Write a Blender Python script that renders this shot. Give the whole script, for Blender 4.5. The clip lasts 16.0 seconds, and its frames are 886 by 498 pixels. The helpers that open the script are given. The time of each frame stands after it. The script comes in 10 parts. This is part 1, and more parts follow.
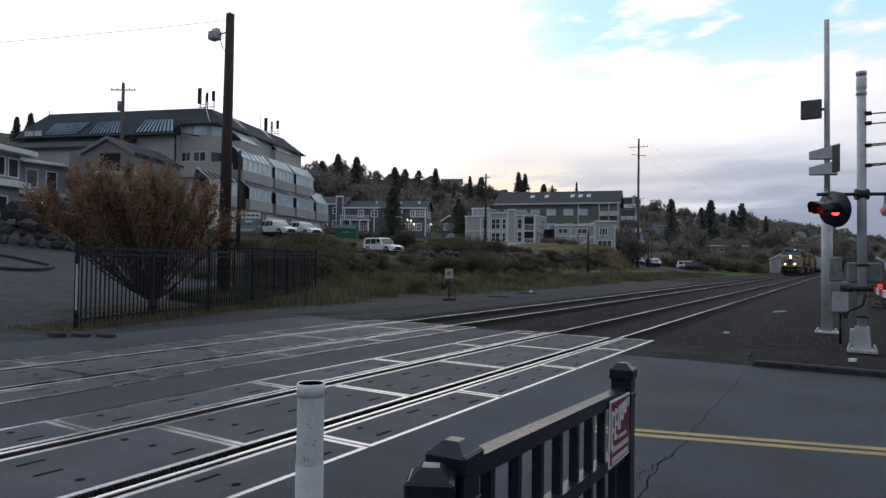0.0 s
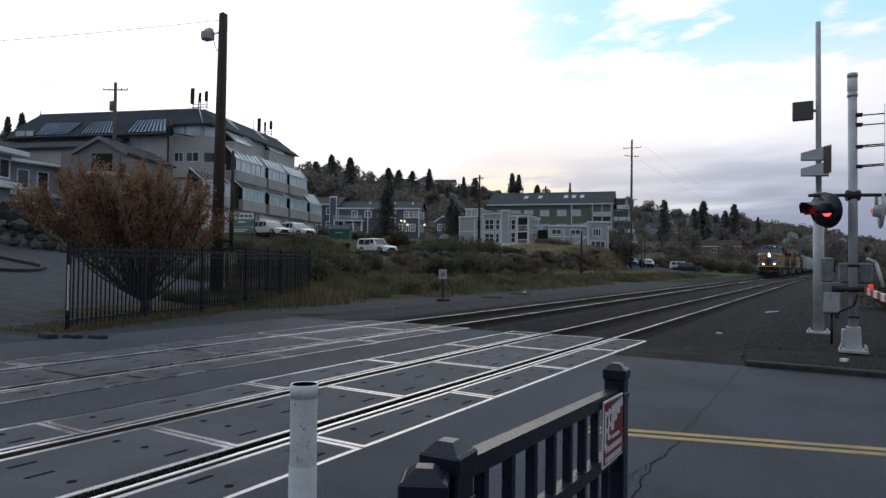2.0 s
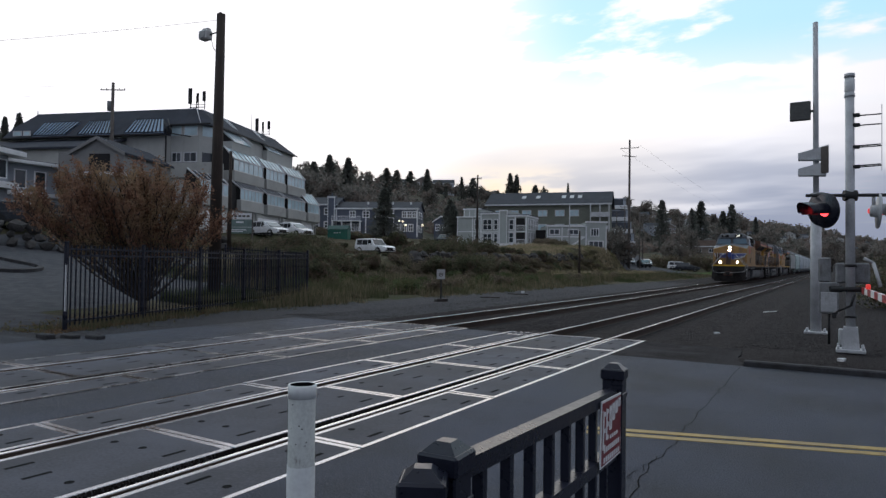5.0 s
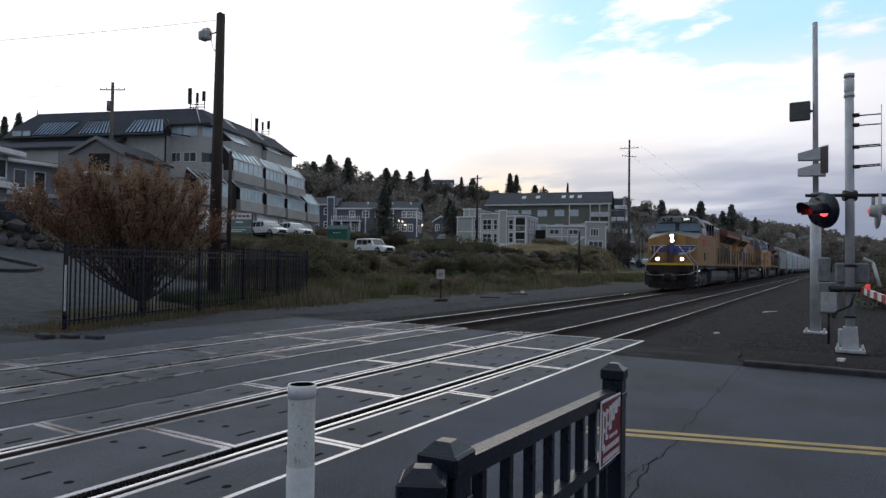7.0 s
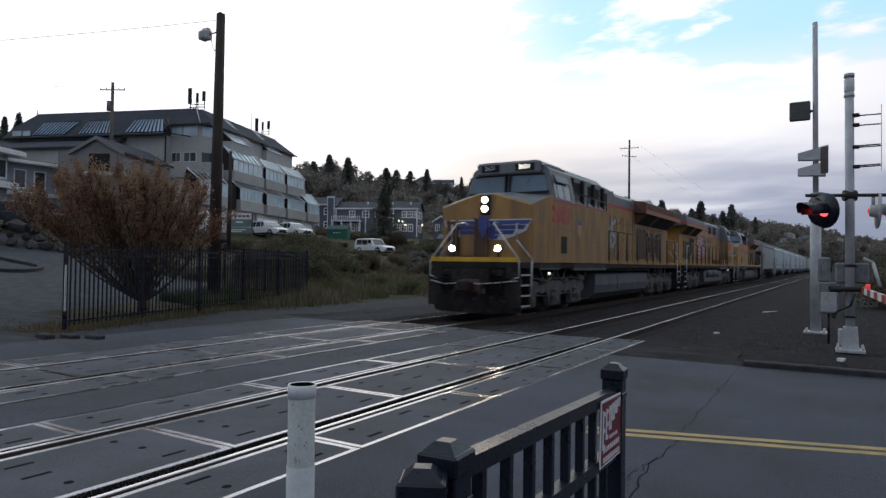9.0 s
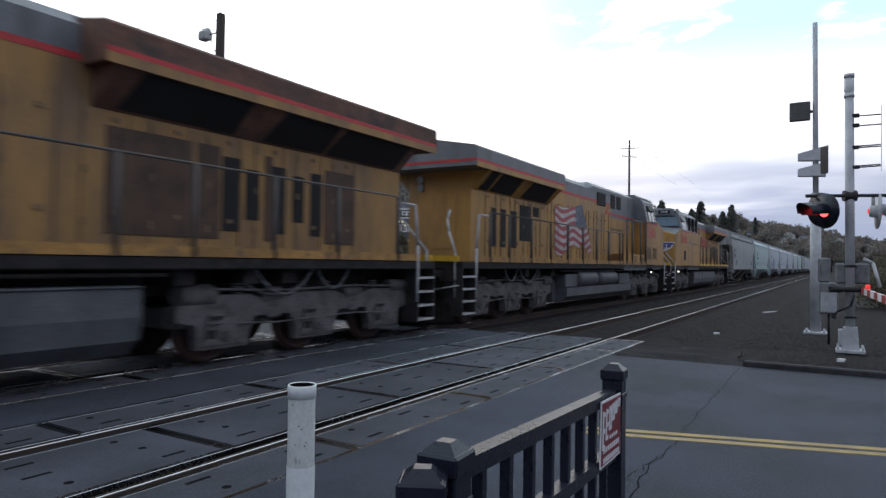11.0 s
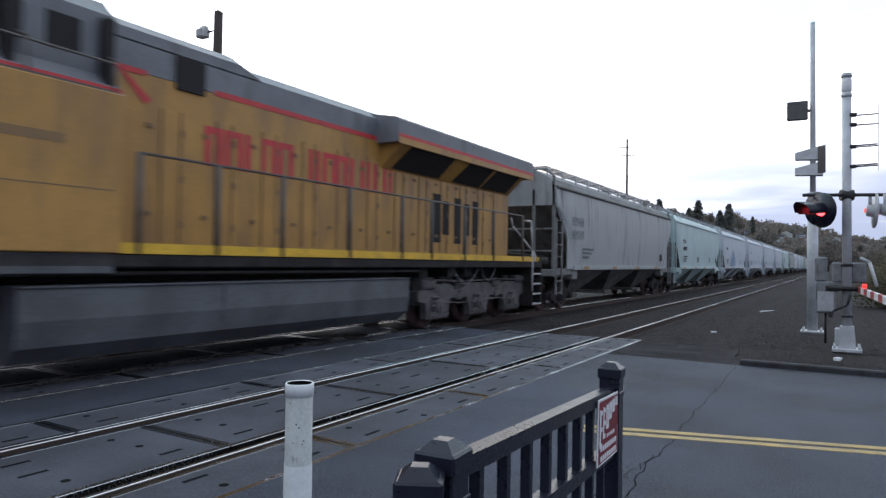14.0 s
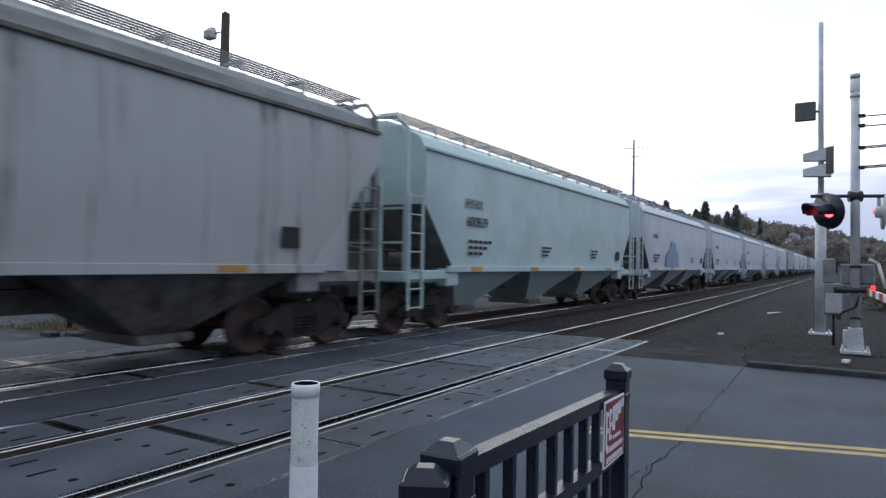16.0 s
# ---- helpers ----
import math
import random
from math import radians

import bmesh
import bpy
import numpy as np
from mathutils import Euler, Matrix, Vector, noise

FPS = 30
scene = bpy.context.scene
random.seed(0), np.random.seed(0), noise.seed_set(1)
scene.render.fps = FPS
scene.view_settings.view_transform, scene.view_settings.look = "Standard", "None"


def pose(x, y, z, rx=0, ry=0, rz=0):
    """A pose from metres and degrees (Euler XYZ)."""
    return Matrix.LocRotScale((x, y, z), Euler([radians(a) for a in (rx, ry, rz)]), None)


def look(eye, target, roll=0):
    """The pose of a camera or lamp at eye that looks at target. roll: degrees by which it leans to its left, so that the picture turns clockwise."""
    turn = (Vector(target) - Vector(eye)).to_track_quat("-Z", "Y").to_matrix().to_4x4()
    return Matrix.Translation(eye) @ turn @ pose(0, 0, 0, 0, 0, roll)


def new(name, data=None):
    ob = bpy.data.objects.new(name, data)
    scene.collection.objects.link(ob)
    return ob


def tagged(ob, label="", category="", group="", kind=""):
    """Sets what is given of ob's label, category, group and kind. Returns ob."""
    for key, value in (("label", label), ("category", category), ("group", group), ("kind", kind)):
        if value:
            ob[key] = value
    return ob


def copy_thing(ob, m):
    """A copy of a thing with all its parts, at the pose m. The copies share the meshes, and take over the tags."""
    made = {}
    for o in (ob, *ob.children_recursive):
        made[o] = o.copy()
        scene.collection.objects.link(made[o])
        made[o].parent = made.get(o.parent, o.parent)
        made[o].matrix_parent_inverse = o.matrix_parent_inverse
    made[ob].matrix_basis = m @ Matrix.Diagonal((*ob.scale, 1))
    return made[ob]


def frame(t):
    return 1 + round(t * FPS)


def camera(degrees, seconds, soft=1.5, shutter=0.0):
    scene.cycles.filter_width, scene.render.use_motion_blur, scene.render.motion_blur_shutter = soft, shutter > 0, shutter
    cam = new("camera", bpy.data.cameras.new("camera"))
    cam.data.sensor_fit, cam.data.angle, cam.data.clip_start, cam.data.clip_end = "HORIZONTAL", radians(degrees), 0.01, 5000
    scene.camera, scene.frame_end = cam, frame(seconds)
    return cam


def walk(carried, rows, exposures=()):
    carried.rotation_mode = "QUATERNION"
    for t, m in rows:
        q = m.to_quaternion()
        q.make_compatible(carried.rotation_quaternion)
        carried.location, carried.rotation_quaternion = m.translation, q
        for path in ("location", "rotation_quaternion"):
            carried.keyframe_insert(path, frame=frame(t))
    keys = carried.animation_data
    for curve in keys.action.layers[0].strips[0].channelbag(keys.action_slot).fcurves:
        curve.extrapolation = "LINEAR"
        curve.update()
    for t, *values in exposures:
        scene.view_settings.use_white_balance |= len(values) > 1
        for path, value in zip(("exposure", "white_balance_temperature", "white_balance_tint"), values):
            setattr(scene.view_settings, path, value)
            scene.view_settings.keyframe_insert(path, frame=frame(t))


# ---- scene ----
# The camera stands on a stand by the crossing and pans a little.
cam = camera(68.72, 16.0, soft=1.4, shutter=0.3)
EYE = Vector((0.0, 0.0, 1.54))


def aim(yaw, tilt, lean):
    """Pose at the eye: yaw to the left of the track's way, tilt up, lean to the left, in degrees."""
    a, b = radians(yaw), radians(tilt)
    way = Vector((-math.sin(a) * math.cos(b), math.cos(a) * math.cos(b), math.sin(b)))
    return look(EYE, EYE + way, lean)


walk(cam, [(t, aim(y, p, r)) for t, y, p, r in (
    (0.0, 32.091, 1.113, 0.826), (0.5, 31.879, 1.137, 0.832), (1.0, 31.713, 1.140, 0.830),
    (1.5, 31.637, 1.151, 0.830), (2.0, 31.535, 1.179, 0.817), (2.5, 31.480, 1.180, 0.806),
    (3.0, 31.426, 1.189, 0.814), (3.5, 31.405, 1.188, 0.820), (4.0, 31.394, 1.191, 0.806),
    (6.5, 31.338, 1.192, 0.800), (9.0, 31.340, 1.192, 0.798), (11.5, 31.341, 1.225, 0.801),
    (13.0, 31.341, 1.225, 0.801), (13.5, 31.328, 1.205, 0.825), (14.0, 31.139, 1.089, 0.896),
    (14.5, 31.235, 1.139, 0.817), (15.0, 31.241, 1.151, 0.864), (15.5, 31.484, 1.137, 0.859),
    (16.0, 31.673, 1.154, 1.000))],
    exposures=((0.0, -1.16, 6500, 10), (8.5, -1.18, 6500, 10), (9.2, -1.18, 6480, 10), (11.3, -0.56, 6400, 10), (12.4, -0.27, 6380, 10),
               (14.0, -0.27, 6350, 10), (16.0, -0.28, 6300, 10)))

# ---------------------------------------------------------------- sky and sun
SUN_TURN, SUN_RISE = -26.0, 9.0      # the glow behind the clouds, left of the track's way
world = bpy.data.worlds.new("evening_sky")
scene.world = world
world.use_nodes = True
wn, wl = world.node_tree.nodes, world.node_tree.links
wn.clear()


def wmath(op, a, b=None, clamp=False):
    n = wn.new("ShaderNodeMath")
    n.operation, n.use_clamp = op, clamp
    for i, s in enumerate((a, b)):
        if s is None:
            continue
        if isinstance(s, (int, float)):
            n.inputs[i].default_value = s
        else:
            wl.new(s, n.inputs[i])
    return n.outputs[0]


def wdot(vec, d):
    n = wn.new("ShaderNodeVectorMath")
    n.operation = "DOT_PRODUCT"
    wl.new(vec, n.inputs[0])
    n.inputs[1].default_value = Vector(d).normalized()
    return n.outputs["Value"]


def wmap(s, a, b, c, d):
    n = wn.new("ShaderNodeMapRange")
    n.interpolation_type = "SMOOTHSTEP"
    wl.new(s, n.inputs[0])
    for i, v in enumerate((a, b, c, d)):
        n.inputs[1 + i].default_value = v
    return n.outputs[0]


def wmix(f, a, b):
    n = wn.new("ShaderNodeMix")
    n.data_type = "RGBA"
    for s, i in ((f, 0), (a, 6), (b, 7)):
        if isinstance(s, (int, float, tuple)):
            n.inputs[i].default_value = s
        else:
            wl.new(s, n.inputs[i])
    return n.outputs[2]


sky = wn.new("ShaderNodeTexSky")
sky.sky_type, sky.sun_disc = "NISHITA", False
sky.sun_elevation, sky.sun_rotation = radians(SUN_RISE), radians(SUN_TURN)
dirs = wn.new("ShaderNodeTexCoord").outputs["Generated"]
split = wn.new("ShaderNodeSeparateXYZ")
wl.new(dirs, split.inputs[0])
lift = wmath("MAXIMUM", split.outputs[2], 0.0)
flat = wmath("ADD", lift, 0.16)
plane = wn.new("ShaderNodeCombineXYZ")
wl.new(wmath("DIVIDE", split.outputs[0], flat), plane.inputs[0])
wl.new(wmath("DIVIDE", split.outputs[1], flat), plane.inputs[1])


def cloud_noise(scale, stretch, detail, off):
    m = wn.new("ShaderNodeMapping")
    wl.new(plane.outputs[0], m.inputs[0])
    m.inputs["Location"].default_value = off
    m.inputs["Rotation"].default_value = (0, 0, radians(25))
    m.inputs["Scale"].default_value = (scale, scale * stretch, scale)
    n = wn.new("ShaderNodeTexNoise")
    n.inputs["Scale"].default_value, n.inputs["Detail"].default_value = 1.0, detail
    n.inputs["Roughness"].default_value = 0.55
    wl.new(m.outputs[0], n.inputs[0])
    return n.outputs["Fac"]


puffs = cloud_noise(2.4, 1.5, 7, (3.1, 0.4, 0))
banks = cloud_noise(0.55, 2.2, 4, (1.0, 5.0, 0))
# the cloud deck is thickest and brightest round the hidden sun's side of the sky
thick = wdot(dirs, (-0.78, 0.60, 0.26))
bright = wmap(thick, -0.05, 0.96, 1.05, 2.75)
low = wmap(split.outputs[2], 0.02, 0.24, 0.0, 1.0)
shade = wmath("MULTIPLY", wmap(banks, 0.32, 0.58, 0.0, 1.0), wmath("SUBTRACT", 1.0, wmath("MULTIPLY", low, 0.93)))
shade = wmath("MULTIPLY", shade, wmap(thick, 0.93, 0.70, 0.0, 1.0))
grey = wmix(shade, (1.0, 0.985, 1.03, 1), (0.57, 0.595, 0.70, 1))
# dusk colours the side away from the glow
grey = wmix(wmap(thick, 0.45, -0.5, 0.0, 0.8), grey, (0.80, 0.86, 1.08, 1))
glow = wmap(wdot(dirs, (-math.sin(radians(27)), math.cos(radians(27)), 0.12)), 0.93, 1.0, 0.0, 0.5)
cloud = wmix(glow, grey, (1.12, 0.99, 0.86, 1))
lit = wn.new("ShaderNodeMix")
lit.data_type, lit.blend_type = "RGBA", "MULTIPLY"
lit.inputs[0].default_value = 1.0
wl.new(cloud, lit.inputs[6])
tint = wn.new("ShaderNodeCombineXYZ")
for i in range(3):
    wl.new(bright, tint.inputs[i])
wl.new(tint.outputs[0], lit.inputs[7])
dim = wn.new("ShaderNodeMix")
dim.data_type, dim.blend_type = "RGBA", "MULTIPLY"
dim.inputs[0].default_value = 1.0
wl.new(sky.outputs[0], dim.inputs[6])
dim.inputs[7].default_value = (0.12, 0.15, 0.17, 1)
open_blue = wmix(0.8, dim.outputs[2], (1.3, 2.2, 2.7, 1))
gaps = wmath("MULTIPLY", wmap(puffs, 0.43, 0.53, 0.0, 1.0), wmap(thick, 0.95, 0.85, 0.0, 1.0))
gaps = wmath("MULTIPLY", gaps, wmap(split.outputs[2], 0.20, 0.33, 0.0, 0.95))
gaps = wmath("MULTIPLY", gaps, wmap(thick, 0.2, 0.55, 0.15, 1.0))
final = wmix(gaps, lit.outputs[2], open_blue)
# a lilac bank of cloud lies low along the track's way
bank = wmath("MULTIPLY", wmap(split.outputs[2], 0.23, 0.11, 0.0, 1.0), wmap(thick, 0.965, 0.895, 0.0, 1.0))
bank = wmath("MULTIPLY", bank, wmap(banks, 0.30, 0.55, 0.45, 1.0))
warm = wmap(wdot(dirs, (-math.sin(radians(26)), math.cos(radians(26)), 0.115)), 0.9925, 0.9997, 0.0, 0.95)
warm = wmath("MULTIPLY", warm, wmap(puffs, 0.38, 0.56, 0.15, 1.0))
warm = wmath("MULTIPLY", warm, wmap(split.outputs[2], 0.16, 0.115, 0.1, 1.0))
bank = wmath("MULTIPLY", bank, wmath("SUBTRACT", 1.0, warm))
veil = wn.new("ShaderNodeMix")
veil.data_type, veil.blend_type = "RGBA", "MULTIPLY"
wl.new(bank, veil.inputs[0])
wl.new(final, veil.inputs[6])
veil.inputs[7].default_value = (0.52, 0.56, 0.635, 1)
final = wmix(warm, veil.outputs[2], (2.45, 2.05, 1.58, 1))
back = wn.new("ShaderNodeBackground")
wl.new(final, back.inputs[0])
back.inputs[1].default_value = 1.0
wout = wn.new("ShaderNodeOutputWorld")
wl.new(back.outputs[0], wout.inputs[0])

sun_data = bpy.data.lights.new("sun", "SUN")
sun_data.energy, sun_data.angle, sun_data.color = 0.5, radians(50), (1.0, 0.9, 0.78)
sun = new("sun", sun_data)
sun.matrix_world = look((0, 0, 60), Vector((0, 0, 60)) - Vector((math.sin(radians(SUN_TURN)) * math.cos(radians(SUN_RISE)),
                                                        math.cos(radians(SUN_TURN)) * math.cos(radians(SUN_RISE)),
                                                        math.sin(radians(SUN_RISE)))))

# ---------------------------------------------------------------- materials


def nmath(nt, op, a, b=None):
    n = nt.nodes.new("ShaderNodeMath")
    n.operation = op
    for i, s in enumerate((a, b)):
        if s is None:
            continue
        if isinstance(s, (int, float)):
            n.inputs[i].default_value = s
        else:
            nt.links.new(s, n.inputs[i])
    return n.outputs[0]


def nmix(nt, f, a, b, blend="MIX"):
    n = nt.nodes.new("ShaderNodeMix")
    n.data_type, n.blend_type = "RGBA", blend
    for s, i in ((f, 0), (a, 6), (b, 7)):
        if isinstance(s, tuple):
            n.inputs[i].default_value = (*s, 1) if len(s) == 3 else s
        elif isinstance(s, (int, float)):
            n.inputs[i].default_value = s
        else:
            nt.links.new(s, n.inputs[i])
    return n.outputs[2]


def nnoise(nt, vec, scale, detail=4.0, rough=0.55, stretch=None):
    n = nt.nodes.new("ShaderNodeTexNoise")
    n.inputs["Scale"].default_value, n.inputs["Detail"].default_value = scale, detail
    n.inputs["Roughness"].default_value = rough
    if stretch:
        m = nt.nodes.new("ShaderNodeMapping")
        m.inputs["Scale"].default_value = stretch
        nt.links.new(vec, m.inputs[0])
        vec = m.outputs[0]
    nt.links.new(vec, n.inputs[0])
    return n.outputs["Fac"]


def nramp(nt, s, a, b, c=0.0, d=1.0):
    n = nt.nodes.new("ShaderNodeMapRange")
    n.interpolation_type = "SMOOTHSTEP"
    nt.links.new(s, n.inputs[0])
    for i, v in enumerate((a, b, c, d)):
        n.inputs[1 + i].default_value = v
    return n.outputs[0]


def shader(name):
    m = bpy.data.materials.new(name)
    m.use_nodes = True
    nt = m.node_tree
    b = nt.nodes["Principled BSDF"]
    return m, nt, b, nt.nodes.new("ShaderNodeTexCoord").outputs["Object"]


def mat(name, base, rough=0.7, metal=0.0, var=0.18, scale=1.5, fine=40.0, bump=0.15, depth=0.004,
        dirt=None, dirt_at=(0.52, 0.72), stretch=None, each=0.0, spec=0.5, island=False, speck=None):
    """A surface with two scales of variation, an optional second colour in streaks or stains, and fine relief."""
    m, nt, b, vec = shader(name)
    big, small = nnoise(nt, vec, scale, 5), nnoise(nt, vec, fine, 3)
    mixed = nmath(nt, "ADD", nmath(nt, "MULTIPLY", big, 0.6), nmath(nt, "MULTIPLY", small, 0.4))
    lo = tuple(c * (1 - var) for c in base)
    hi = tuple(min(1.0, c * (1 + var)) for c in base)
    col = nmix(nt, nramp(nt, mixed, 0.38, 0.62), lo, hi)
    if dirt:
        d = nnoise(nt, vec, scale * 1.7, 6, 0.6, stretch)
        col = nmix(nt, nramp(nt, d, *dirt_at, 0.0, 0.85), col, dirt)
    if speck:
        grit = nnoise(nt, vec, 110, 2, 0.5)
        col = nmix(nt, nramp(nt, grit, 0.60, 0.68, 0.0, 0.8), col, speck)
        col = nmix(nt, nramp(nt, grit, 0.40, 0.33, 0.0, 0.7), col, tuple(c * 0.25 for c in base))
    if each or island:
        r = nt.nodes.new("ShaderNodeNewGeometry").outputs["Random Per Island"] if island else \
            nt.nodes.new("ShaderNodeObjectInfo").outputs["Random"]
        k = nramp(nt, r, 0.0, 1.0, 1 - each, 1 + each)
        g = nt.nodes.new("ShaderNodeCombineColor")
        for i in range(3):
            nt.links.new(k, g.inputs[i])
        col = nmix(nt, 1.0, col, g.outputs[0], "MULTIPLY")
    nt.links.new(col, b.inputs["Base Color"])
    nt.links.new(nramp(nt, mixed, 0.25, 0.75, max(0.02, rough - 0.1), min(1, rough + 0.1)), b.inputs["Roughness"])
    b.inputs["Metallic"].default_value = metal
    b.inputs["Specular IOR Level"].default_value = spec
    if bump:
        n = nt.nodes.new("ShaderNodeBump")
        n.inputs["Strength"].default_value, n.inputs["Distance"].default_value = bump, depth
        nt.links.new(small, n.inputs["Height"])
        nt.links.new(n.outputs[0], b.inputs["Normal"])
    return m


def glowing(name, colour, power, base=(0.02, 0.02, 0.02)):
    m, nt, b, vec = shader(name)
    b.inputs["Base Color"].default_value = (*base, 1)
    b.inputs["Emission Color"].default_value = (*colour, 1)
    b.inputs["Emission Strength"].default_value = power
    return m


def glass(name, tint=(0.03, 0.035, 0.04), rough=0.06, gloss=0.9):
    """Window glass before a dark room."""
    m, nt, b, vec = shader(name)
    n = nnoise(nt, vec, 0.8, 2)
    nt.links.new(nmix(nt, n, tint, tuple(c * 2.2 for c in tint)), b.inputs["Base Color"])
    b.inputs["Roughness"].default_value = rough
    b.inputs["Specular IOR Level"].default_value = gloss
    return m


ASPHALT = mat("asphalt", (0.037, 0.0425, 0.061), 0.8, var=0.55, scale=0.5, fine=55, bump=0.9, depth=0.012,
              dirt=(0.063, 0.070, 0.088), dirt_at=(0.48, 0.78), stretch=(1, 0.25, 1), spec=0.3, speck=(0.21, 0.215, 0.23))
CONCRETE = mat("panel_concrete", (0.064, 0.067, 0.084), 0.78, spec=0.3, var=0.35, scale=0.9, fine=45, bump=0.5, depth=0.005,
               dirt=(0.050, 0.053, 0.064), dirt_at=(0.48, 0.72), each=0.10)
KERB = mat("kerb_concrete", (0.045, 0.045, 0.05), 0.9, spec=0.3, var=0.4, scale=2, fine=60, bump=0.4, dirt=(0.025, 0.024, 0.024), dirt_at=(0.45, 0.7))
STEEL_DULL = mat("dulled_steel_edging", (0.20, 0.20, 0.212), 0.25, 1.0, var=0.35, scale=2, fine=40, bump=0.1, depth=0.001)
STEEL_EDGE = mat("worn_steel_edging", (0.345, 0.36, 0.395), 0.22, 1.0, var=0.12, scale=2, fine=50, bump=0.05, depth=0.001)
RAIL_TOP = mat("polished_rail", (0.76, 0.77, 0.79), 0.16, 1.0, var=0.06, scale=1, fine=30, bump=0.02, depth=0.001)
RAIL_SIDE = mat("rusty_rail", (0.045, 0.03, 0.024), 0.85, 0.0, var=0.3, scale=2, fine=60)
BALLAST = mat("ballast", (0.024, 0.020, 0.0195), 0.95, spec=0.04, var=0.85, scale=0.6, fine=16, bump=1.0, depth=0.05,
              dirt=(0.022, 0.0175, 0.017), dirt_at=(0.42, 0.66))
TIE = mat("creosoted_tie", (0.03, 0.024, 0.022), 0.9, var=0.3, scale=3, fine=40, island=True, each=0.3)
MATT_BLACK = mat("matt_black", (0.008, 0.008, 0.009), 0.95, var=0.2, spec=0.08)
YELLOW_LINE = mat("yellow_road_paint", (0.34, 0.235, 0.075), 0.65, var=0.2, scale=3, fine=60, dirt=(0.12, 0.10, 0.07), dirt_at=(0.5, 0.75))
BLACK_PAINT = mat("black_powder_coat", (0.012, 0.014, 0.025), 0.30, spec=0.32, var=0.2, scale=5, fine=60, bump=0.02, depth=0.0005)
WHITE_PIPE = mat("weathered_white_pipe", (0.60, 0.63, 0.61), 0.6, var=0.12, scale=5, fine=60, dirt=(0.16, 0.14, 0.12), dirt_at=(0.60, 0.74), stretch=(2, 2, 0.7))
WHITE_CAP = mat("newer_white_pipe", (0.76, 0.79, 0.79), 0.5, var=0.06, scale=5)
GALV = mat("silver_painted_steel", (0.46, 0.47, 0.49), 0.5, 0.1, var=0.16, scale=4, fine=50, bump=0.1, dirt=(0.2, 0.19, 0.18), dirt_at=(0.55, 0.8), stretch=(1, 1, 0.3))
BOX_GREY = mat("weathered_grey_box", (0.20, 0.205, 0.215), 0.55, 0.1, var=0.25, scale=5, fine=50, dirt=(0.09, 0.085, 0.08), dirt_at=(0.5, 0.75), stretch=(1, 1, 0.3))
DARK_METAL = mat("dark_metal", (0.02, 0.02, 0.022), 0.6, 0.2, var=0.25, scale=5)
WOOD_POLE = mat("dark_treated_pole", (0.035, 0.025, 0.02), 0.85, var=0.35, scale=2, fine=40, bump=0.5, stretch=(6, 6, 0.4), dirt=(0.06, 0.045, 0.035))
GREY_POLE = mat("weathered_pole", (0.12, 0.105, 0.095), 0.9, var=0.3, scale=2, fine=40, bump=0.4, stretch=(6, 6, 0.4), dirt=(0.07, 0.06, 0.055))
WIRE = mat("wire", (0.05, 0.05, 0.055), 0.6, var=0.1)
RED_SIGN = mat("red_sign_print", (0.17, 0.014, 0.024), 0.5, var=0.1, scale=8)
WHITE_PAINT = mat("white_paint", (0.68, 0.69, 0.70), 0.55, var=0.06, scale=2)
RED_PAINT = mat("red_paint", (0.33, 0.03, 0.03), 0.5, var=0.15, scale=5)
RED_LENS = glowing("lit_red_lens", (1.0, 0.05, 0.06), 9.0, (0.3, 0.01, 0.01))
ARM_LAMP = glowing("small_red_lamp", (1.0, 0.06, 0.05), 1.3, (0.3, 0.01, 0.01))
RED_DIM = glowing("resting_red_lens", (1.0, 0.05, 0.05), 1.6, (0.25, 0.01, 0.01))

# ---------------------------------------------------------------- mesh building


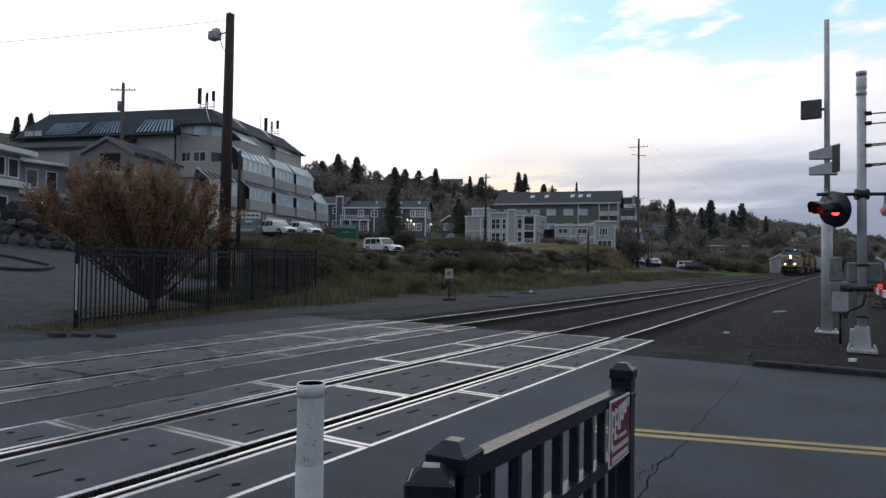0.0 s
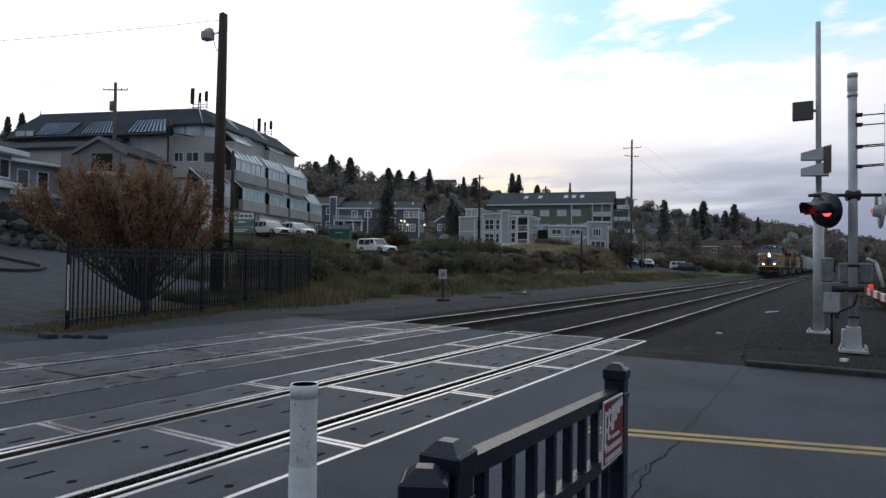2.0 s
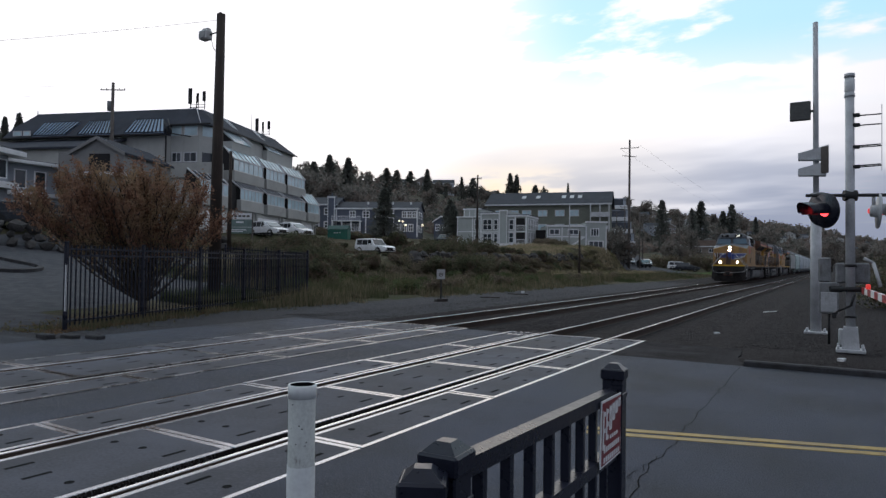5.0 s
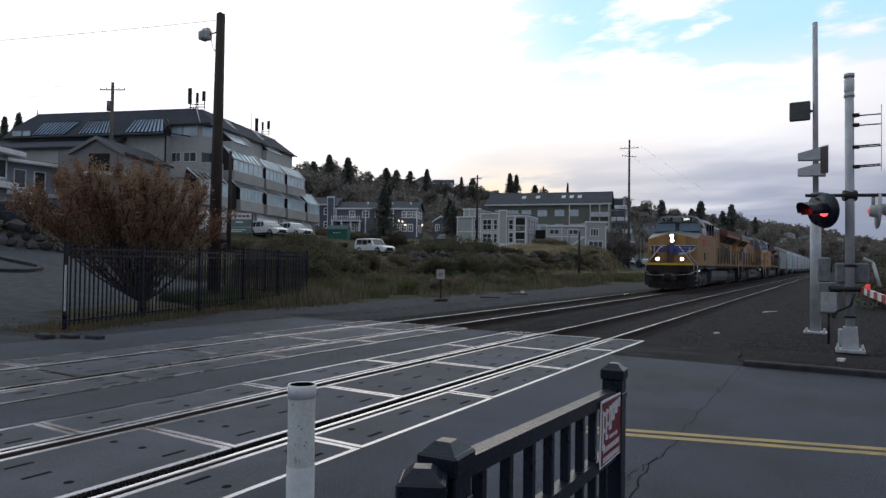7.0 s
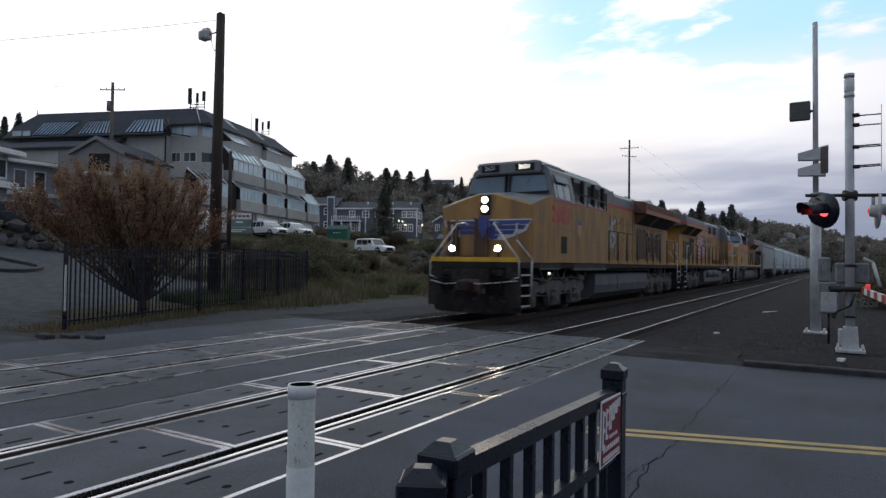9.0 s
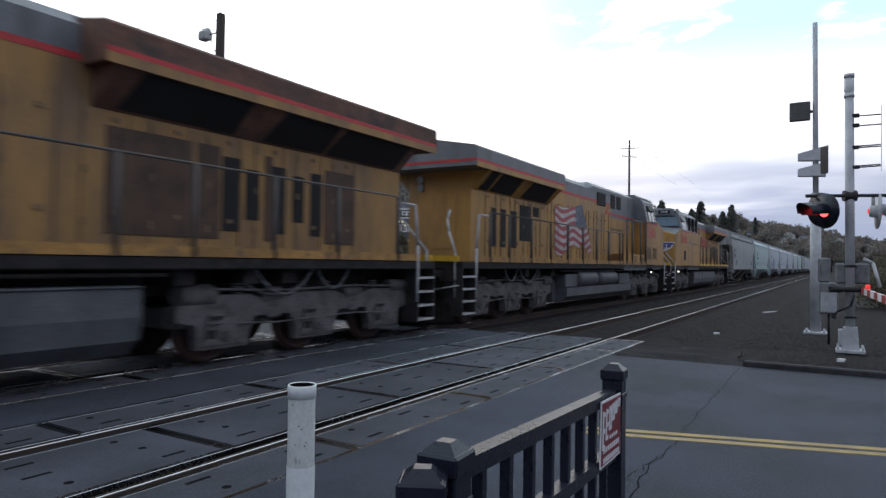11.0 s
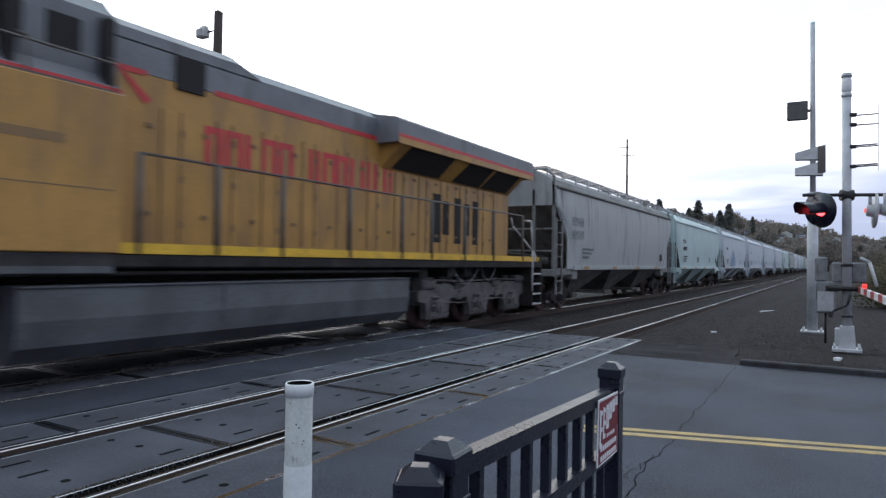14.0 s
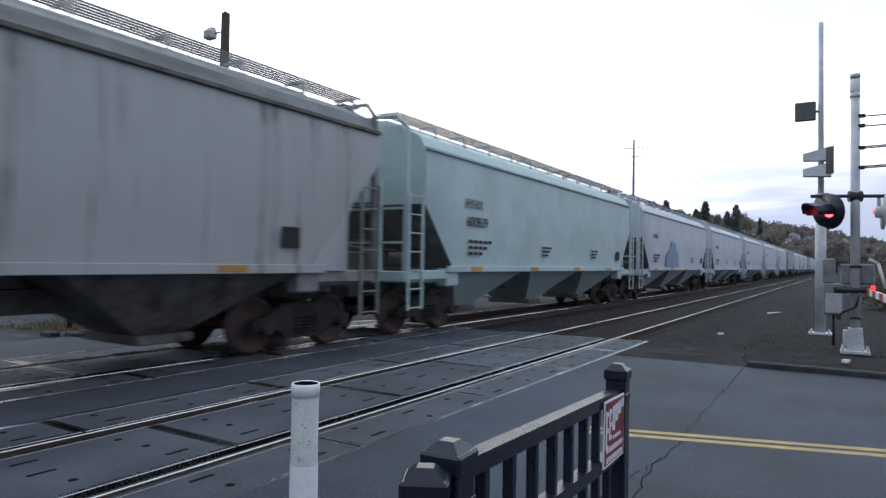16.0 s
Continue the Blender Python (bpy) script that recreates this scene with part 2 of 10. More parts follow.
class Shape:
    """Collects the faces of one mesh."""

    def __init__(self):
        self.v, self.f, self.s, self.k = [], [], [], []
        self.index = 0

    def face(self, pts, smooth=False):
        n = len(self.v)
        self.v += [tuple(p) for p in pts]
        self.f.append(tuple(range(n, n + len(pts))))
        self.s.append(smooth)
        self.k.append(self.index)

    def solid(self, verts, faces, smooth=False):
        n = len(self.v)
        self.v += [tuple(p) for p in verts]
        for f in faces:
            self.f.append(tuple(n + i for i in f))
            self.s.append(smooth)
            self.k.append(self.index)
        return self

    def hexa(self, b, t):
        """A block from four bottom and four top corners, both counter-clockwise from above."""
        return self.solid([*b, *t], [(3, 2, 1, 0), (4, 5, 6, 7), (0, 1, 5, 4), (1, 2, 6, 5), (2, 3, 7, 6), (3, 0, 4, 7)])

    def box(self, x0, x1, y0, y1, z0, z1, b=0.0):
        if b <= 0:
            return self.hexa([(x0, y0, z0), (x1, y0, z0), (x1, y1, z0), (x0, y1, z0)],
                             [(x0, y0, z1), (x1, y0, z1), (x1, y1, z1), (x0, y1, z1)])
        rings = []
        for z, i in ((z0, b), (z0 + b, 0), (z1 - b, 0), (z1, b)):
            a, c = x0 + i, x1 - i
            d, e = y0 + i, y1 - i
            q = 0 if i else b
            if i:
                rings.append([(a, d, z), (a, d, z), (c, d, z), (c, d, z), (c, e, z), (c, e, z), (a, e, z), (a, e, z)])
            else:
                rings.append([(a, d + q, z), (a + q, d, z), (c - q, d, z), (c, d + q, z),
                              (c, e - q, z), (c - q, e, z), (a + q, e, z), (a, e - q, z)])
        vs = [p for r in rings for p in r]
        fs = []
        for r in range(3):
            for i in range(8):
                j = (i + 1) % 8
                fs.append((r * 8 + i, r * 8 + j, r * 8 + 8 + j, r * 8 + 8 + i))
        fs.append((6, 4, 2, 0))
        fs.append((24, 26, 28, 30))
        return self.solid(vs, fs)

    def obox(self, centre, along, half, up=(0, 0, 1)):
        """A box turned so that its first half length runs along a direction."""
        c, a = Vector(centre), Vector(along).normalized()
        s = Vector(up).cross(a).normalized()
        u = a.cross(s)
        p = [c + a * (i * half[0]) + s * (j * half[1]) + u * (k * half[2]) for k in (-1, 1) for i, j in ((-1, -1), (1, -1), (1, 1), (-1, 1))]
        return self.hexa(p[:4], p[4:])

    def cyl(self, p0, p1, r0, r1=None, n=12, caps=True):
        p0, p1 = Vector(p0), Vector(p1)
        r1 = r0 if r1 is None else r1
        a = (p1 - p0).normalized()
        s = a.orthogonal().normalized()
        u = a.cross(s)
        ring = [s * math.cos(2 * math.pi * i / n) + u * math.sin(2 * math.pi * i / n) for i in range(n)]
        vs = [p0 + q * r0 for q in ring] + [p1 + q * r1 for q in ring]
        self.solid(vs, [(i, (i + 1) % n, n + (i + 1) % n, n + i) for i in range(n)], True)
        if caps:
            self.solid(vs, [tuple(range(n - 1, -1, -1)), tuple(range(n, 2 * n))])
        return self

    def tube(self, pts, r, n=6):
        for a, b in zip(pts[:-1], pts[1:]):
            self.cyl(a, b, r, n=n)
        return self

    def lathe(self, p0, axis, prof, n=20):
        """Turns a profile of (distance along the axis, radius) round it."""
        p0, a = Vector(p0), Vector(axis).normalized()
        s = a.orthogonal().normalized()
        u = a.cross(s)
        vs = [p0 + a * d + (s * math.cos(2 * math.pi * i / n) + u * math.sin(2 * math.pi * i / n)) * r for d, r in prof for i in range(n)]
        fs = [(k * n + i, k * n + (i + 1) % n, (k + 1) * n + (i + 1) % n, (k + 1) * n + i) for k in range(len(prof) - 1) for i in range(n)]
        return self.solid(vs, fs, True)

    def prism(self, poly, axis, a, b):
        """Extrudes a polygon along an axis; poly is (y, z) for x, (x, z) for y, (x, y) for z."""
        def at(q, t):
            return {"x": (t, q[0], q[1]), "y": (q[0], t, q[1]), "z": (q[0], q[1], t)}[axis]
        n = len(poly)
        vs = [at(q, a) for q in poly] + [at(q, b) for q in poly]
        return self.solid(vs, [tuple(range(n - 1, -1, -1)), tuple(range(n, 2 * n))] +
                          [(i, (i + 1) % n, n + (i + 1) % n, n + i) for i in range(n)])

    def mesh(self, name, materials):
        me = bpy.data.meshes.new(name)
        me.from_pydata(self.v, [], self.f)
        for m in materials:
            me.materials.append(m)
        me.polygons.foreach_set("use_smooth", self.s)
        me.polygons.foreach_set("material_index", self.k)
        bm = bmesh.new()
        bm.from_mesh(me)
        bmesh.ops.remove_doubles(bm, verts=bm.verts, dist=0.0002)
        bmesh.ops.recalc_face_normals(bm, faces=bm.faces)
        bm.to_mesh(me)
        bm.free()
        return me


def put(name, shape, materials, parent=None, label="", at=None):
    """Links a shape as one mesh object, a part where it has a parent."""
    ob = new(name, shape.mesh(name, materials if isinstance(materials, (list, tuple)) else [materials]))
    if parent:
        ob.parent = parent
    if at is not None:
        ob.matrix_basis = at
    if label:
        ob["label"] = label
    return ob


def thing(name, label, category, m=None, group="", kind=""):
    ob = new(name)
    ob.empty_display_size = 0.2
    if m is not None:
        ob.matrix_basis = m
    return tagged(ob, label, category, group, kind)


def lettering(name, text, size, material, m, parent, label="", depth=0.004, bold=0.0, space=1.0):
    c = bpy.data.curves.new(name, "FONT")
    c.body, c.size, c.extrude, c.offset, c.space_character = text, size, depth, bold, space
    c.align_x, c.align_y = "CENTER", "CENTER"
    tmp = bpy.data.objects.new(name, c)
    me = bpy.data.meshes.new_from_object(tmp)
    bpy.data.objects.remove(tmp)
    me.materials.clear()
    me.materials.append(material)
    ob = new(name, me)
    ob.parent = parent
    ob.matrix_basis = m
    if label:
        ob["label"] = label
    return ob


def facing(x, y, z, right, up, out=0.0):
    """Pose of a flat thing whose own x runs along right and its y along up."""
    r, u = Vector(right).normalized(), Vector(up).normalized()
    n = r.cross(u).normalized()
    u = n.cross(r)
    m = Matrix((r, u, n)).transposed().to_4x4()
    return Matrix.Translation(Vector((x, y, z)) + n * out) @ m


def smooth(a, b, x):
    t = min(1.0, max(0.0, (x - a) / (b - a)))
    return t * t * (3 - 2 * t)
# ---------------------------------------------------------------- ground
RAIL = 1.507                         # rail to rail, head centres
NEAR_TRACK, FAR_TRACK = -4.83, -8.945
RISE = ((0, 0), (14, 0), (18, 0.12), (24, 0.4), (30, 0.8), (36, 1.25), (42, 1.9), (46, 3.0), (50, 4.05), (56, 4.6),
        (64, 5.4), (73, 6.3), (92, 7.4), (112, 12), (130, 18), (160, 26), (190, 34), (230, 40), (270, 45), (300, 48), (600, 56))


def ground_z(x, y):
    d = -x
    e = d + max(0.0, y - 150) * 0.25
    h = float(np.interp(e, [a for a, b in RISE], [b for a, b in RISE]))
    h *= max(smooth(13, 24, d), smooth(430, 560, y))
    # the terrace behind a low rock bank
    b = smooth(26, 34, y) * (1 - smooth(102, 118, y)) * (1 - smooth(40, 46, d))
    if b > 0:
        h = h * (1 - b) + b * (0.02 * max(0, d - 15) + (1.5 + 2.1 * smooth(58, 95, y)) * smooth(29, 32.5, d) + 0.03 * max(0, d - 32))
    h += 8 * smooth(540, 900, y)
    if d > 16:
        h += 0.12 * noise.noise((x * 0.25, y * 0.25, 0)) * smooth(16, 22, d)
    if -12.4 < x < 60:
        h -= 0.16 if y > 13.2 or x < -1.0 else 0.12
        if x > -2.4 and y > 11.0:
            h += 0.16 * smooth(-2.4, -1.2, x) * smooth(11.0, 11.8, y) * (1 - smooth(60, 120, y))
    elif d >= 12.4:
        h -= 0.02 + 0.08 * smooth(13, 16, y) * (1 - smooth(14, 18, d))
    return h


FENCE_A, FENCE_B = Vector((-14.0, 7.6)), Vector((-18.0, 19.2))
FENCE_OUT = Vector((-11.6, -4.0)).normalized()


def zones(x, y):
    """Shares of asphalt, dark gravel, mown lawn, hillside scrub and trodden pale gravel."""
    d = -x
    q = (Vector((x, y)) - FENCE_A).dot(FENCE_OUT)
    asphalt = gravel = lawn = 0.0
    pale = smooth(11.2, 12.4, d) * (1 - smooth(15.2, 16.8, d)) * (1 - smooth(40, 90, y)) * smooth(4, 7, y)
    if d < 46 and y < 30:
        asphalt = max(1 - smooth(5.8, 7.2, y), (smooth(1.2, 2.2, q) if y < 9.5 else smooth(3.0, 4.2, q)) if y > 5.8 else 0.0)
        asphalt *= 1 - smooth(26, 30, y)
    road = 20 + (y - 112) * 0.42
    if 100 < y < 190:
        asphalt = max(asphalt, smooth(road - 2, road, d) * (1 - smooth(road + 12, road + 14, d)))
        lawn = (1 - smooth(road - 4, road - 2, d)) * smooth(15, 17, d) * smooth(100, 106, y) * (1 - smooth(21, 24, d))
    gravel = 1 - smooth(14.6, 16.0, d)
    if d > 11 and y < 16:
        gravel = max(gravel, 1 - smooth(-0.4, 0.6, q))
    scrub = max(smooth(62, 90, d), smooth(165, 230, y) * smooth(16, 26, d), smooth(420, 500, y))
    return asphalt, gravel, lawn, scrub, pale


def ground_material():
    m, nt, b, vec = shader("ground_mix")
    def share(name):
        a = nt.nodes.new("ShaderNodeAttribute")
        a.attribute_name = name
        return a.outputs["Fac"]
    wob = nnoise(nt, vec, 1.3, 5, 0.65)
    def edge(name):
        return nramp(nt, nmath(nt, "ADD", share(name), nmath(nt, "MULTIPLY", nmath(nt, "SUBTRACT", wob, 0.5), 0.9)), 0.4, 0.6)
    big, mid, fine = nnoise(nt, vec, 0.12, 4), nnoise(nt, vec, 2.2, 5), nnoise(nt, vec, 30, 4, 0.7)
    grass = nmix(nt, nramp(nt, big, 0.4, 0.6), (0.05, 0.06, 0.028), (0.11, 0.095, 0.06))
    grass = nmix(nt, nramp(nt, mid, 0.4, 0.65), grass, (0.06, 0.052, 0.038))
    gravel = nmix(nt, nramp(nt, fine, 0.35, 0.7), (0.010, 0.0092, 0.0096), (0.080, 0.072, 0.073))
    gravel = nmix(nt, nramp(nt, mid, 0.5, 0.75), gravel, (0.026, 0.0235, 0.0235))
    lawn = nmix(nt, mid, (0.05, 0.10, 0.025), (0.075, 0.12, 0.035))
    tar = nmix(nt, nramp(nt, mid, 0.3, 0.8), (0.075, 0.078, 0.088), (0.115, 0.118, 0.128))
    grass = nmix(nt, edge("scrub"), grass, nmix(nt, nramp(nt, big, 0.4, 0.6), (0.05, 0.055, 0.042), (0.10, 0.092, 0.07)))
    col = nmix(nt, edge("lawn"), grass, lawn)
    col = nmix(nt, edge("gravel"), col, gravel)
    grit = nmix(nt, nramp(nt, fine, 0.3, 0.7), (0.032, 0.032, 0.036), (0.115, 0.115, 0.122))
    grit = nmix(nt, nramp(nt, mid, 0.55, 0.75), grit, (0.045, 0.041, 0.040))
    col = nmix(nt, edge("pale"), col, grit)
    col = nmix(nt, edge("asphalt"), col, tar)
    nt.links.new(col, b.inputs["Base Color"])
    b.inputs["Roughness"].default_value = 0.95
    b.inputs["Specular IOR Level"].default_value = 0.08
    n = nt.nodes.new("ShaderNodeBump")
    n.inputs["Strength"].default_value, n.inputs["Distance"].default_value = 1.0, 0.04
    nt.links.new(fine, n.inputs["Height"])
    nt.links.new(n.outputs[0], b.inputs["Normal"])
    return m


def spaced(stops):
    out = [stops[0][0]]
    for (a, step), (b, _) in zip(stops[:-1], stops[1:]):
        n = max(1, round((b - a) / step))
        out += [a + (b - a) * (i + 1) / n for i in range(n)]
    return out


def ground():
    xs = spaced(((-900, 60), (-300, 12), (-120, 3), (-48, 0.6), (-12.4, 1.6), (4, 6), (60, 60), (500, 0)))
    ys = spaced(((-300, 50), (-60, 6), (-12, 1.0), (-2, 0.5), (34, 1.2), (110, 4), (200, 15), (560, 30), (1500, 200), (3500, 0)))
    vs = [(x, y, ground_z(x, y)) for y in ys for x in xs]
    w = len(xs)
    fs = [(j * w + i, j * w + i + 1, (j + 1) * w + i + 1, (j + 1) * w + i) for j in range(len(ys) - 1) for i in range(w - 1)]
    me = bpy.data.meshes.new("ground")
    me.from_pydata(vs, [], fs)
    zs = [zones(x, y) for x, y, z in vs]
    for k, name in enumerate(("asphalt", "gravel", "lawn", "scrub", "pale")):
        a = me.attributes.new(name, "FLOAT", "POINT")
        a.data.foreach_set("value", [q[k] for q in zs])
    me.polygons.foreach_set("use_smooth", [True] * len(fs))
    me.materials.append(ground_material())
    tagged(new("ground", me), "rough ground of gravel, dry grass and worn asphalt rising to a hill", "ground", kind="structure")


ground()

# ---------------------------------------------------------------- road, kerb, markings
ROAD_END = 13.42


def road():
    base = thing("road", "dark worn asphalt road crossing two railway tracks", "road", kind="structure")
    s = Shape()
    s.box(-3.352, 40, -14, 11.02, -0.3, 0.0)
    rag = [(-1.28 + 0.10 * noise.noise((0.3, q * 2.1, 4.0)) - 0.12 * (q - 11.02), q) for q in spaced(((11.02, 0.16), (13.3, 0)))]
    rag += [(-1.55 - 1.8 * u, 13.35 + 0.22 * noise.noise((u * 5.0, 1.7, 0)) + 0.08 * noise.noise((u * 19.0, 4.7, 0))) for u in np.linspace(0.05, 0.96, 16)]
    put("asphalt_surface", s, ASPHALT, base)
    s = Shape()
    s.prism([(-3.352, 11.02)] + rag + [(-3.352, 13.35)], "z", -0.3, -0.002)
    put("dirt_apron", s, mat("oily_dirt", (0.028, 0.026, 0.028), 0.95, spec=0.06, var=0.5, scale=1.1, fine=40, bump=0.8, depth=0.012,
                             dirt=(0.05, 0.05, 0.056), dirt_at=(0.5, 0.7), speck=(0.09, 0.085, 0.085)), base, "oily dirt over the road's edge")
    s = Shape()
    s.box(-7.40, -6.39, -14, 13.2, -0.3, -0.002)
    put("asphalt_surface", s, ASPHALT, base, "asphalt strip between the two tracks")
    s = Shape()
    s.box(-12.6, -10.495, -14, 13.0, -0.3, -0.004)
    put("asphalt_surface", s, ASPHALT, base)
    a = Vector((0.34 + 1.64, 6.63 - 6.02)).normalized()
    for off in (-0.085, 0.085):
        s = Shape()
        p, q = Vector((-2.0, 5.90)), Vector((-2.0, 5.90)) + a * 30
        n = Vector((-a.y, a.x))
        pts = [p + n * (off - 0.05), q + n * (off - 0.05), q + n * (off + 0.05), p + n * (off + 0.05)]
        s.hexa([(v.x, v.y, -0.01) for v in pts], [(v.x, v.y, 0.004) for v in pts])
        put("yellow_line", s, YELLOW_LINE, base, "worn yellow painted centre line")
    # tarred cracks that wander across the lane
    def crack(x0, y0, x1, y1, wide, seed):
        s = Shape()
        pts = []
        for i in range(60):
            u = i / 59
            w = 0.05 * noise.noise((u * 9, seed, 0)) + 0.035 * noise.noise((u * 31, seed, 2)) + 0.02 * noise.noise((u * 90, seed, 5))
            pts.append((x0 + (x1 - x0) * u + w, y0 + (y1 - y0) * u))
        for (xa, ya), (xb, yb) in zip(pts[:-1], pts[1:]):
            w = wide * (0.5 + abs(noise.noise((ya * 4, seed, 0))))
            s.face([(xa - w, ya, 0.003), (xa + w, ya, 0.003), (xb + w, yb, 0.003), (xb - w, yb, 0.003)])
        put("crack", s, MATT_BLACK, base, "dark crack in the asphalt")
    crack(-1.20, 4.0, -1.28, 10.9, 0.006, 1.0)
    crack(-1.36, 4.2, -1.22, 5.5, 0.006, 4.0)
    crack(0.9, 6.9, 2.4, 10.9, 0.007, 9.0)
    kerb = thing("kerb", "low worn concrete kerb along the road", "kerb", kind="structure")
    for i in range(10):
        s = Shape()
        x = -1.25 + i * 1.9
        s.box(x, x + 1.885, 11.03, 11.20, -0.2, 0.085, 0.02)
        put("kerb_stone", s, KERB, kerb)


def rails():
    for name, centre, label in (("near_track", NEAR_TRACK, "empty"), ("far_track", FAR_TRACK, "train-carrying")):
        base = thing(name, "straight railway track with shiny steel rails, the %s one" % label, "railway track", kind="structure")
        for side in (-1, 1):
            x = centre + side * RAIL / 2
            s = Shape()
            s.prism([(x - 0.07, -0.18), (x + 0.07, -0.18), (x + 0.07, -0.165), (x + 0.012, -0.15), (x + 0.012, -0.045),
                     (x + 0.036, -0.035), (x + 0.036, -0.004), (x - 0.036, -0.004), (x - 0.036, -0.035), (x - 0.012, -0.045),
                     (x - 0.012, -0.15), (x - 0.07, -0.165)], "y", -60, 560)
            r = put("rail", s, RAIL_SIDE, base, "rusty steel rail with a polished head")
            s = Shape()
            s.prism([(x - 0.017, -0.004), (x + 0.017, -0.004), (x + 0.013, 0.002), (x - 0.013, 0.002)], "y", -60, 560)
            put("running_surface", s, RAIL_TOP, r, "polished rail head")
        s = Shape()
        for k in range(700):
            y = 13.7 + k * 0.52
            if y > 380:
                break
            x = centre + random.uniform(-0.03, 0.03)
            s.box(x - 1.3, x + 1.3, y - 0.115, y + 0.115, -0.34, -0.175 + random.uniform(-0.01, 0.01))
        t = put("ties", s, TIE, base, "dark creosoted timber ties")
        t["kind"] = "stuff"
    # ballast bed of both tracks: shoulders, a hollow between, an uneven top
    xs = [-12.6, -11.9, -11.2, -10.6, -10.2, -9.9, -9.5, -8.9, -8.3, -8.0, -7.6, -7.2, -6.9, -6.5, -6.1, -5.8, -5.4, -4.8, -4.2, -3.9, -3.5, -3.0, -2.4, -1.8]
    zs = [-0.22, -0.2, -0.19, -0.2, -0.19, -0.24, -0.215, -0.21, -0.215, -0.24, -0.19, -0.2, -0.23, -0.2, -0.19, -0.24, -0.215, -0.21, -0.215, -0.24, -0.19, -0.2, -0.22, -0.2]
    ys = spaced(((12.8, 0.35), (60, 2.5), (560, 0)))
    vs = [(x, y, z + 0.03 * noise.noise((x * 3.1, y * 3.1, 0)) + 0.02) for y in ys for x, z in zip(xs, zs)]
    w = len(xs)
    me = bpy.data.meshes.new("ballast")
    me.from_pydata(vs, [], [(j * w + i, j * w + i + 1, (j + 1) * w + i + 1, (j + 1) * w + i) for j in range(len(ys) - 1) for i in range(w - 1)])
    me.materials.append(BALLAST)
    tagged(new("ballast", me), "dark crushed-stone ballast round the tracks", "ballast", kind="stuff")
    # loose stones, thickest where the gravel is seen close
    s = Shape()
    rng = random.Random(5)
    for k in range(24000):
        y = 13.6 + 26 * rng.random() ** 1.6
        x = rng.choice((rng.uniform(-3.3, 1.6), rng.uniform(-7.6, -6.1), rng.uniform(-13.6, -10.4)))
        if x > -1.3 and y < 12.8:
            continue
        r = rng.uniform(0.008, 0.024)
        z = max(ground_z(x, y), -0.21 if -12.6 < x < -1.8 else -9) + 0.005
        a = rng.uniform(0, 6.3)
        ring = [(x + r * rng.uniform(0.7, 1.2) * math.cos(a + q), y + r * rng.uniform(0.7, 1.2) * math.sin(a + q), z) for q in (0, 1.6, 3.1, 4.7)]
        top = (x + rng.uniform(-0.3, 0.3) * r, y, z + r * rng.uniform(0.35, 0.8))
        s.solid(ring + [top], [(0, 1, 4), (1, 2, 4), (2, 3, 4), (3, 0, 4)])
    o = put("loose_stones", s, mat("loose_stone", (0.050, 0.046, 0.047), 0.9, var=0.3, island=True, each=0.75, spec=0.1))
    tagged(o, "scattered grey ballast stones beside the tracks", "stones", kind="stuff")


def crossing():
    """Concrete panels in steel edging between and beside the rails."""
    base = thing("crossing", "concrete panel level crossing with worn steel edging", "level crossing", kind="structure")
    rng = random.Random(3)
    cols = []
    for centre, joints in ((NEAR_TRACK, (3.69, 3.23, 4.27)), (FAR_TRACK, (7.16, 7.2, 7.57))):
        a, b = centre - RAIL / 2, centre + RAIL / 2
        cols += [(a + 0.155, b - 0.155, joints[0]), (a - 0.79, a - 0.075, joints[1]), (b + 0.075, b + 0.72, joints[2])]
    for x0, x1, j in cols:
        y = j - 2.431 * 6
        while y < ROAD_END - 0.3:
            y1 = min(y + 2.42, ROAD_END + 0.05)
            y0 = y + 0.008
            z = rng.uniform(-0.006, 0.0)
            s = Shape()
            s.box(x0 + 0.055, x1 - 0.055, y0 + 0.055, y1 - 0.055, -0.16, z - 0.001)
            pan = put("panel", s, CONCRETE, base)
            s = Shape()
            s.box(x0, x0 + 0.057, y0, y1, -0.16, z + 0.001, 0.004)
            s.box(x1 - 0.057, x1, y0, y1, -0.16, z + 0.001, 0.004)
            s.box(x0 + 0.057, x1 - 0.057, y0, y0 + 0.057, -0.16, z)
            s.box(x0 + 0.057, x1 - 0.057, y1 - 0.057, y1, -0.16, z)
            put("steel_edging", s, STEEL_EDGE if x0 > -6.6 else STEEL_DULL, pan, "shiny worn steel edging" if x0 > -6.6 else "dulled steel edging")
            # bolt holes: flush black shapes paint the shade inside them
            s = Shape()
            for fx in ((0.22, 0.5, 0.78) if x1 - x0 > 1 else (0.3, 0.72)):
                for fy in (0.16, 0.5, 0.84):
                    cx = x0 + (x1 - x0) * fx + rng.uniform(-0.02, 0.02)
                    cy = y0 + (y1 - y0) * fy + rng.uniform(-0.05, 0.05)
                    h = 0.10 if (fy == 0.5) == (fx < 0.6) else 0.045
                    if h < 0.05 and rng.random() < 0.7:
                        s.cyl((cx, cy, z - 0.02), (cx, cy, z + 0.001), 0.034, n=10)
                    else:
                        s.box(cx - 0.018, cx + 0.018, cy - h, cy + h, z - 0.02, z + 0.001)
            put("bolt_slots", s, MATT_BLACK, pan, "flush black marks for the bolt slots")
            y += 2.431
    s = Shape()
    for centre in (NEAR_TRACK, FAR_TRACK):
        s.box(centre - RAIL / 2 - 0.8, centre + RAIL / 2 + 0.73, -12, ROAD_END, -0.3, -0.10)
    put("flangeway_bed", s, MATT_BLACK, base, "black bed under the flangeways")


road()
rails()
crossing()


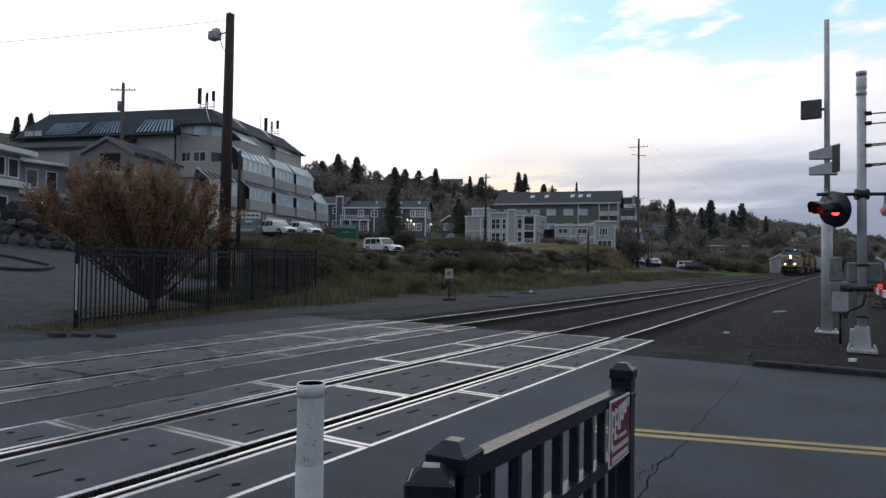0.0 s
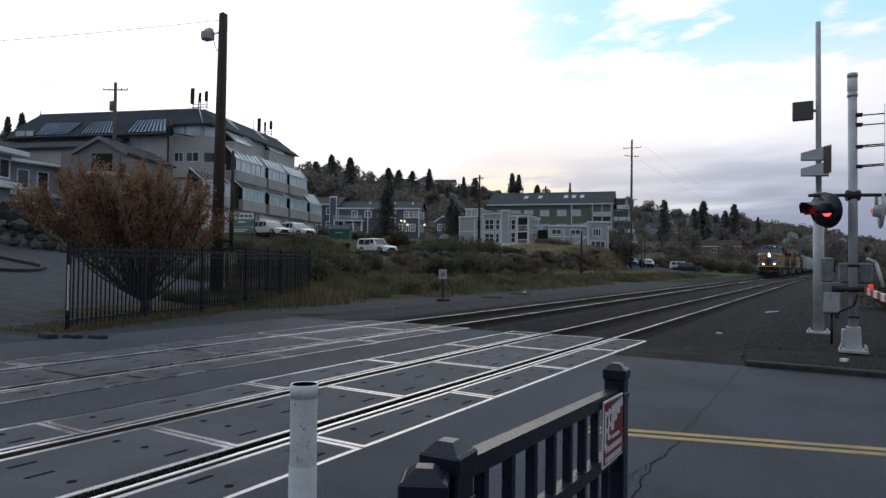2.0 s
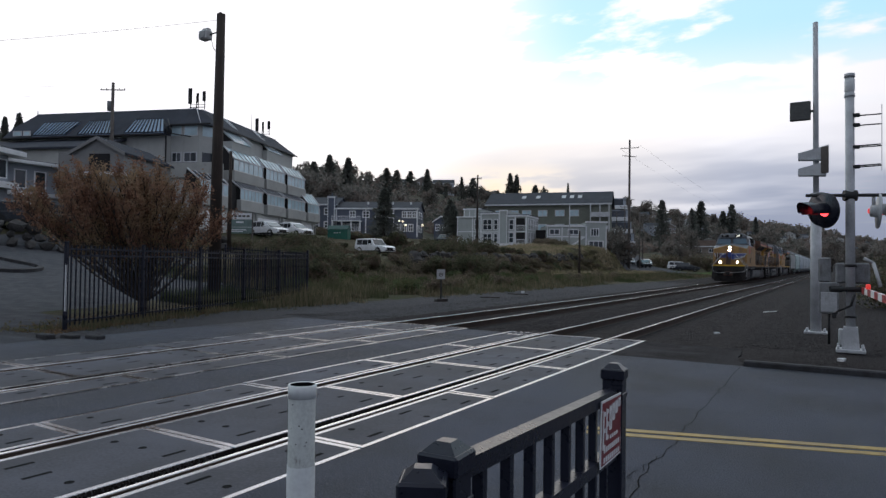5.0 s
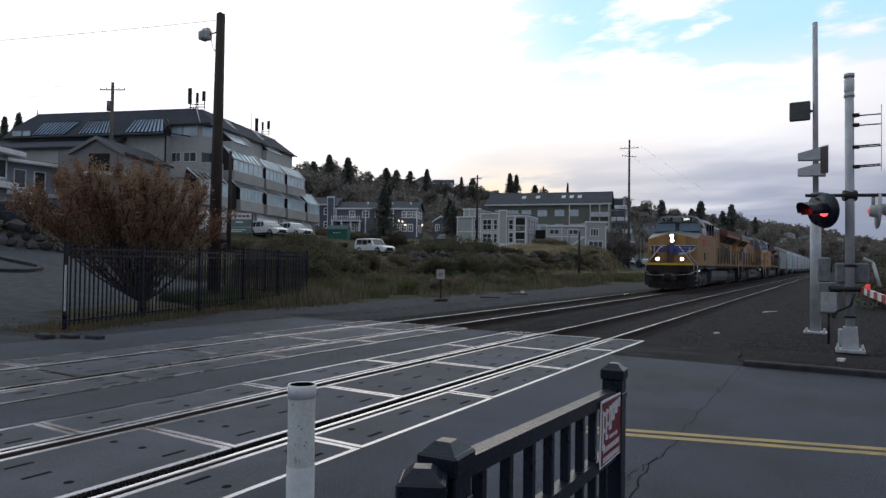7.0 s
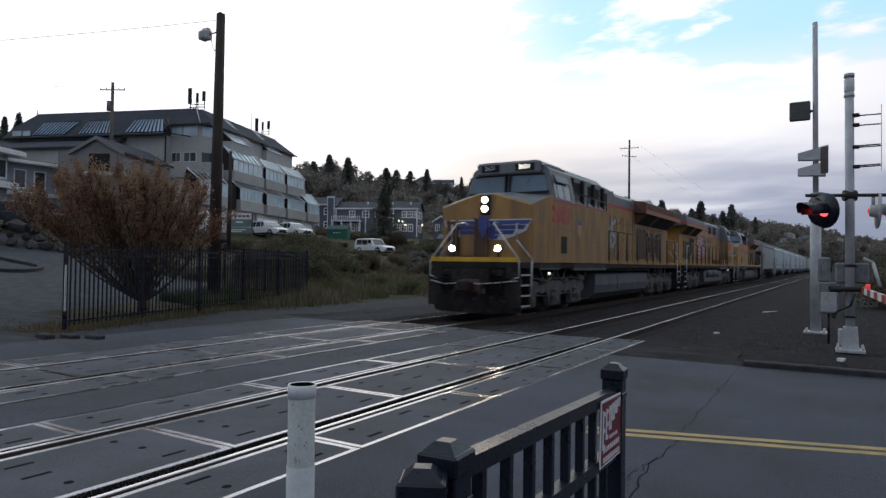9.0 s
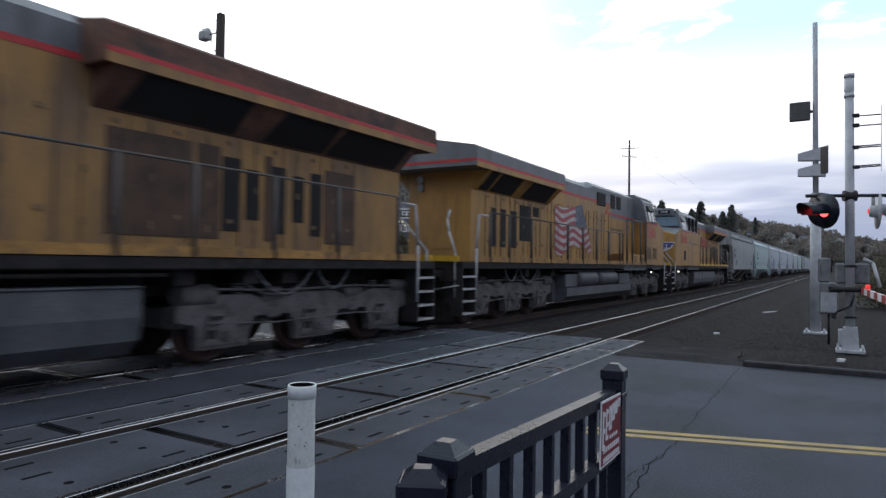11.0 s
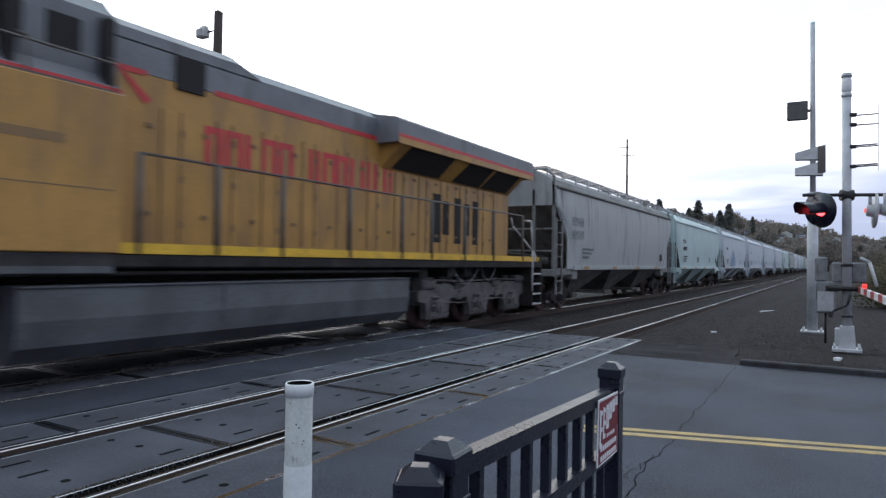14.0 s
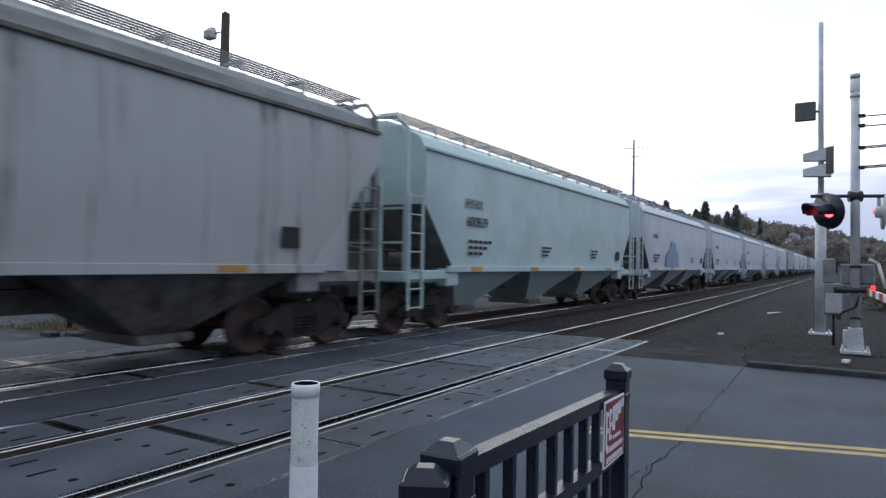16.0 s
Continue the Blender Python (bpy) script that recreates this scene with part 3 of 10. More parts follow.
# ---------------------------------------------------------------- by the camera
def capped_post(name, x, y, top, parent, turn, w=0.033):
    s = Shape()
    s.box(-w, w, -w, w, 0, top - 0.055, 0.004)
    post = put(name, s, BLACK_PAINT, parent, at=Matrix.Translation((x, y, 0)) @ pose(0, 0, 0, 0, 0, turn))
    s = Shape()
    c = w + 0.006
    s.box(-c, c, -c, c, top - 0.058, top - 0.018, 0.005)
    k = c - 0.006
    s.hexa([(-k, -k, top - 0.019), (k, -k, top - 0.019), (k, k, top - 0.019), (-k, k, top - 0.019)],
           [(-k * 0.42, -k * 0.42, top), (k * 0.42, -k * 0.42, top), (k * 0.42, k * 0.42, top), (-k * 0.42, k * 0.42, top)])
    put("cap", s, BLACK_PAINT, post, "bevelled black post cap")
    s = Shape()
    s.box(-w - 0.003, w + 0.003, -w - 0.003, w + 0.003, top - 0.125, top - 0.105, 0.002)
    put("bracket_band", s, BLACK_PAINT, post)
    return post


def near_fence():
    f = thing("iron_fence", "black powder-coated iron fence with capped posts on pavement", "fence")
    p1, p2 = Vector((-0.700, 2.370)), Vector((-0.618, 1.037))
    d = (p1 - p2).normalized()
    turn = math.degrees(math.atan2(d.y, d.x)) - 90
    capped_post("post", p1.x, p1.y, 1.180, f, turn, 0.036)
    capped_post("post", p2.x, p2.y, 1.212, f, turn, 0.036)
    capped_post("post", -0.612, 0.948, 1.188, f, turn + 24, 0.036)
    def rail_z(u, z0, z1):
        return z0 + (z1 - z0) * u
    for z0, z1 in ((1.168, 1.092), (0.975, 0.880), (0.20, 0.14)):
        s = Shape()
        a, b = p2 + d * 0.03, p1 - d * 0.03
        n = Vector((-d.y, d.x)) * 0.0205
        h = 0.038
        s.hexa([(*(a - n), z0 - h), (*(a + n), z0 - h), (*(b + n), z1 - h), (*(b - n), z1 - h)],
               [(*(a - n), z0), (*(a + n), z0), (*(b + n), z1), (*(b - n), z1)])
        put("rail", s, BLACK_PAINT, f)
    count = 8
    for i in range(count):
        u = (i + 1) / (count + 1)
        c = p2.lerp(p1, u)
        s = Shape()
        s.box(-0.0125, 0.0125, -0.0125, 0.0125, 0.06, rail_z(u, 1.168, 1.092) - 0.03, 0.002)
        put("picket", s, BLACK_PAINT, f, at=Matrix.Translation((c.x, c.y, 0)) @ pose(0, 0, 0, 0, 0, turn))
    # a printed panel wired to the pickets
    b = thing("fence_sign", "red and white printed fencing sign on the iron fence", "sign")
    side = Vector((d.y, -d.x)) * 0.030
    c = p2.lerp(p1, 0.87) + side
    up = Vector((d.x * 0.0, 0, 1))
    right = Vector((d.x, d.y, -0.055))
    m = facing(c.x, c.y, 0.982, right, up)
    s = Shape()
    s.box(-0.142, 0.142, -0.108, 0.108, -0.002, 0.002, 0.001)
    put("panel", s, WHITE_PAINT, b, at=m)
    s = Shape()
    s.box(-0.134, 0.134, -0.100, 0.100, 0.0015, 0.0028)
    put("print_field", s, RED_SIGN, b, "dark red printed field", at=m)
    s = Shape()
    for i in range(6):      # tall arched name block, kept as plain shapes
        x = -0.128 + i * 0.0425
        h0, h1 = -0.052 + 0.026 * i - 0.008 * max(0, i - 3), 0.072 + 0.004 * i
        s.prism([(x, h0 + 0.003), (x + 0.014, h0), (x + 0.016, h1), (x + 0.002, h1 + 0.004)], "z", 0.003, 0.0045)
        if i in (2, 3, 4, 5):
            s.prism([(x + 0.024, h0), (x + 0.037, h0 + 0.003), (x + 0.038, h1), (x + 0.026, h1 + 0.004)], "z", 0.003, 0.0044)
        for q in (h0 + 0.002, (h0 + h1) / 2 - 0.007, h1 - 0.016)[:: 2 if i in (2, 3) else 1]:
            s.box(x + 0.006, x + 0.034, q, q + 0.014, 0.003, 0.0046)
    put("name_block", s, WHITE_PAINT, b, "white block lettering shapes", at=m)
    s = Shape()
    for r, (w, h) in enumerate(((0.06, 0.016), (0.115, 0.024), (0.115, 0.024))):
        y = -0.022 - r * 0.032
        n = 4 + 4 * (r > 0)
        for i in range(n):
            x = -w + 2 * w * i / n + (0.03 if r == 0 else 0.005)
            s.box(x, x + 2 * w / n * 0.62, y - h * 0.36, y + h * 0.36, 0.003, 0.0045)
    put("small_print", s, WHITE_PAINT, b, "rows of small white bars", at=m)


def bollard():
    b = thing("bollard", "weathered white plastic pipe bollard beside the track", "bollard", Matrix.Translation((-2.313, 2.447, 0)))
    s = Shape()
    s.cyl((0, 0, 0), (0, 0, 0.512), 0.0705, n=28, caps=False)
    put("lower_sleeve", s, WHITE_CAP, b, "cleaner white lower sleeve")
    s = Shape()
    s.cyl((0, 0, 0.50), (0, 0, 0.85), 0.0675, n=28, caps=False)
    put("pipe", s, WHITE_PIPE, b, "stained white pipe")
    s = Shape()
    s.lathe((0, 0, 0.85), (0, 0, 1), ((0, 0.0675), (0.0, 0.0715), (0.062, 0.0715), (0.066, 0.069), (0.064, 0.063)), 28)
    put("collar", s, WHITE_CAP, b, "open pipe collar")
    # an added black lining paints the shade inside the open pipe
    s = Shape()
    s.lathe((0, 0, 0.85), (0, 0, 1), ((0.0635, 0.0632), (0.03, 0.0625), (-0.2, 0.0625), (-0.2, 0.0)), 24)
    put("dark_bore", s, MATT_BLACK, b, "black lining for the shade in the pipe's bore")
    s = Shape()
    rng = random.Random(9)
    for i in range(9):
        a = radians(200 + rng.uniform(-10, 150))
        z = rng.uniform(0.62, 0.84)
        s.cyl((0.066 * math.cos(a), 0.066 * math.sin(a), z), (0.0685 * math.cos(a), 0.0685 * math.sin(a), z), rng.uniform(0.002, 0.0045), n=7)
    put("screw_hole", s, MATT_BLACK, b)["kind"] = "stuff"


near_fence()
bollard()


# ---------------------------------------------------------------- crossing signals
def hooded_light(s_dark, c, way, lens_shape):
    """Disc, hood and lens of one flasher; way is where it shines."""
    w = Vector(way).normalized()
    c = Vector(c)
    s_dark.lathe(c, -w, ((0.0, 0.0), (0.0, 0.31), (0.02, 0.315), (0.03, 0.31), (0.03, 0.12), (0.14, 0.10), (0.16, 0.0)), 28)
    # hood: the upper two thirds of a tapering tube
    sd = Vector((0, 0, 1)).cross(w).normalized()
    n = 14
    for i in range(n):
        a0, a1 = radians(-25 + 230 * i / n), radians(-25 + 230 * (i + 1) / n)
        for r, l in ((0.138, 0.44), (0.131, 0.44)):
            def q(a, d):
                k = l * (0.84 + 0.16 * max(0, math.sin(a)))
                return c + w * (d * k) + (sd * math.cos(a) + Vector((0, 0, 1)) * math.sin(a)) * r
            s_dark.face([q(a0, 0), q(a1, 0), q(a1, 1), q(a0, 1)], True)
    lens_shape.lathe(c + w * 0.004, w, ((0.0, 0.105), (0.02, 0.10), (0.045, 0.06), (0.052, 0.0)), 24)


def signal_mast():
    m = thing("signal_mast", "tall silver steel mast with floodlight and horn speakers", "signal mast", Matrix.Translation((-0.44, 17.6, 0)))
    s = Shape()
    s.cyl((0, 0, 0), (0, 0, 3.3), 0.115, n=18)
    s.cyl((0, 0, 3.3), (-0.02, 0, 7.36), 0.062, 0.055, n=16)
    put("pole", s, GALV, m, "silver tubular pole")
    s = Shape()
    s.box(-0.24, 0.24, -0.24, 0.24, 0.0, 0.05, 0.01)
    for a in (-1, 1):
        for b in (-1, 1):
            s.cyl((a * 0.18, b * 0.18, 0.05), (a * 0.18, b * 0.18, 0.11), 0.025, n=8)
    put("base_plate", s, GALV, m)
    s = Shape()
    s.box(-0.55, -0.11, -0.09, 0.03, 5.04, 5.49, 0.02)
    s.box(-0.11, -0.03, -0.03, 0.0, 5.22, 5.28)
    put("floodlight", s, mat("grey_floodlight_metal", (0.09, 0.092, 0.09), 0.6, 0.2, var=0.2, scale=5), m, "square dark grey floodlight seen from behind")
    horn = Shape()
    for z in (3.85, 4.22):
        horn.hexa([(-0.37, -0.12, z - 0.13), (0.2, -0.18, z - 0.16), (0.2, 0.12, z - 0.16), (-0.37, 0.10, z - 0.13)],
                  [(-0.37, -0.12, z + 0.03), (0.26, -0.18, z + 0.18), (0.26, 0.12, z + 0.18), (-0.37, 0.10, z + 0.03)])
    put("horn_speaker", horn, GALV, m, "pair of wedge-shaped grey horn speakers")
    s = Shape()
    s.box(0.10, 0.26, -0.2, -0.17, 3.74, 4.36, 0.01)
    put("horn_shield", s, GREY_POLE, m, "weathered plate behind the horns")


def crossing_gate():
    g = thing("crossing_gate", "lowered level crossing gate with lit red flashers", "crossing gate", Matrix.Translation((0.20, 13.9, 0.02)))
    s = Shape()
    s.cyl((0, 0, 0.4), (-0.02, 0, 5.04), 0.078, 0.074, n=20)
    put("post", s, GALV, g, "silver tubular post")
    s = Shape()
    s.cyl((-0.02, 0, 4.64), (-0.02, 0, 4.70), 0.086, n=20)
    put("collar", s, GALV, g)
    s = Shape()
    s.cyl((-0.02, 0, 5.0), (-0.02, 0, 5.07), 0.086, n=20)
    put("top_band", s, GALV, g)
    s = Shape()
    s.lathe((-0.02, 0, 4.74), (0, 0, 1), ((0, 0.076), (0.01, 0.083), (0.22, 0.083), (0.23, 0.076)), 20)
    put("reflective_band", s, WHITE_PAINT, g, "white band under the post's top")
    s = Shape()
    s.hexa([(-0.14, -0.14, 0.06), (0.14, -0.14, 0.06), (0.14, 0.14, 0.06), (-0.14, 0.14, 0.06)],
           [(-0.11, -0.11, 0.46), (0.11, -0.11, 0.46), (0.11, 0.11, 0.46), (-0.11, 0.11, 0.46)])
    s.box(-0.19, -0.11, -0.12, 0.06, 0.12, 0.42, 0.02)
    s.box(-0.23, 0.23, -0.23, 0.23, 0.0, 0.06, 0.01)
    for a in (-1, 1):
        for b in (-1, 1):
            s.cyl((a * 0.19, b * 0.19, 0.06), (a * 0.19, b * 0.19, 0.13), 0.022, n=8)
    put("pedestal", s, GALV, g, "cast silver pedestal with bolts")
    s = Shape()
    s.box(-0.24, 0.30, 0.085, 0.36, 1.24, 1.62, 0.03)
    put("mechanism_box", s, BOX_GREY, g, "grey gate mechanism box")
    s = Shape()
    s.cyl((-0.30, -0.10, 1.14), (0.26, -0.14, 1.14), 0.045, n=14)
    s.box(-0.34, -0.12, -0.13, 0.06, 1.08, 1.20, 0.02)
    s.tube([(0.05, -0.25, 1.05), (0.0, -0.3, 0.85), (-0.2, -0.3, 0.75), (-0.25, -0.3, 0.68)], 0.022)
    s.box(-0.29, -0.22, -0.34, -0.27, 0.62, 0.72)
    put("drive_shaft", s, DARK_METAL, g, "dark shaft and cable under the box")
    s = Shape()
    s.lathe((0, 0, 1.54), (0, 0, 1), ((0, 0.085), (0, 0.1), (0.05, 0.1), (0.05, 0.085)), 16)
    put("clamp_band", s, DARK_METAL, g)
    s = Shape()
    s.lathe((0, 0, 0.62), (0, 0, 1), ((0, 0.085), (0, 0.1), (0.04, 0.1), (0.04, 0.085)), 16)
    put("clamp_band", s, DARK_METAL, g)
    s = Shape()
    s.cyl((-0.70, -0.3, 2.84), (0.62, 0.16, 2.84), 0.032, n=10)
    s.cyl((-0.11, -0.03, 2.84), (0.09, 0.03, 2.84), 0.10, n=12)
    put("cross_arm", s, DARK_METAL, g, "dark arm that carries the flashers")
    for c, lamp in (((-0.40, -0.50, 2.54), RED_LENS), ((-0.48, -0.08, 2.60), RED_DIM)):
        dark, lens1 = Shape(), Shape()
        hooded_light(dark, c, (-1, -0.95, -0.08), lens1)
        f = put("flasher_head", dark, BLACK_PAINT, g, "black disc with a long hood")
        put("red_lens", lens1, lamp, f, "lit red lens" if lamp is RED_LENS else "dim red lens")
    for x, y in ((0.44, 0.10), (0.66, -0.05)):
        dark, lens1 = Shape(), Shape()
        hooded_light(dark, (x, y, 2.55), (1, 0.1, -0.05), lens1)
        f = put("flasher_head", dark, GALV, g, "grey back of a flasher for the other way")
        put("red_lens", lens1, RED_DIM, f)
        s = Shape()
        s.cyl((x - 0.09, y, 2.6), (x - 0.09, y, 2.84), 0.03, n=8)
        put("hanger", s, GALV, f)
    s = Shape()
    s.cyl((0.29, 0.11, 2.56), (0.275, 0.105, 2.56), 0.045, n=12)
    put("tell_tale", s, RED_DIM, f, "small red tell-tale lens")
    for z, wide in ((4.30, 0.008), (4.12, 0.008), (3.72, 0.02), (3.36, 0.02)):
        s = Shape()
        s.tube([(0.0, 0.0, z), (0.12, 0.05, z), (0.48, 0.22, z + 0.03)], 0.012)
        s.box(-0.03, 0.14, -0.06, 0.06, z - 0.03, z + 0.03, 0.01)
        if wide > 0.01:
            s.tube([(0.12, 0.0, z + 0.02), (0.46, 0.16, z + 0.05)], 0.012)
        put("sign_bracket", s, DARK_METAL, g)
    s = Shape()
    s.box(0.475, 0.485, 0.2, 0.235, 3.3, 4.5)
    put("crossbuck_edge", s, WHITE_PAINT, g, "thin edge of the crossbuck sign")
    # the lowered arm, striped, with small lamps
    a, b = Vector((0.18, -0.18, 1.13)), Vector((0.72, -7.6, 1.02))
    n = 18
    for i in range(n):
        s = Shape()
        p, q = a.lerp(b, i / n), a.lerp(b, (i + 1) / n)
        s.obox((p + q) / 2, q - p, ((q - p).length / 2, 0.02, 0.055))
        put("gate_arm_red" if i % 2 == 0 else "gate_arm_white", s, RED_PAINT if i % 2 == 0 else WHITE_PAINT, g)
    for u in (0.10, 0.5, 0.97):
        p = a.lerp(b, u)
        s = Shape()
        s.lathe(p + Vector((0, 0, 0.05)), (0, 0, 1), ((0, 0.025), (0.02, 0.035), (0.07, 0.035), (0.085, 0.025), (0.085, 0)), 14)
        put("arm_lamp", s, ARM_LAMP, g, "small lit red arm lamp")
    s = Shape()
    s.tube([(0.20, 0.0, 1.7), (0.34, -0.05, 1.62), (0.44, -0.2, 1.2)], 0.03)
    put("counterweight", s, GALV, g)
    # equipment case behind
    c = thing("equipment_case", "pale grey metal equipment case on a pipe stand", "equipment case", Matrix.Translation((-0.12, 15.3, 0)))
    s = Shape()
    s.box(-0.20, 0.14, -0.15, 0.15, 0.62, 1.25, 0.02)
    put("case", s, BOX_GREY, c)
    s = Shape()
    s.box(-0.17, 0.11, -0.165, -0.15, 0.66, 1.05, 0.005)
    put("door", s, GALV, c)
    s = Shape()
    s.box(-0.22, 0.0, -0.1, 0.1, 1.25, 1.75, 0.03)
    put("junction_box", s, BOX_GREY, c)
    s = Shape()
    s.cyl((-0.03, 0, 0), (-0.03, 0, 0.65), 0.025, n=12)
    put("stand", s, DARK_METAL, c)


signal_mast()
crossing_gate()
# ---------------------------------------------------------------- train
LOCO, HOPPER = 22.3, 17.4            # coupler to coupler
SPEED = 12.75                        # metres a second, towards -y
HEAD_AT_NINE = 15.75                 # the leading coupler's place at 9 s

YELLOW = mat("locomotive_yellow", (0.42, 0.228, 0.055), 0.5, var=0.12, scale=1.2, fine=30, bump=0.1, depth=0.002,
             dirt=(0.20, 0.115, 0.06), dirt_at=(0.42, 0.74), stretch=(1.1, 1.1, 0.22))
YELLOW_OLD = mat("grimy_yellow", (0.37, 0.205, 0.065), 0.6, var=0.12, scale=1.0, fine=20, bump=0.1, depth=0.002,
                 dirt=(0.15, 0.10, 0.07), dirt_at=(0.38, 0.72), stretch=(1.1, 1.1, 0.3))
RUSTY = mat("rusty_grime", (0.15, 0.075, 0.05), 0.75, var=0.35, scale=1.5, fine=25, bump=0.2, dirt=(0.05, 0.04, 0.04), dirt_at=(0.45, 0.7), stretch=(1, 0.6, 1))
DOOR_GRIME = mat("grimed_nose_door", (0.085, 0.05, 0.032), 0.7, var=0.3, scale=3, fine=30)
STRIPE = mat("bright_yellow_stripe", (0.66, 0.40, 0.03), 0.45, var=0.15, scale=2, fine=30, dirt=(0.2, 0.13, 0.06), dirt_at=(0.55, 0.8))
RUST_STRIPE = mat("dull_orange_stripe", (0.36, 0.19, 0.05), 0.6, var=0.3, scale=3, fine=30, dirt=(0.12, 0.08, 0.06), dirt_at=(0.48, 0.75))
LGREY = mat("locomotive_grey", (0.16, 0.17, 0.185), 0.5, var=0.15, scale=1.2, fine=30, dirt=(0.075, 0.07, 0.066), dirt_at=(0.5, 0.8), stretch=(1, 1, 0.3))
LRED = mat("red_lining", (0.50, 0.035, 0.04), 0.5, var=0.15, scale=3)
UNDER = mat("road_grime_steel", (0.028, 0.025, 0.025), 0.8, 0.0, spec=0.2, var=0.35, scale=2.2, fine=30, bump=0.25, dirt=(0.055, 0.05, 0.046), dirt_at=(0.5, 0.75))
WHEEL = mat("rust_brown_wheel", (0.062, 0.036, 0.032), 0.75, var=0.3, scale=3, fine=30, dirt=(0.035, 0.028, 0.027), dirt_at=(0.5, 0.75))
GRIME = mat("black_road_grime", (0.016, 0.014, 0.014), 0.85, spec=0.12, var=0.4, scale=3, fine=30, bump=0.3, dirt=(0.04, 0.035, 0.032), dirt_at=(0.5, 0.75))
TRUCK = mat("dusty_truck_steel", (0.115, 0.108, 0.110), 0.8, spec=0.3, var=0.3, scale=2.5, fine=30, bump=0.25, dirt=(0.045, 0.038, 0.036), dirt_at=(0.5, 0.72))
TANK = mat("dusty_grey_tank", (0.088, 0.094, 0.104), 0.65, var=0.3, scale=1.5, fine=30, dirt=(0.085, 0.08, 0.078), dirt_at=(0.48, 0.75), stretch=(1, 0.5, 1))
GRILLE = mat("black_grille_and_shade", (0.012, 0.011, 0.012), 0.8, var=0.4, scale=3, fine=60)
PALE_RAIL = mat("pale_handrail", (0.42, 0.42, 0.42), 0.5, var=0.2, scale=4)
DULL_RAIL = mat("dull_handrail", (0.095, 0.085, 0.078), 0.6, var=0.2, scale=4)
TREAD = mat("bright_wheel_tread", (0.42, 0.40, 0.38), 0.3, 1.0, var=0.15)
CAB_GLASS = glass("cab_glass", (0.07, 0.11, 0.145), 0.05, 0.5)
HEADLIGHT = glowing("lit_headlight", (1.0, 0.84, 0.58), 130.0)
DITCH = glowing("lit_ditch_light", (1.0, 0.82, 0.55), 120.0)
DARK_LENS = mat("unlit_lens", (0.25, 0.26, 0.27), 0.15, var=0.1)
NUMBER_LIT = glowing("lit_number_board", (1.0, 0.95, 0.8), 4.0, (0.6, 0.6, 0.6))
WING_BLUE = mat("emblem_blue", (0.05, 0.075, 0.26), 0.45, var=0.12, scale=4)
WING_WHITE = mat("emblem_white", (0.6, 0.6, 0.6), 0.5, var=0.1, scale=4)
BROWN_INK = mat("faded_brown_print", (0.20, 0.13, 0.07), 0.6, var=0.15)


def loft(s, rings, smooth_faces=False):
    n = len(rings[0])
    vs = [p for r in rings for p in r]
    s.solid(vs, [(k * n + i, k * n + (i + 1) % n, (k + 1) * n + (i + 1) % n, (k + 1) * n + i) for k in range(len(rings) - 1) for i in range(n)], smooth_faces)
    s.solid(vs, [tuple(range(n - 1, -1, -1)), tuple(range((len(rings) - 1) * n, len(rings) * n))])
    return s


def wheelset(parent, y, r, gauge=1.49):
    s = Shape()
    s.index = 0
    s.cyl((-1.05, 0, 0), (1.05, 0, 0), 0.085, n=14)
    for k in (-1, 1):
        x = k * gauge / 2
        s.lathe((x, 0, 0), (k, 0, 0), ((-0.07, 0.0), (-0.07, r + 0.028), (-0.04, r + 0.028), (-0.035, r), (0.075, r - 0.006), (0.075, r - 0.07),
                                       (0.03, r - 0.09), (0.03, 0.2), (0.07, 0.14), (0.07, 0.0)), 30)
        for a in range(3):      # casting webs that show the turning
            t = a * 2.094
            s.obox((x + k * 0.04, math.cos(t) * r * 0.56, math.sin(t) * r * 0.56), (0, math.cos(t), math.sin(t)), (r * 0.2, 0.012, 0.03), (1, 0, 0))
    return put("wheelset", s, WHEEL, parent, "steel wheels on an axle", at=Matrix.Translation((0, y, r)))


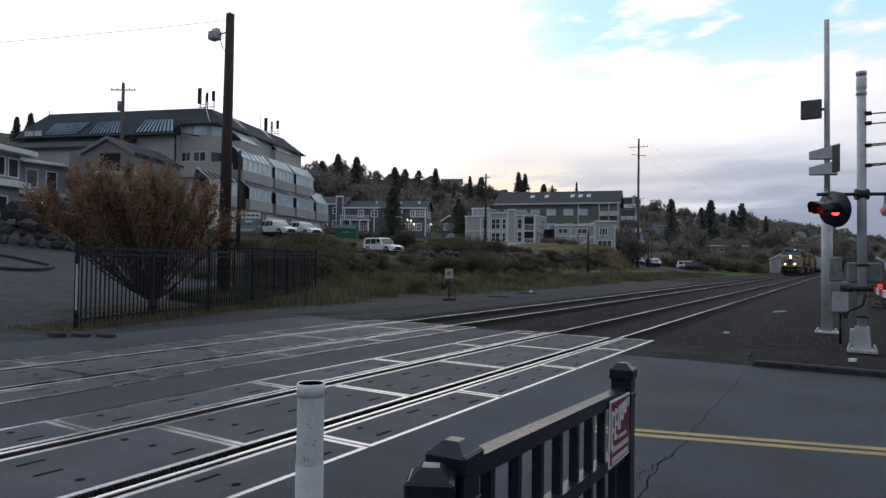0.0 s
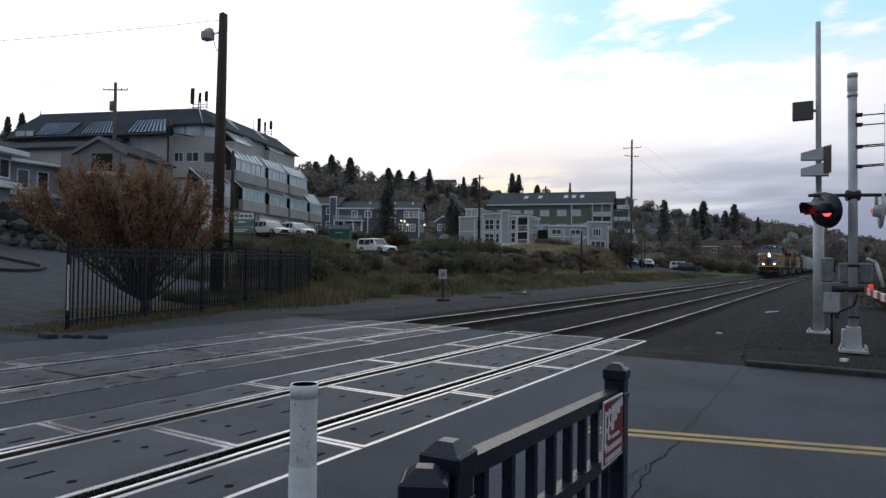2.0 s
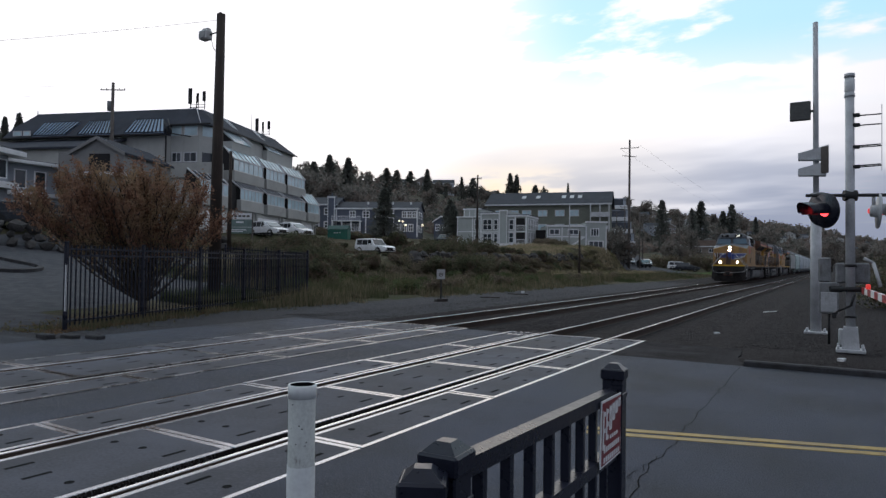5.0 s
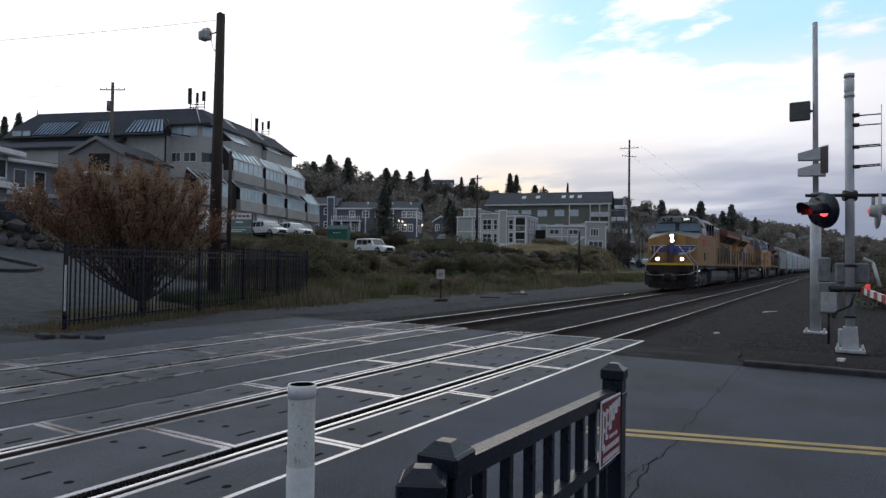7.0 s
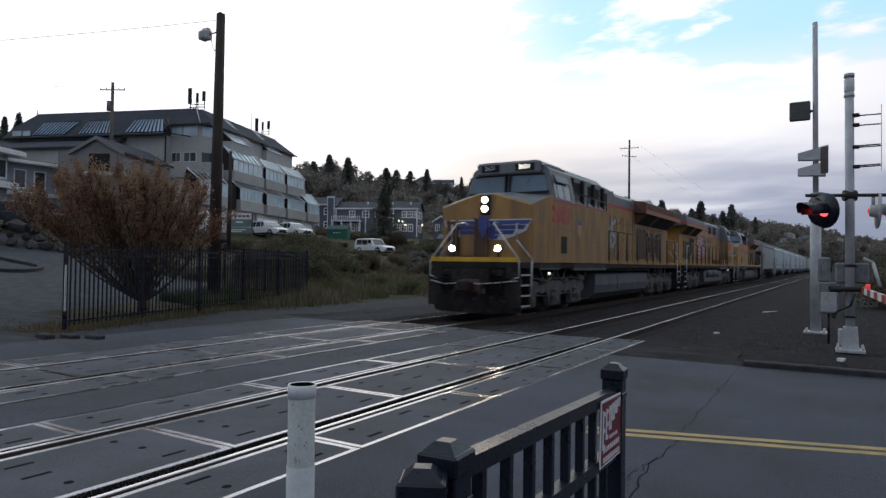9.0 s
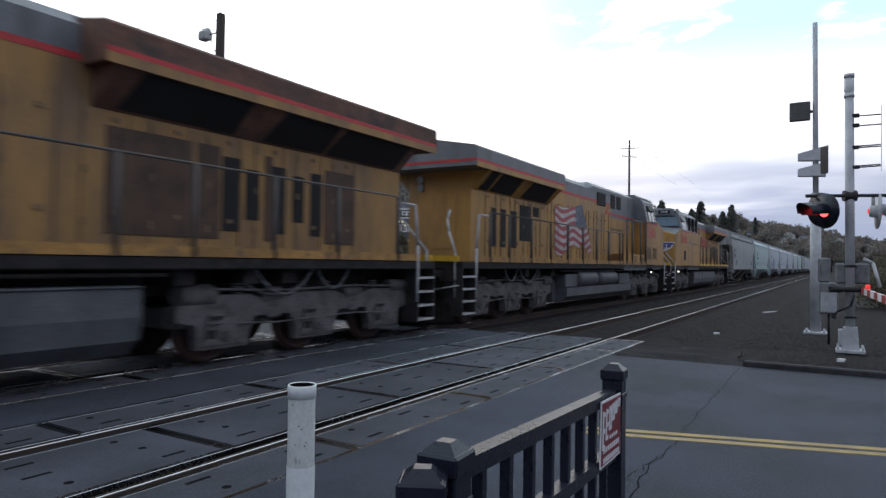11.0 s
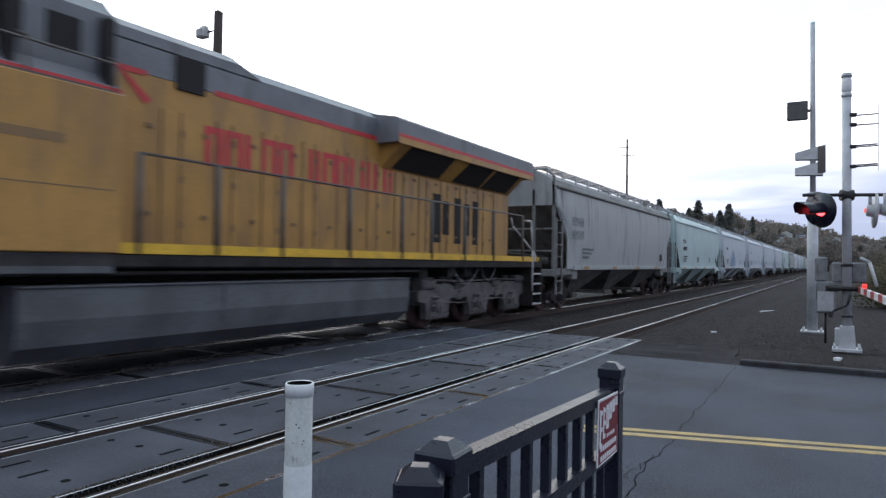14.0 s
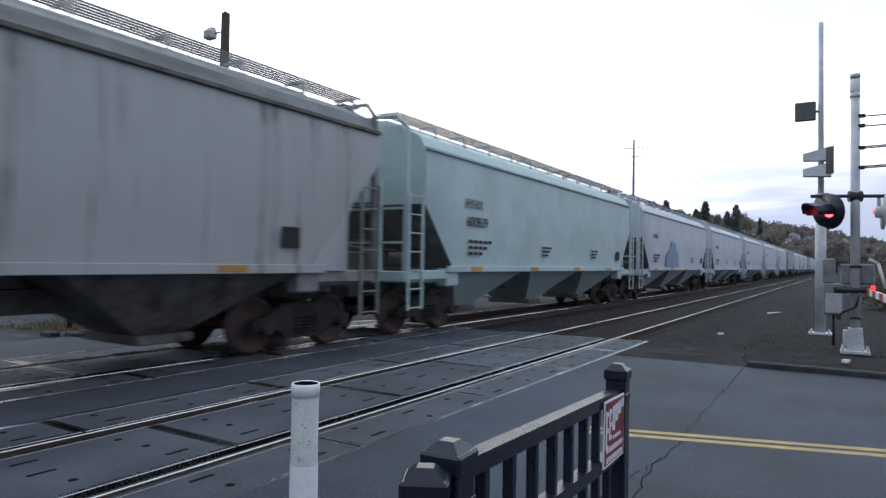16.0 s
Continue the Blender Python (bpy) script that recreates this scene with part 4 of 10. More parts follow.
def loco_truck(parent, centre, flip):
    s = Shape()
    ys = [centre + flip * d for d in (-1.97, 0.0, 1.97)]
    for k in (-1, 1):
        x0, x1 = (1.02, 1.20) if k > 0 else (-1.20, -1.02)
        # side frame: a deep beam that arches between broad pedestals
        top = [(-2.80, 0.86), (-2.55, 1.02), (-1.5, 1.02), (-1.25, 0.95), (-0.7, 0.95), (-0.5, 1.02), (0.5, 1.02), (0.7, 0.95), (1.25, 0.95), (1.5, 1.02), (2.55, 1.02), (2.80, 0.86)]
        bottom = [(2.80, 0.66), (2.48, 0.60), (2.42, 0.24), (1.52, 0.24), (1.50, 0.44), (1.38, 0.68), (0.62, 0.68), (0.48, 0.44), (0.45, 0.24),
                  (-0.45, 0.24), (-0.48, 0.44), (-0.62, 0.68), (-1.38, 0.68), (-1.50, 0.44), (-1.52, 0.24), (-2.42, 0.24), (-2.48, 0.60), (-2.80, 0.66)]
        s.prism([(centre + a, b) for a, b in top + bottom], "x", x0, x1)
        for y in ys:
            s.prism([(y - 0.40, 0.30), (y + 0.40, 0.30), (y + 0.30, 0.74), (y - 0.30, 0.74)], "x", *sorted((k * 1.19, k * 1.25)))
            s.cyl((k * 1.0, y, 0.53), (k * 1.29, y, 0.53), 0.17, n=16)
            s.cyl((k * 1.2, y, 0.53), (k * 1.32, y, 0.53), 0.09, n=12)
            for q in (-0.22, 0.22):
                s.cyl((k * 1.2, y + q, 0.36), (k * 1.28, y + q, 0.36), 0.035, n=8)
            for q in (-0.3, 0.3):
                for h in range(5):
                    s.cyl((k * 1.12, y + q, 0.98 + h * 0.045), (k * 1.12, y + q, 1.005 + h * 0.045), 0.085, n=10)
        s.cyl((k * 1.12, centre - 2.75, 1.02), (k * 1.12, centre - 2.15, 1.02), 0.15, n=16)
        s.cyl((k * 1.12, centre + 2.15, 1.06), (k * 1.12, centre + 2.75, 1.06), 0.13, n=16)
        for q in (-0.98, 0.98):
            s.cyl((k * 1.2, centre + q, 0.80), (k * 1.22, centre + q, 0.80), 0.05, n=10)
        s.tube([(k * 1.28, centre - 2.3, 0.62), (k * 1.28, centre - 1.0, 0.56), (k * 1.28, centre + 0.9, 0.60), (k * 1.28, centre + 2.3, 0.54)], 0.016, 5)
        for q in (-1.0, 1.0):
            s.cyl((k * 1.1, centre + q - 0.25, 0.95), (k * 1.1, centre + q + 0.22, 1.0), 0.13, n=14)
            s.box(min(x0, x1) + 0.02, max(x0, x1) + 0.03, centre + q - 0.14, centre + q + 0.14, 0.62, 0.80, 0.03)
        s.tube([(k * 1.24, centre - 2.4, 1.12), (k * 1.24, centre - 0.9, 1.06), (k * 1.24, centre + 0.9, 1.1), (k * 1.24, centre + 2.4, 1.06)], 0.022)
        s.tube([(k * 1.25, centre - 1.7, 1.2), (k * 1.27, centre - 1.3, 1.02), (k * 1.27, centre - 0.8, 0.98), (k * 1.25, centre - 0.3, 1.22)], 0.018)
    for q in (-2.6, -1.0, 1.0, 2.6):
        s.box(-1.03, 1.03, centre + q - 0.14, centre + q + 0.14, 0.55, 0.85, 0.02)
    t = put("truck", s, TRUCK, parent, "dusty six-wheel locomotive truck")
    for k in (-1, 1):
        s = Shape()
        for a, b, drop in ((-1.5, -0.2, 0.42), (-0.1, 0.75, 0.36)):
            s.tube([(k * 1.30, centre + a + (b - a) * q / 8, 1.42 - drop * (1 - (q / 4 - 1) ** 2)) for q in range(9)], 0.02, 6)
        put("air_hose", s, LGREY, t, "grey sagging air hose")
        for y in ys:
            s = Shape()
            s.box(*sorted((k * 1.245, k * 1.262)), y - 0.30, y - 0.06, 0.66, 0.72)
            s.box(*sorted((k * 1.245, k * 1.262)), y - 0.34, y - 0.20, 0.40, 0.52)
            put("pedestal_slot", s, GRILLE, t)
    return t, [wheelset(t, y, 0.53) for y in ys]


def rail_posts(parent, side, ys, z1, z0=1.58, material=None, x=1.50, name="handrail"):
    s = Shape()
    for y in ys:
        s.cyl((side * x, y, z0), (side * x, y, z1), 0.04, n=8)
    s.tube([(side * x, ys[0], z1), (side * x, ys[-1], z1)], 0.02)
    return put(name, s, material or DULL_RAIL, parent, "walkway handrail on stanchions")


def locomotive(m, number, front_lit, slogan, flag, flare, tail):
    e = thing("locomotive", "yellow and grey diesel freight locomotive, %s" % (
        "headlights lit, leading the train" if front_lit else "large flag painted on its hood" if flag else "coupled ahead of the hoppers"),
        "locomotive", m, group="locomotives of the train")
    paint = YELLOW_OLD if front_lit else YELLOW
    wide = 15.1 if flag else 14.25      # where the radiator flares out
    s = Shape()
    s.box(-1.50, 1.50, 0.60, 21.70, 1.40, 1.575, 0.02)
    s.box(-0.6, 0.6, 0.45, 21.85, 1.0, 1.4)
    put("underframe", s, UNDER, e, "dark steel underframe")
    for k in (-1, 1):
        s = Shape()
        s.box(min(k * 1.515, k * 1.45), max(k * 1.515, k * 1.45), 1.30, 21.0, 1.575, 1.71)
        put("side_stripe", s, RUST_STRIPE if flag or front_lit else STRIPE, e, "dull orange sill stripe" if flag or front_lit else "bright yellow sill stripe")
    # nose
    def ring(y, w, z, c):
        return [(-w, y, 1.575), (w, y, 1.575), (w, y, z - c), (0.24, y, z), (-0.24, y, z), (-w, y, z - c)]
    s = loft(Shape(), [ring(1.36, 1.46, 3.58, 0.36), ring(1.42, 1.51, 3.63, 0.36), ring(2.2, 1.53, 3.72, 0.22), ring(2.95, 1.545, 3.80, 0.14)])
    nose = put("nose", s, [paint, LGREY], e, "bulky yellow short nose with a grey top")
    for q in nose.data.polygons:
        if q.normal.z > 0.75:
            q.material_index = 1
    s = Shape()
    s.box(-0.86, -0.34, 1.335, 1.37, 1.62, 2.70, 0.012)
    nd = put("nose_door", s, paint, e, "yellow nose door between dark lockers")
    s = Shape()
    s.tube([(-0.80, 1.32, 1.74), (-0.40, 1.32, 1.74)], 0.014)
    put("door_handle", s, DARK_METAL, nd)
    for x0, x1, z1 in ((-1.24, -0.92, 2.80), (-0.30, 0.10, 2.86)):
        s = Shape()
        s.box(x0, x1, 1.24, 1.37, 1.64, z1, 0.02)
        lk = put("tool_locker", s, DOOR_GRIME, e, "dark upright locker on the nose")
        s = Shape()
        s.box(x0 - 0.02, x0 + 0.03, 1.22, 1.30, 1.62, z1 + 0.03)
        s.box(x1 - 0.03, x1 + 0.02, 1.22, 1.30, 1.62, z1 + 0.03)
        put("locker_edge", s, RUSTY, lk)
    # emblem: wings of plain bars either side of a shield
    blue, white = Shape(), Shape()
    for k in (-1, 1):
        for i in range(4):
            z1 = 2.80 - i * 0.145
            w = (1.46, 1.32, 0.98, 0.46)[i] - (0.08 if k < 0 else 0)
            bar = Shape()
            bar.prism([(k * 0.16, z1), (k * w, z1), (k * (w - 0.08), z1 - 0.122), (k * 0.16, z1 - 0.122)], "y", 1.330, 1.362)
            put("emblem_bar", bar, WING_BLUE, e)
        white.prism([(k * 0.12, 2.84), (k * 1.50 if k > 0 else -1.42, 2.83), (k * 1.32, 2.50), (k * 1.02, 2.36), (k * 0.55, 2.22), (k * 0.12, 2.24)], "y", 1.340, 1.372)
        put("emblem_outline", white, WING_WHITE, e, "pale winged emblem outline")
        white = Shape()
        blue.prism([(k * 0.14, 2.62), (k * 0.36, 2.62), (k * 0.30, 2.36), (k * 0.22, 2.20), (k * 0.14, 2.28)], "y", 1.328, 1.360)
        put("emblem", blue, WING_BLUE, e, "blue winged emblem on the nose")
        blue = Shape()
    s = Shape()
    s.prism([(-0.15, 2.92), (0.15, 2.92), (0.17, 2.6), (0.0, 2.26), (-0.17, 2.6)], "y", 1.200, 1.236)
    put("emblem_shield", s, WING_BLUE, e)
    # cab: yellow lower half, grey upper half with a sloped front
    s = Shape()
    s.box(-1.55, 1.55, 2.9, 4.84, 1.575, 3.52, 0.02)
    put("cab_lower", s, paint, e, "yellow cab side")
    low = [(-1.55, 2.86, 3.52), (1.55, 2.86, 3.52), (1.55, 4.84, 3.52), (-1.55, 4.84, 3.52)]
    mid = [(-1.33, 2.98, 4.48), (1.33, 2.98, 4.48), (1.33, 4.84, 4.48), (-1.33, 4.84, 4.48)]
    top = [(-0.95, 2.95, 4.79), (0.95, 2.95, 4.79), (0.95, 4.84, 4.79), (-0.95, 4.84, 4.79)]
    s = loft(Shape(), [low, mid, top])
    s.box(-1.1, 1.1, 2.80, 3.05, 4.36, 4.76, 0.05)
    s.box(-1.2, 1.2, 3.1, 4.7, 4.60, 4.66)
    cab = put("cab_upper", s, LGREY, e, "grey upper cab and roof")
    for k in (-1, 1):
        s = Shape()
        s.hexa([(k * 0.10, 2.82, 3.78), (k * 1.36, 2.85, 3.80), (k * 1.36, 2.92, 3.80), (k * 0.10, 2.92, 3.78)],
               [(k * 0.10, 2.925, 4.33), (k * 1.22, 2.94, 4.31), (k * 1.22, 3.05, 4.31), (k * 0.10, 3.05, 4.33)])
        put("windshield", s, CAB_GLASS, cab, "slanted windshield pane")
    s = Shape()
    for k in (-1, 1):
        for x0, x1, z0, z1, ya, yb in ((0.06, 0.10, 3.76, 4.36, 2.80, 2.90), (0.10, 1.38, 3.74, 3.78, 2.80, 2.82), (0.1, 1.22, 4.32, 4.36, 2.91, 2.93)):
            s.box(min(k * x0, k * x1), max(k * x0, k * x1), ya, yb + 0.05, z0, z1)
        s.tube([(k * 0.55, 2.86, 3.86), (k * 0.75, 2.92, 4.22)], 0.012)
    put("windshield_frame", s, DARK_METAL, cab)
    for k in (-1, 1):
        s = Shape()
        for y0, y1 in ((3.05, 3.22), (3.30, 3.82), (3.86, 4.40)):
            s.hexa([(k * 1.545, y0, 3.60), (k * 1.53, y0, 3.60), (k * 1.53, y1, 3.60), (k * 1.545, y1, 3.60)],
                   [(k * 1.40, y0, 4.25), (k * 1.36, y0, 4.25), (k * 1.36, y1, 4.25), (k * 1.40, y1, 4.25)])
        put("side_window", s, CAB_GLASS, cab, "sliding cab side windows")
        s = Shape()
        s.hexa([(k * 1.56, 3.0, 3.55), (k * 1.50, 3.0, 3.55), (k * 1.50, 4.46, 3.55), (k * 1.56, 4.46, 3.55)],
               [(k * 1.548, 3.0, 3.60), (k * 1.50, 3.0, 3.60), (k * 1.50, 4.46, 3.60), (k * 1.548, 4.46, 3.60)])
        for y in (3.0, 3.24, 3.82, 4.40):
            s.hexa([(k * 1.562, y, 3.58), (k * 1.52, y, 3.58), (k * 1.52, y + 0.05, 3.58), (k * 1.562, y + 0.05, 3.58)],
                   [(k * 1.405, y, 4.26), (k * 1.36, y, 4.26), (k * 1.36, y + 0.05, 4.26), (k * 1.405, y + 0.05, 4.26)])
        # sun visor over the window
        s.hexa([(k * 1.52, 3.2, 4.10), (k * 1.50, 3.2, 4.08), (k * 1.50, 4.3, 4.08), (k * 1.52, 4.3, 4.10)],
               [(k * 1.40, 3.2, 4.33), (k * 1.35, 3.2, 4.31), (k * 1.35, 4.3, 4.31), (k * 1.40, 4.3, 4.33)])
        put("window_frame", s, LGREY if k > 0 else DARK_METAL, cab)
        s = Shape()
        s.box(min(k * 1.552, k * 1.556), max(k * 1.552, k * 1.556), 2.92, 4.84, 3.44, 3.51)
        put("red_line", s, LRED, e, "thin red lining")
    s = Shape()
    for k in (-1, 1):
        s = Shape()
        s.box(min(k * 0.28, k * 0.92), max(k * 0.28, k * 0.92), 2.775, 2.80, 4.46, 4.68, 0.005)
        nb = put("number_board", s, GRILLE, e, "black number board over the windshield")
        lettering("board_digits", number, 0.20, NUMBER_LIT if front_lit and k > 0 else WING_WHITE, facing(k * 0.6, 2.768, 4.57, (1, 0, 0), (0, 0, 1)), nb)
    for x in (-0.5, 0.1, 0.6):
        s = Shape()
        s.box(x - 0.18, x + 0.18, 3.5, 4.2, 4.74, 4.86, 0.03)
        put("roof_unit", s, LGREY, e)
    # headlights and ditch lights
    s, bez = Shape(), Shape()
    bez.box(-0.16, 0.16, 1.30, 1.40, 2.98, 3.57, 0.02)
    for z in (3.15, 3.41):
        yf = 1.31
        bez.cyl((0, yf + 0.05, z), (0, yf - 0.03, z), 0.108, n=18)
        s.lathe((0, yf - 0.035, z), (0, -1, 0), ((0, 0.095), (0.012, 0.075), (0.016, 0.0)), 18)
    hl = put("headlight", bez, DARK_METAL, e)
    put("lens", s, HEADLIGHT if front_lit else DARK_LENS, hl, "bright lit headlight lens" if front_lit else "")
    for k in (-1, 1):
        s, bez = Shape(), Shape()
        bez.cyl((k * 0.75, 0.80, 1.96), (k * 0.75, 0.67, 1.96), 0.115, n=18)
        bez.box(k * 0.75 - 0.03, k * 0.75 + 0.03, 0.70, 0.78, 1.57, 1.86)
        s.lathe((k * 0.75, 0.665, 1.96), (0, -1, 0), ((0, 0.09), (0.015, 0.07), (0.02, 0.0)), 18)
        d = put("ditch_light", bez, DARK_METAL, e)
        put("lens", s, DITCH if front_lit else DARK_LENS, d)
    # wide cabinet on one side, narrow hood with a walkway on the other
    s = Shape()
    s.box(-0.95, 1.55, 4.84, 8.40, 1.575, 3.50, 0.015)
    put("cabinet", s, paint, e, "wide yellow equipment cabinet")
    s = loft(Shape(), [[(-0.95, y, 3.5), (1.50, y, 3.5), (1.28, y, 3.75), (1.28, y, 4.50), (1.05, y, 4.72), (-0.72, y, 4.73), (-0.95, y, 4.57)] for y in (4.84, 8.42)])
    put("intake_housing", s, LGREY, e, "grey air intake housing")
    # the red lining steps down in a sharp notch behind the cab
    for k in (-1, 1):
        s = Shape()
        x0, x1 = sorted((k * 0.957, k * 0.963))
        z0 = 3.60
        for poly in ([(8.62, 4.06), (9.10, 4.06), (9.06, 3.985), (8.76, 3.985)], [(8.62, 4.06), (8.76, 3.985), (9.16, z0 + 0.08), (9.06, z0), (9.0, z0 + 0.06)]):
            s.prism(poly, "x", x0, x1)
        put("lining_notch", s, LRED, e, "sharp notch in the red lining")
    s = Shape()
    for x0, x1, y0, y1, z0, z1 in ((1.26, 1.292, 5.1, 6.2, 3.92, 4.34), (1.26, 1.292, 6.75, 7.35, 3.92, 4.34), (1.26, 1.292, 7.6, 8.0, 3.92, 4.34),
                                   (-0.975, -0.94, 7.04, 7.6, 3.9, 4.45), (-0.975, -0.94, 7.89, 8.41, 3.89, 4.46), (-0.985, -0.94, 9.2, 10.2, 3.89, 4.38), (0.94, 0.985, 9.54, 10.03, 3.92, 4.40)):
        s = Shape()
        s.box(x0, x1, y0, y1, z0, z1, 0.006)
        put("intake_grille", s, GRILLE, e, "black intake grille")
    s = Shape()
    s.tube([(1.50, 4.95, 3.90), (1.50, 8.3, 3.86)], 0.018)
    for y in (4.95, 6.1, 7.3, 8.3):
        s.tube([(1.50, y, 3.46), (1.50, y, 3.9), (1.30, y, 3.98)], 0.022)
    s.box(1.30, 1.52, 5.0, 8.3, 3.49, 3.53)
    put("roof_walk_rail", s, DULL_RAIL, e)
    for k in (-1, 1):
        s = Shape()
        x = 1.505 if k > 0 else 0.955
        s.box(min(k * x, k * (x + 0.004)), max(k * x, k * (x + 0.004)), 4.86, 8.38, 3.505, 3.57) if k > 0 else s.box(-0.963, -0.955, 4.86, 9.1, 3.60, 3.68)
        put("red_line", s, LRED, e)
    s = Shape()
    s.box(1.545, 1.562, 3.5, 4.0, 1.88, 2.41)
    put("side_grille", s, GRILLE, e, "black louvred grille under the number")
    s = Shape()
    for z, ya, yb in ((2.62, 3.0, 4.82), (2.32, 5.1, 8.3)):
        s.box(1.548, 1.553, ya, yb, z, z + 0.015)
    for z, ya, yb in ((2.62, 3.0, 4.82),):
        s.box(-1.553, -1.548, ya, yb, z, z + 0.015)
    for q in (4.84,):
        s.box(1.549, 1.553, q - 0.01, q + 0.01, 1.72, 3.45)
    put("panel_seam", s, BROWN_INK, e)["kind"] = "stuff"
    # long hood
    s = Shape()
    s.box(-0.95, 0.95, 8.40, tail, 1.575, 4.02, 0.015)
    put("long_hood", s, paint, e, "long yellow engine hood")
    s = loft(Shape(), [[(-0.95, y, 4.02), (0.95, y, 4.02), (0.95, y, 4.42), (0.72, y, 4.60), (-0.72, y, 4.60), (-0.95, y, 4.42)] for y in (8.40, tail)])
    loft(s, [[(-0.95, y, 4.40), (0.95, y, 4.40), (0.95, y, 4.44 + h), (0.72, y, 4.60 + h), (-0.72, y, 4.60 + h), (-0.95, y, 4.44 + h)] for y, h in ((8.42, 0.13), (10.7, 0.13), (11.1, 0.003))])
    s.box(-0.45, 0.45, 12.0, 12.8, 4.58, 4.66, 0.02)
    s.cyl((0, 13.2, 4.57), (0, 13.2, 4.76), 0.22, n=16)
    put("hood_roof", s, LGREY, e, "grey hood roof")
    for k in (-1, 1):
        s = Shape()
        s.box(min(k * 0.95, k * 0.957), max(k * 0.95, k * 0.957), 10.22, wide - 0.01, 3.98, 4.065)
        put("red_line", s, LRED, e)
        s = Shape()
        for i in range(12):
            y = 8.7 + i * 0.93
            s.box(min(k * 0.95, k * 0.962), max(k * 0.95, k * 0.962), y, y + 0.02, 1.75, 3.6)
            for z in (2.1, 3.3):
                s.box(min(k * 0.95, k * 0.975), max(k * 0.95, k * 0.975), y + 0.4, y + 0.48, z, z + 0.06)
            s.box(min(k * 0.95, k * 0.966), max(k * 0.95, k * 0.966), y + 0.62, y + 0.632, 1.75, 3.6)
            for z in (1.95, 2.6, 3.25):
                s.box(min(k * 0.95, k * 0.972), max(k * 0.95, k * 0.972), y + 0.02, y + 0.06, z, z + 0.10)
        put("door_seams", s, BROWN_INK, e, "hood door seams and latches")
        for y0, y1, z0, z1 in ((16.45, 16.80, 1.98, 3.12), (16.90, 17.18, 2.18, 2.98), (17.45, 17.76, 1.98, 3.1), (17.94, 18.2, 2.2, 3.0), (18.38, 18.66, 1.98, 3.1)) if k > 0 else ((15.95, 16.39, 3.0, 3.30), (16.57, 17.37, 2.22, 3.28), (17.58, 17.98, 2.0, 3.06), (18.3, 18.65, 2.0, 3.06), (18.9, 19.2, 2.0, 3.06)):
            s = Shape()
            s.box(min(k * 0.94, k * 0.966), max(k * 0.94, k * 0.966), y0, y1, z0, z1, 0.006)
            put("hood_grille", s, GRILLE, e, "black upright hood grille")
    s = Shape()
    s.box(-0.5, 0.5, tail - 0.01, tail + 0.02, 1.9, 3.3, 0.005)
    put("rear_door", s, paint, e)
    # flared radiator
    s = loft(Shape(), [[(-1.50, y, 3.93), (1.50, y, 3.93), (1.50, y, 4.38), (1.44, y, 4.43), (0.28, y, 4.64), (-0.28, y, 4.64), (-1.44, y, 4.43), (-1.50, y, 4.38)] for y in (wide, flare)])
    put("radiator_housing", s, RUSTY if front_lit else LGREY, e, "rust-stained flared radiator housing" if front_lit else "grey flared radiator housing")
    for q in (4.92, 5.95, 7.1, 8.22):
        s = Shape()
        s.box(1.27, 1.40, q, q + 0.15, 3.46, 4.44, 0.02)
        put("intake_post", s, GRILLE, e, "dark upright post between intakes")
    s = loft(Shape(), [[(-0.96, y, 3.44), (0.96, y, 3.44), (1.46, y, 3.925), (-1.46, y, 3.925)] for y in (wide + 0.15, tail - 0.05)])
    put("radiator_bay", s, RUSTY if front_lit else paint, e, "sloping grimy underside of the radiators")
    for k in (-1, 1):
        # dark screens set between painted gussets
        for y0, y1 in ((wide + 0.45, wide + 2.35), (wide + 2.95, wide + 4.35), (wide + 4.43, min(tail, flare) - 0.3)):
            s = Shape()
            s.hexa([(k * 1.005, y0, 3.47), (k * 0.95, y0, 3.47), (k * 0.95, y1, 3.47), (k * 1.005, y1, 3.47)],
                   [(k * 1.445, y0 + 0.12, 3.895), (k * 1.38, y0 + 0.12, 3.895), (k * 1.38, y1, 3.895), (k * 1.445, y1, 3.895)])
            put("radiator_screen", s, GRILLE, e, "dark sloping radiator screen")
    for k in (-1, 1):
        s = Shape()
        s.box(min(k * 1.5, k * 1.506), max(k * 1.5, k * 1.506), wide + 0.02, flare - 0.02, 4.03, 4.10)
        put("red_line", s, LRED, e)
        s = Shape()
        s.box(min(k * 1.49, k * 1.504), max(k * 1.49, k * 1.504), wide + 0.01, flare - 0.01, 3.90, 4.03)
        put("radiator_edge", s, paint, e, "yellow edge under the radiator")
    s = Shape()
    s.box(-1.49, 1.49, flare, flare + 0.006, 4.03, 4.10)
    put("red_line", s, LRED, e)
    s = Shape()
    for z in (3.52, 3.74):
        s.cyl((0.55, tail, z), (0.55, tail + 0.08, z), 0.10, n=16)
    put("rear_light", s, DARK_LENS, e)
    # tanks under the frame
    s = loft(Shape(), [[(-1.0, y, 0.30), (1.10, y, 0.30), (1.36, y, 0.50), (1.42, y, 0.80), (1.40, y, 1.16), (1.30, y, 1.20), (-0.9, y, 1.20), (-0.98, y, 0.9)] for y in (7.32, 14.85)])
    loft(s, [[(-1.40, y, 0.50), (-1.15, y, 0.31), (-0.99, y, 0.31), (-0.99, y, 0.80), (-1.40, y, 0.78)] for y in (6.95, 14.6)])
    ft = put("fuel_tank", s, TANK, e, "dusty grey fuel tank")
    s = Shape()
    s.box(1.38, 1.425, 10.08, 10.11, 0.62, 1.17)
    s.box(1.33, 1.43, 7.32, 14.85, 1.165, 1.195, 0.01)
    put("tank_strap", s, TANK, ft)
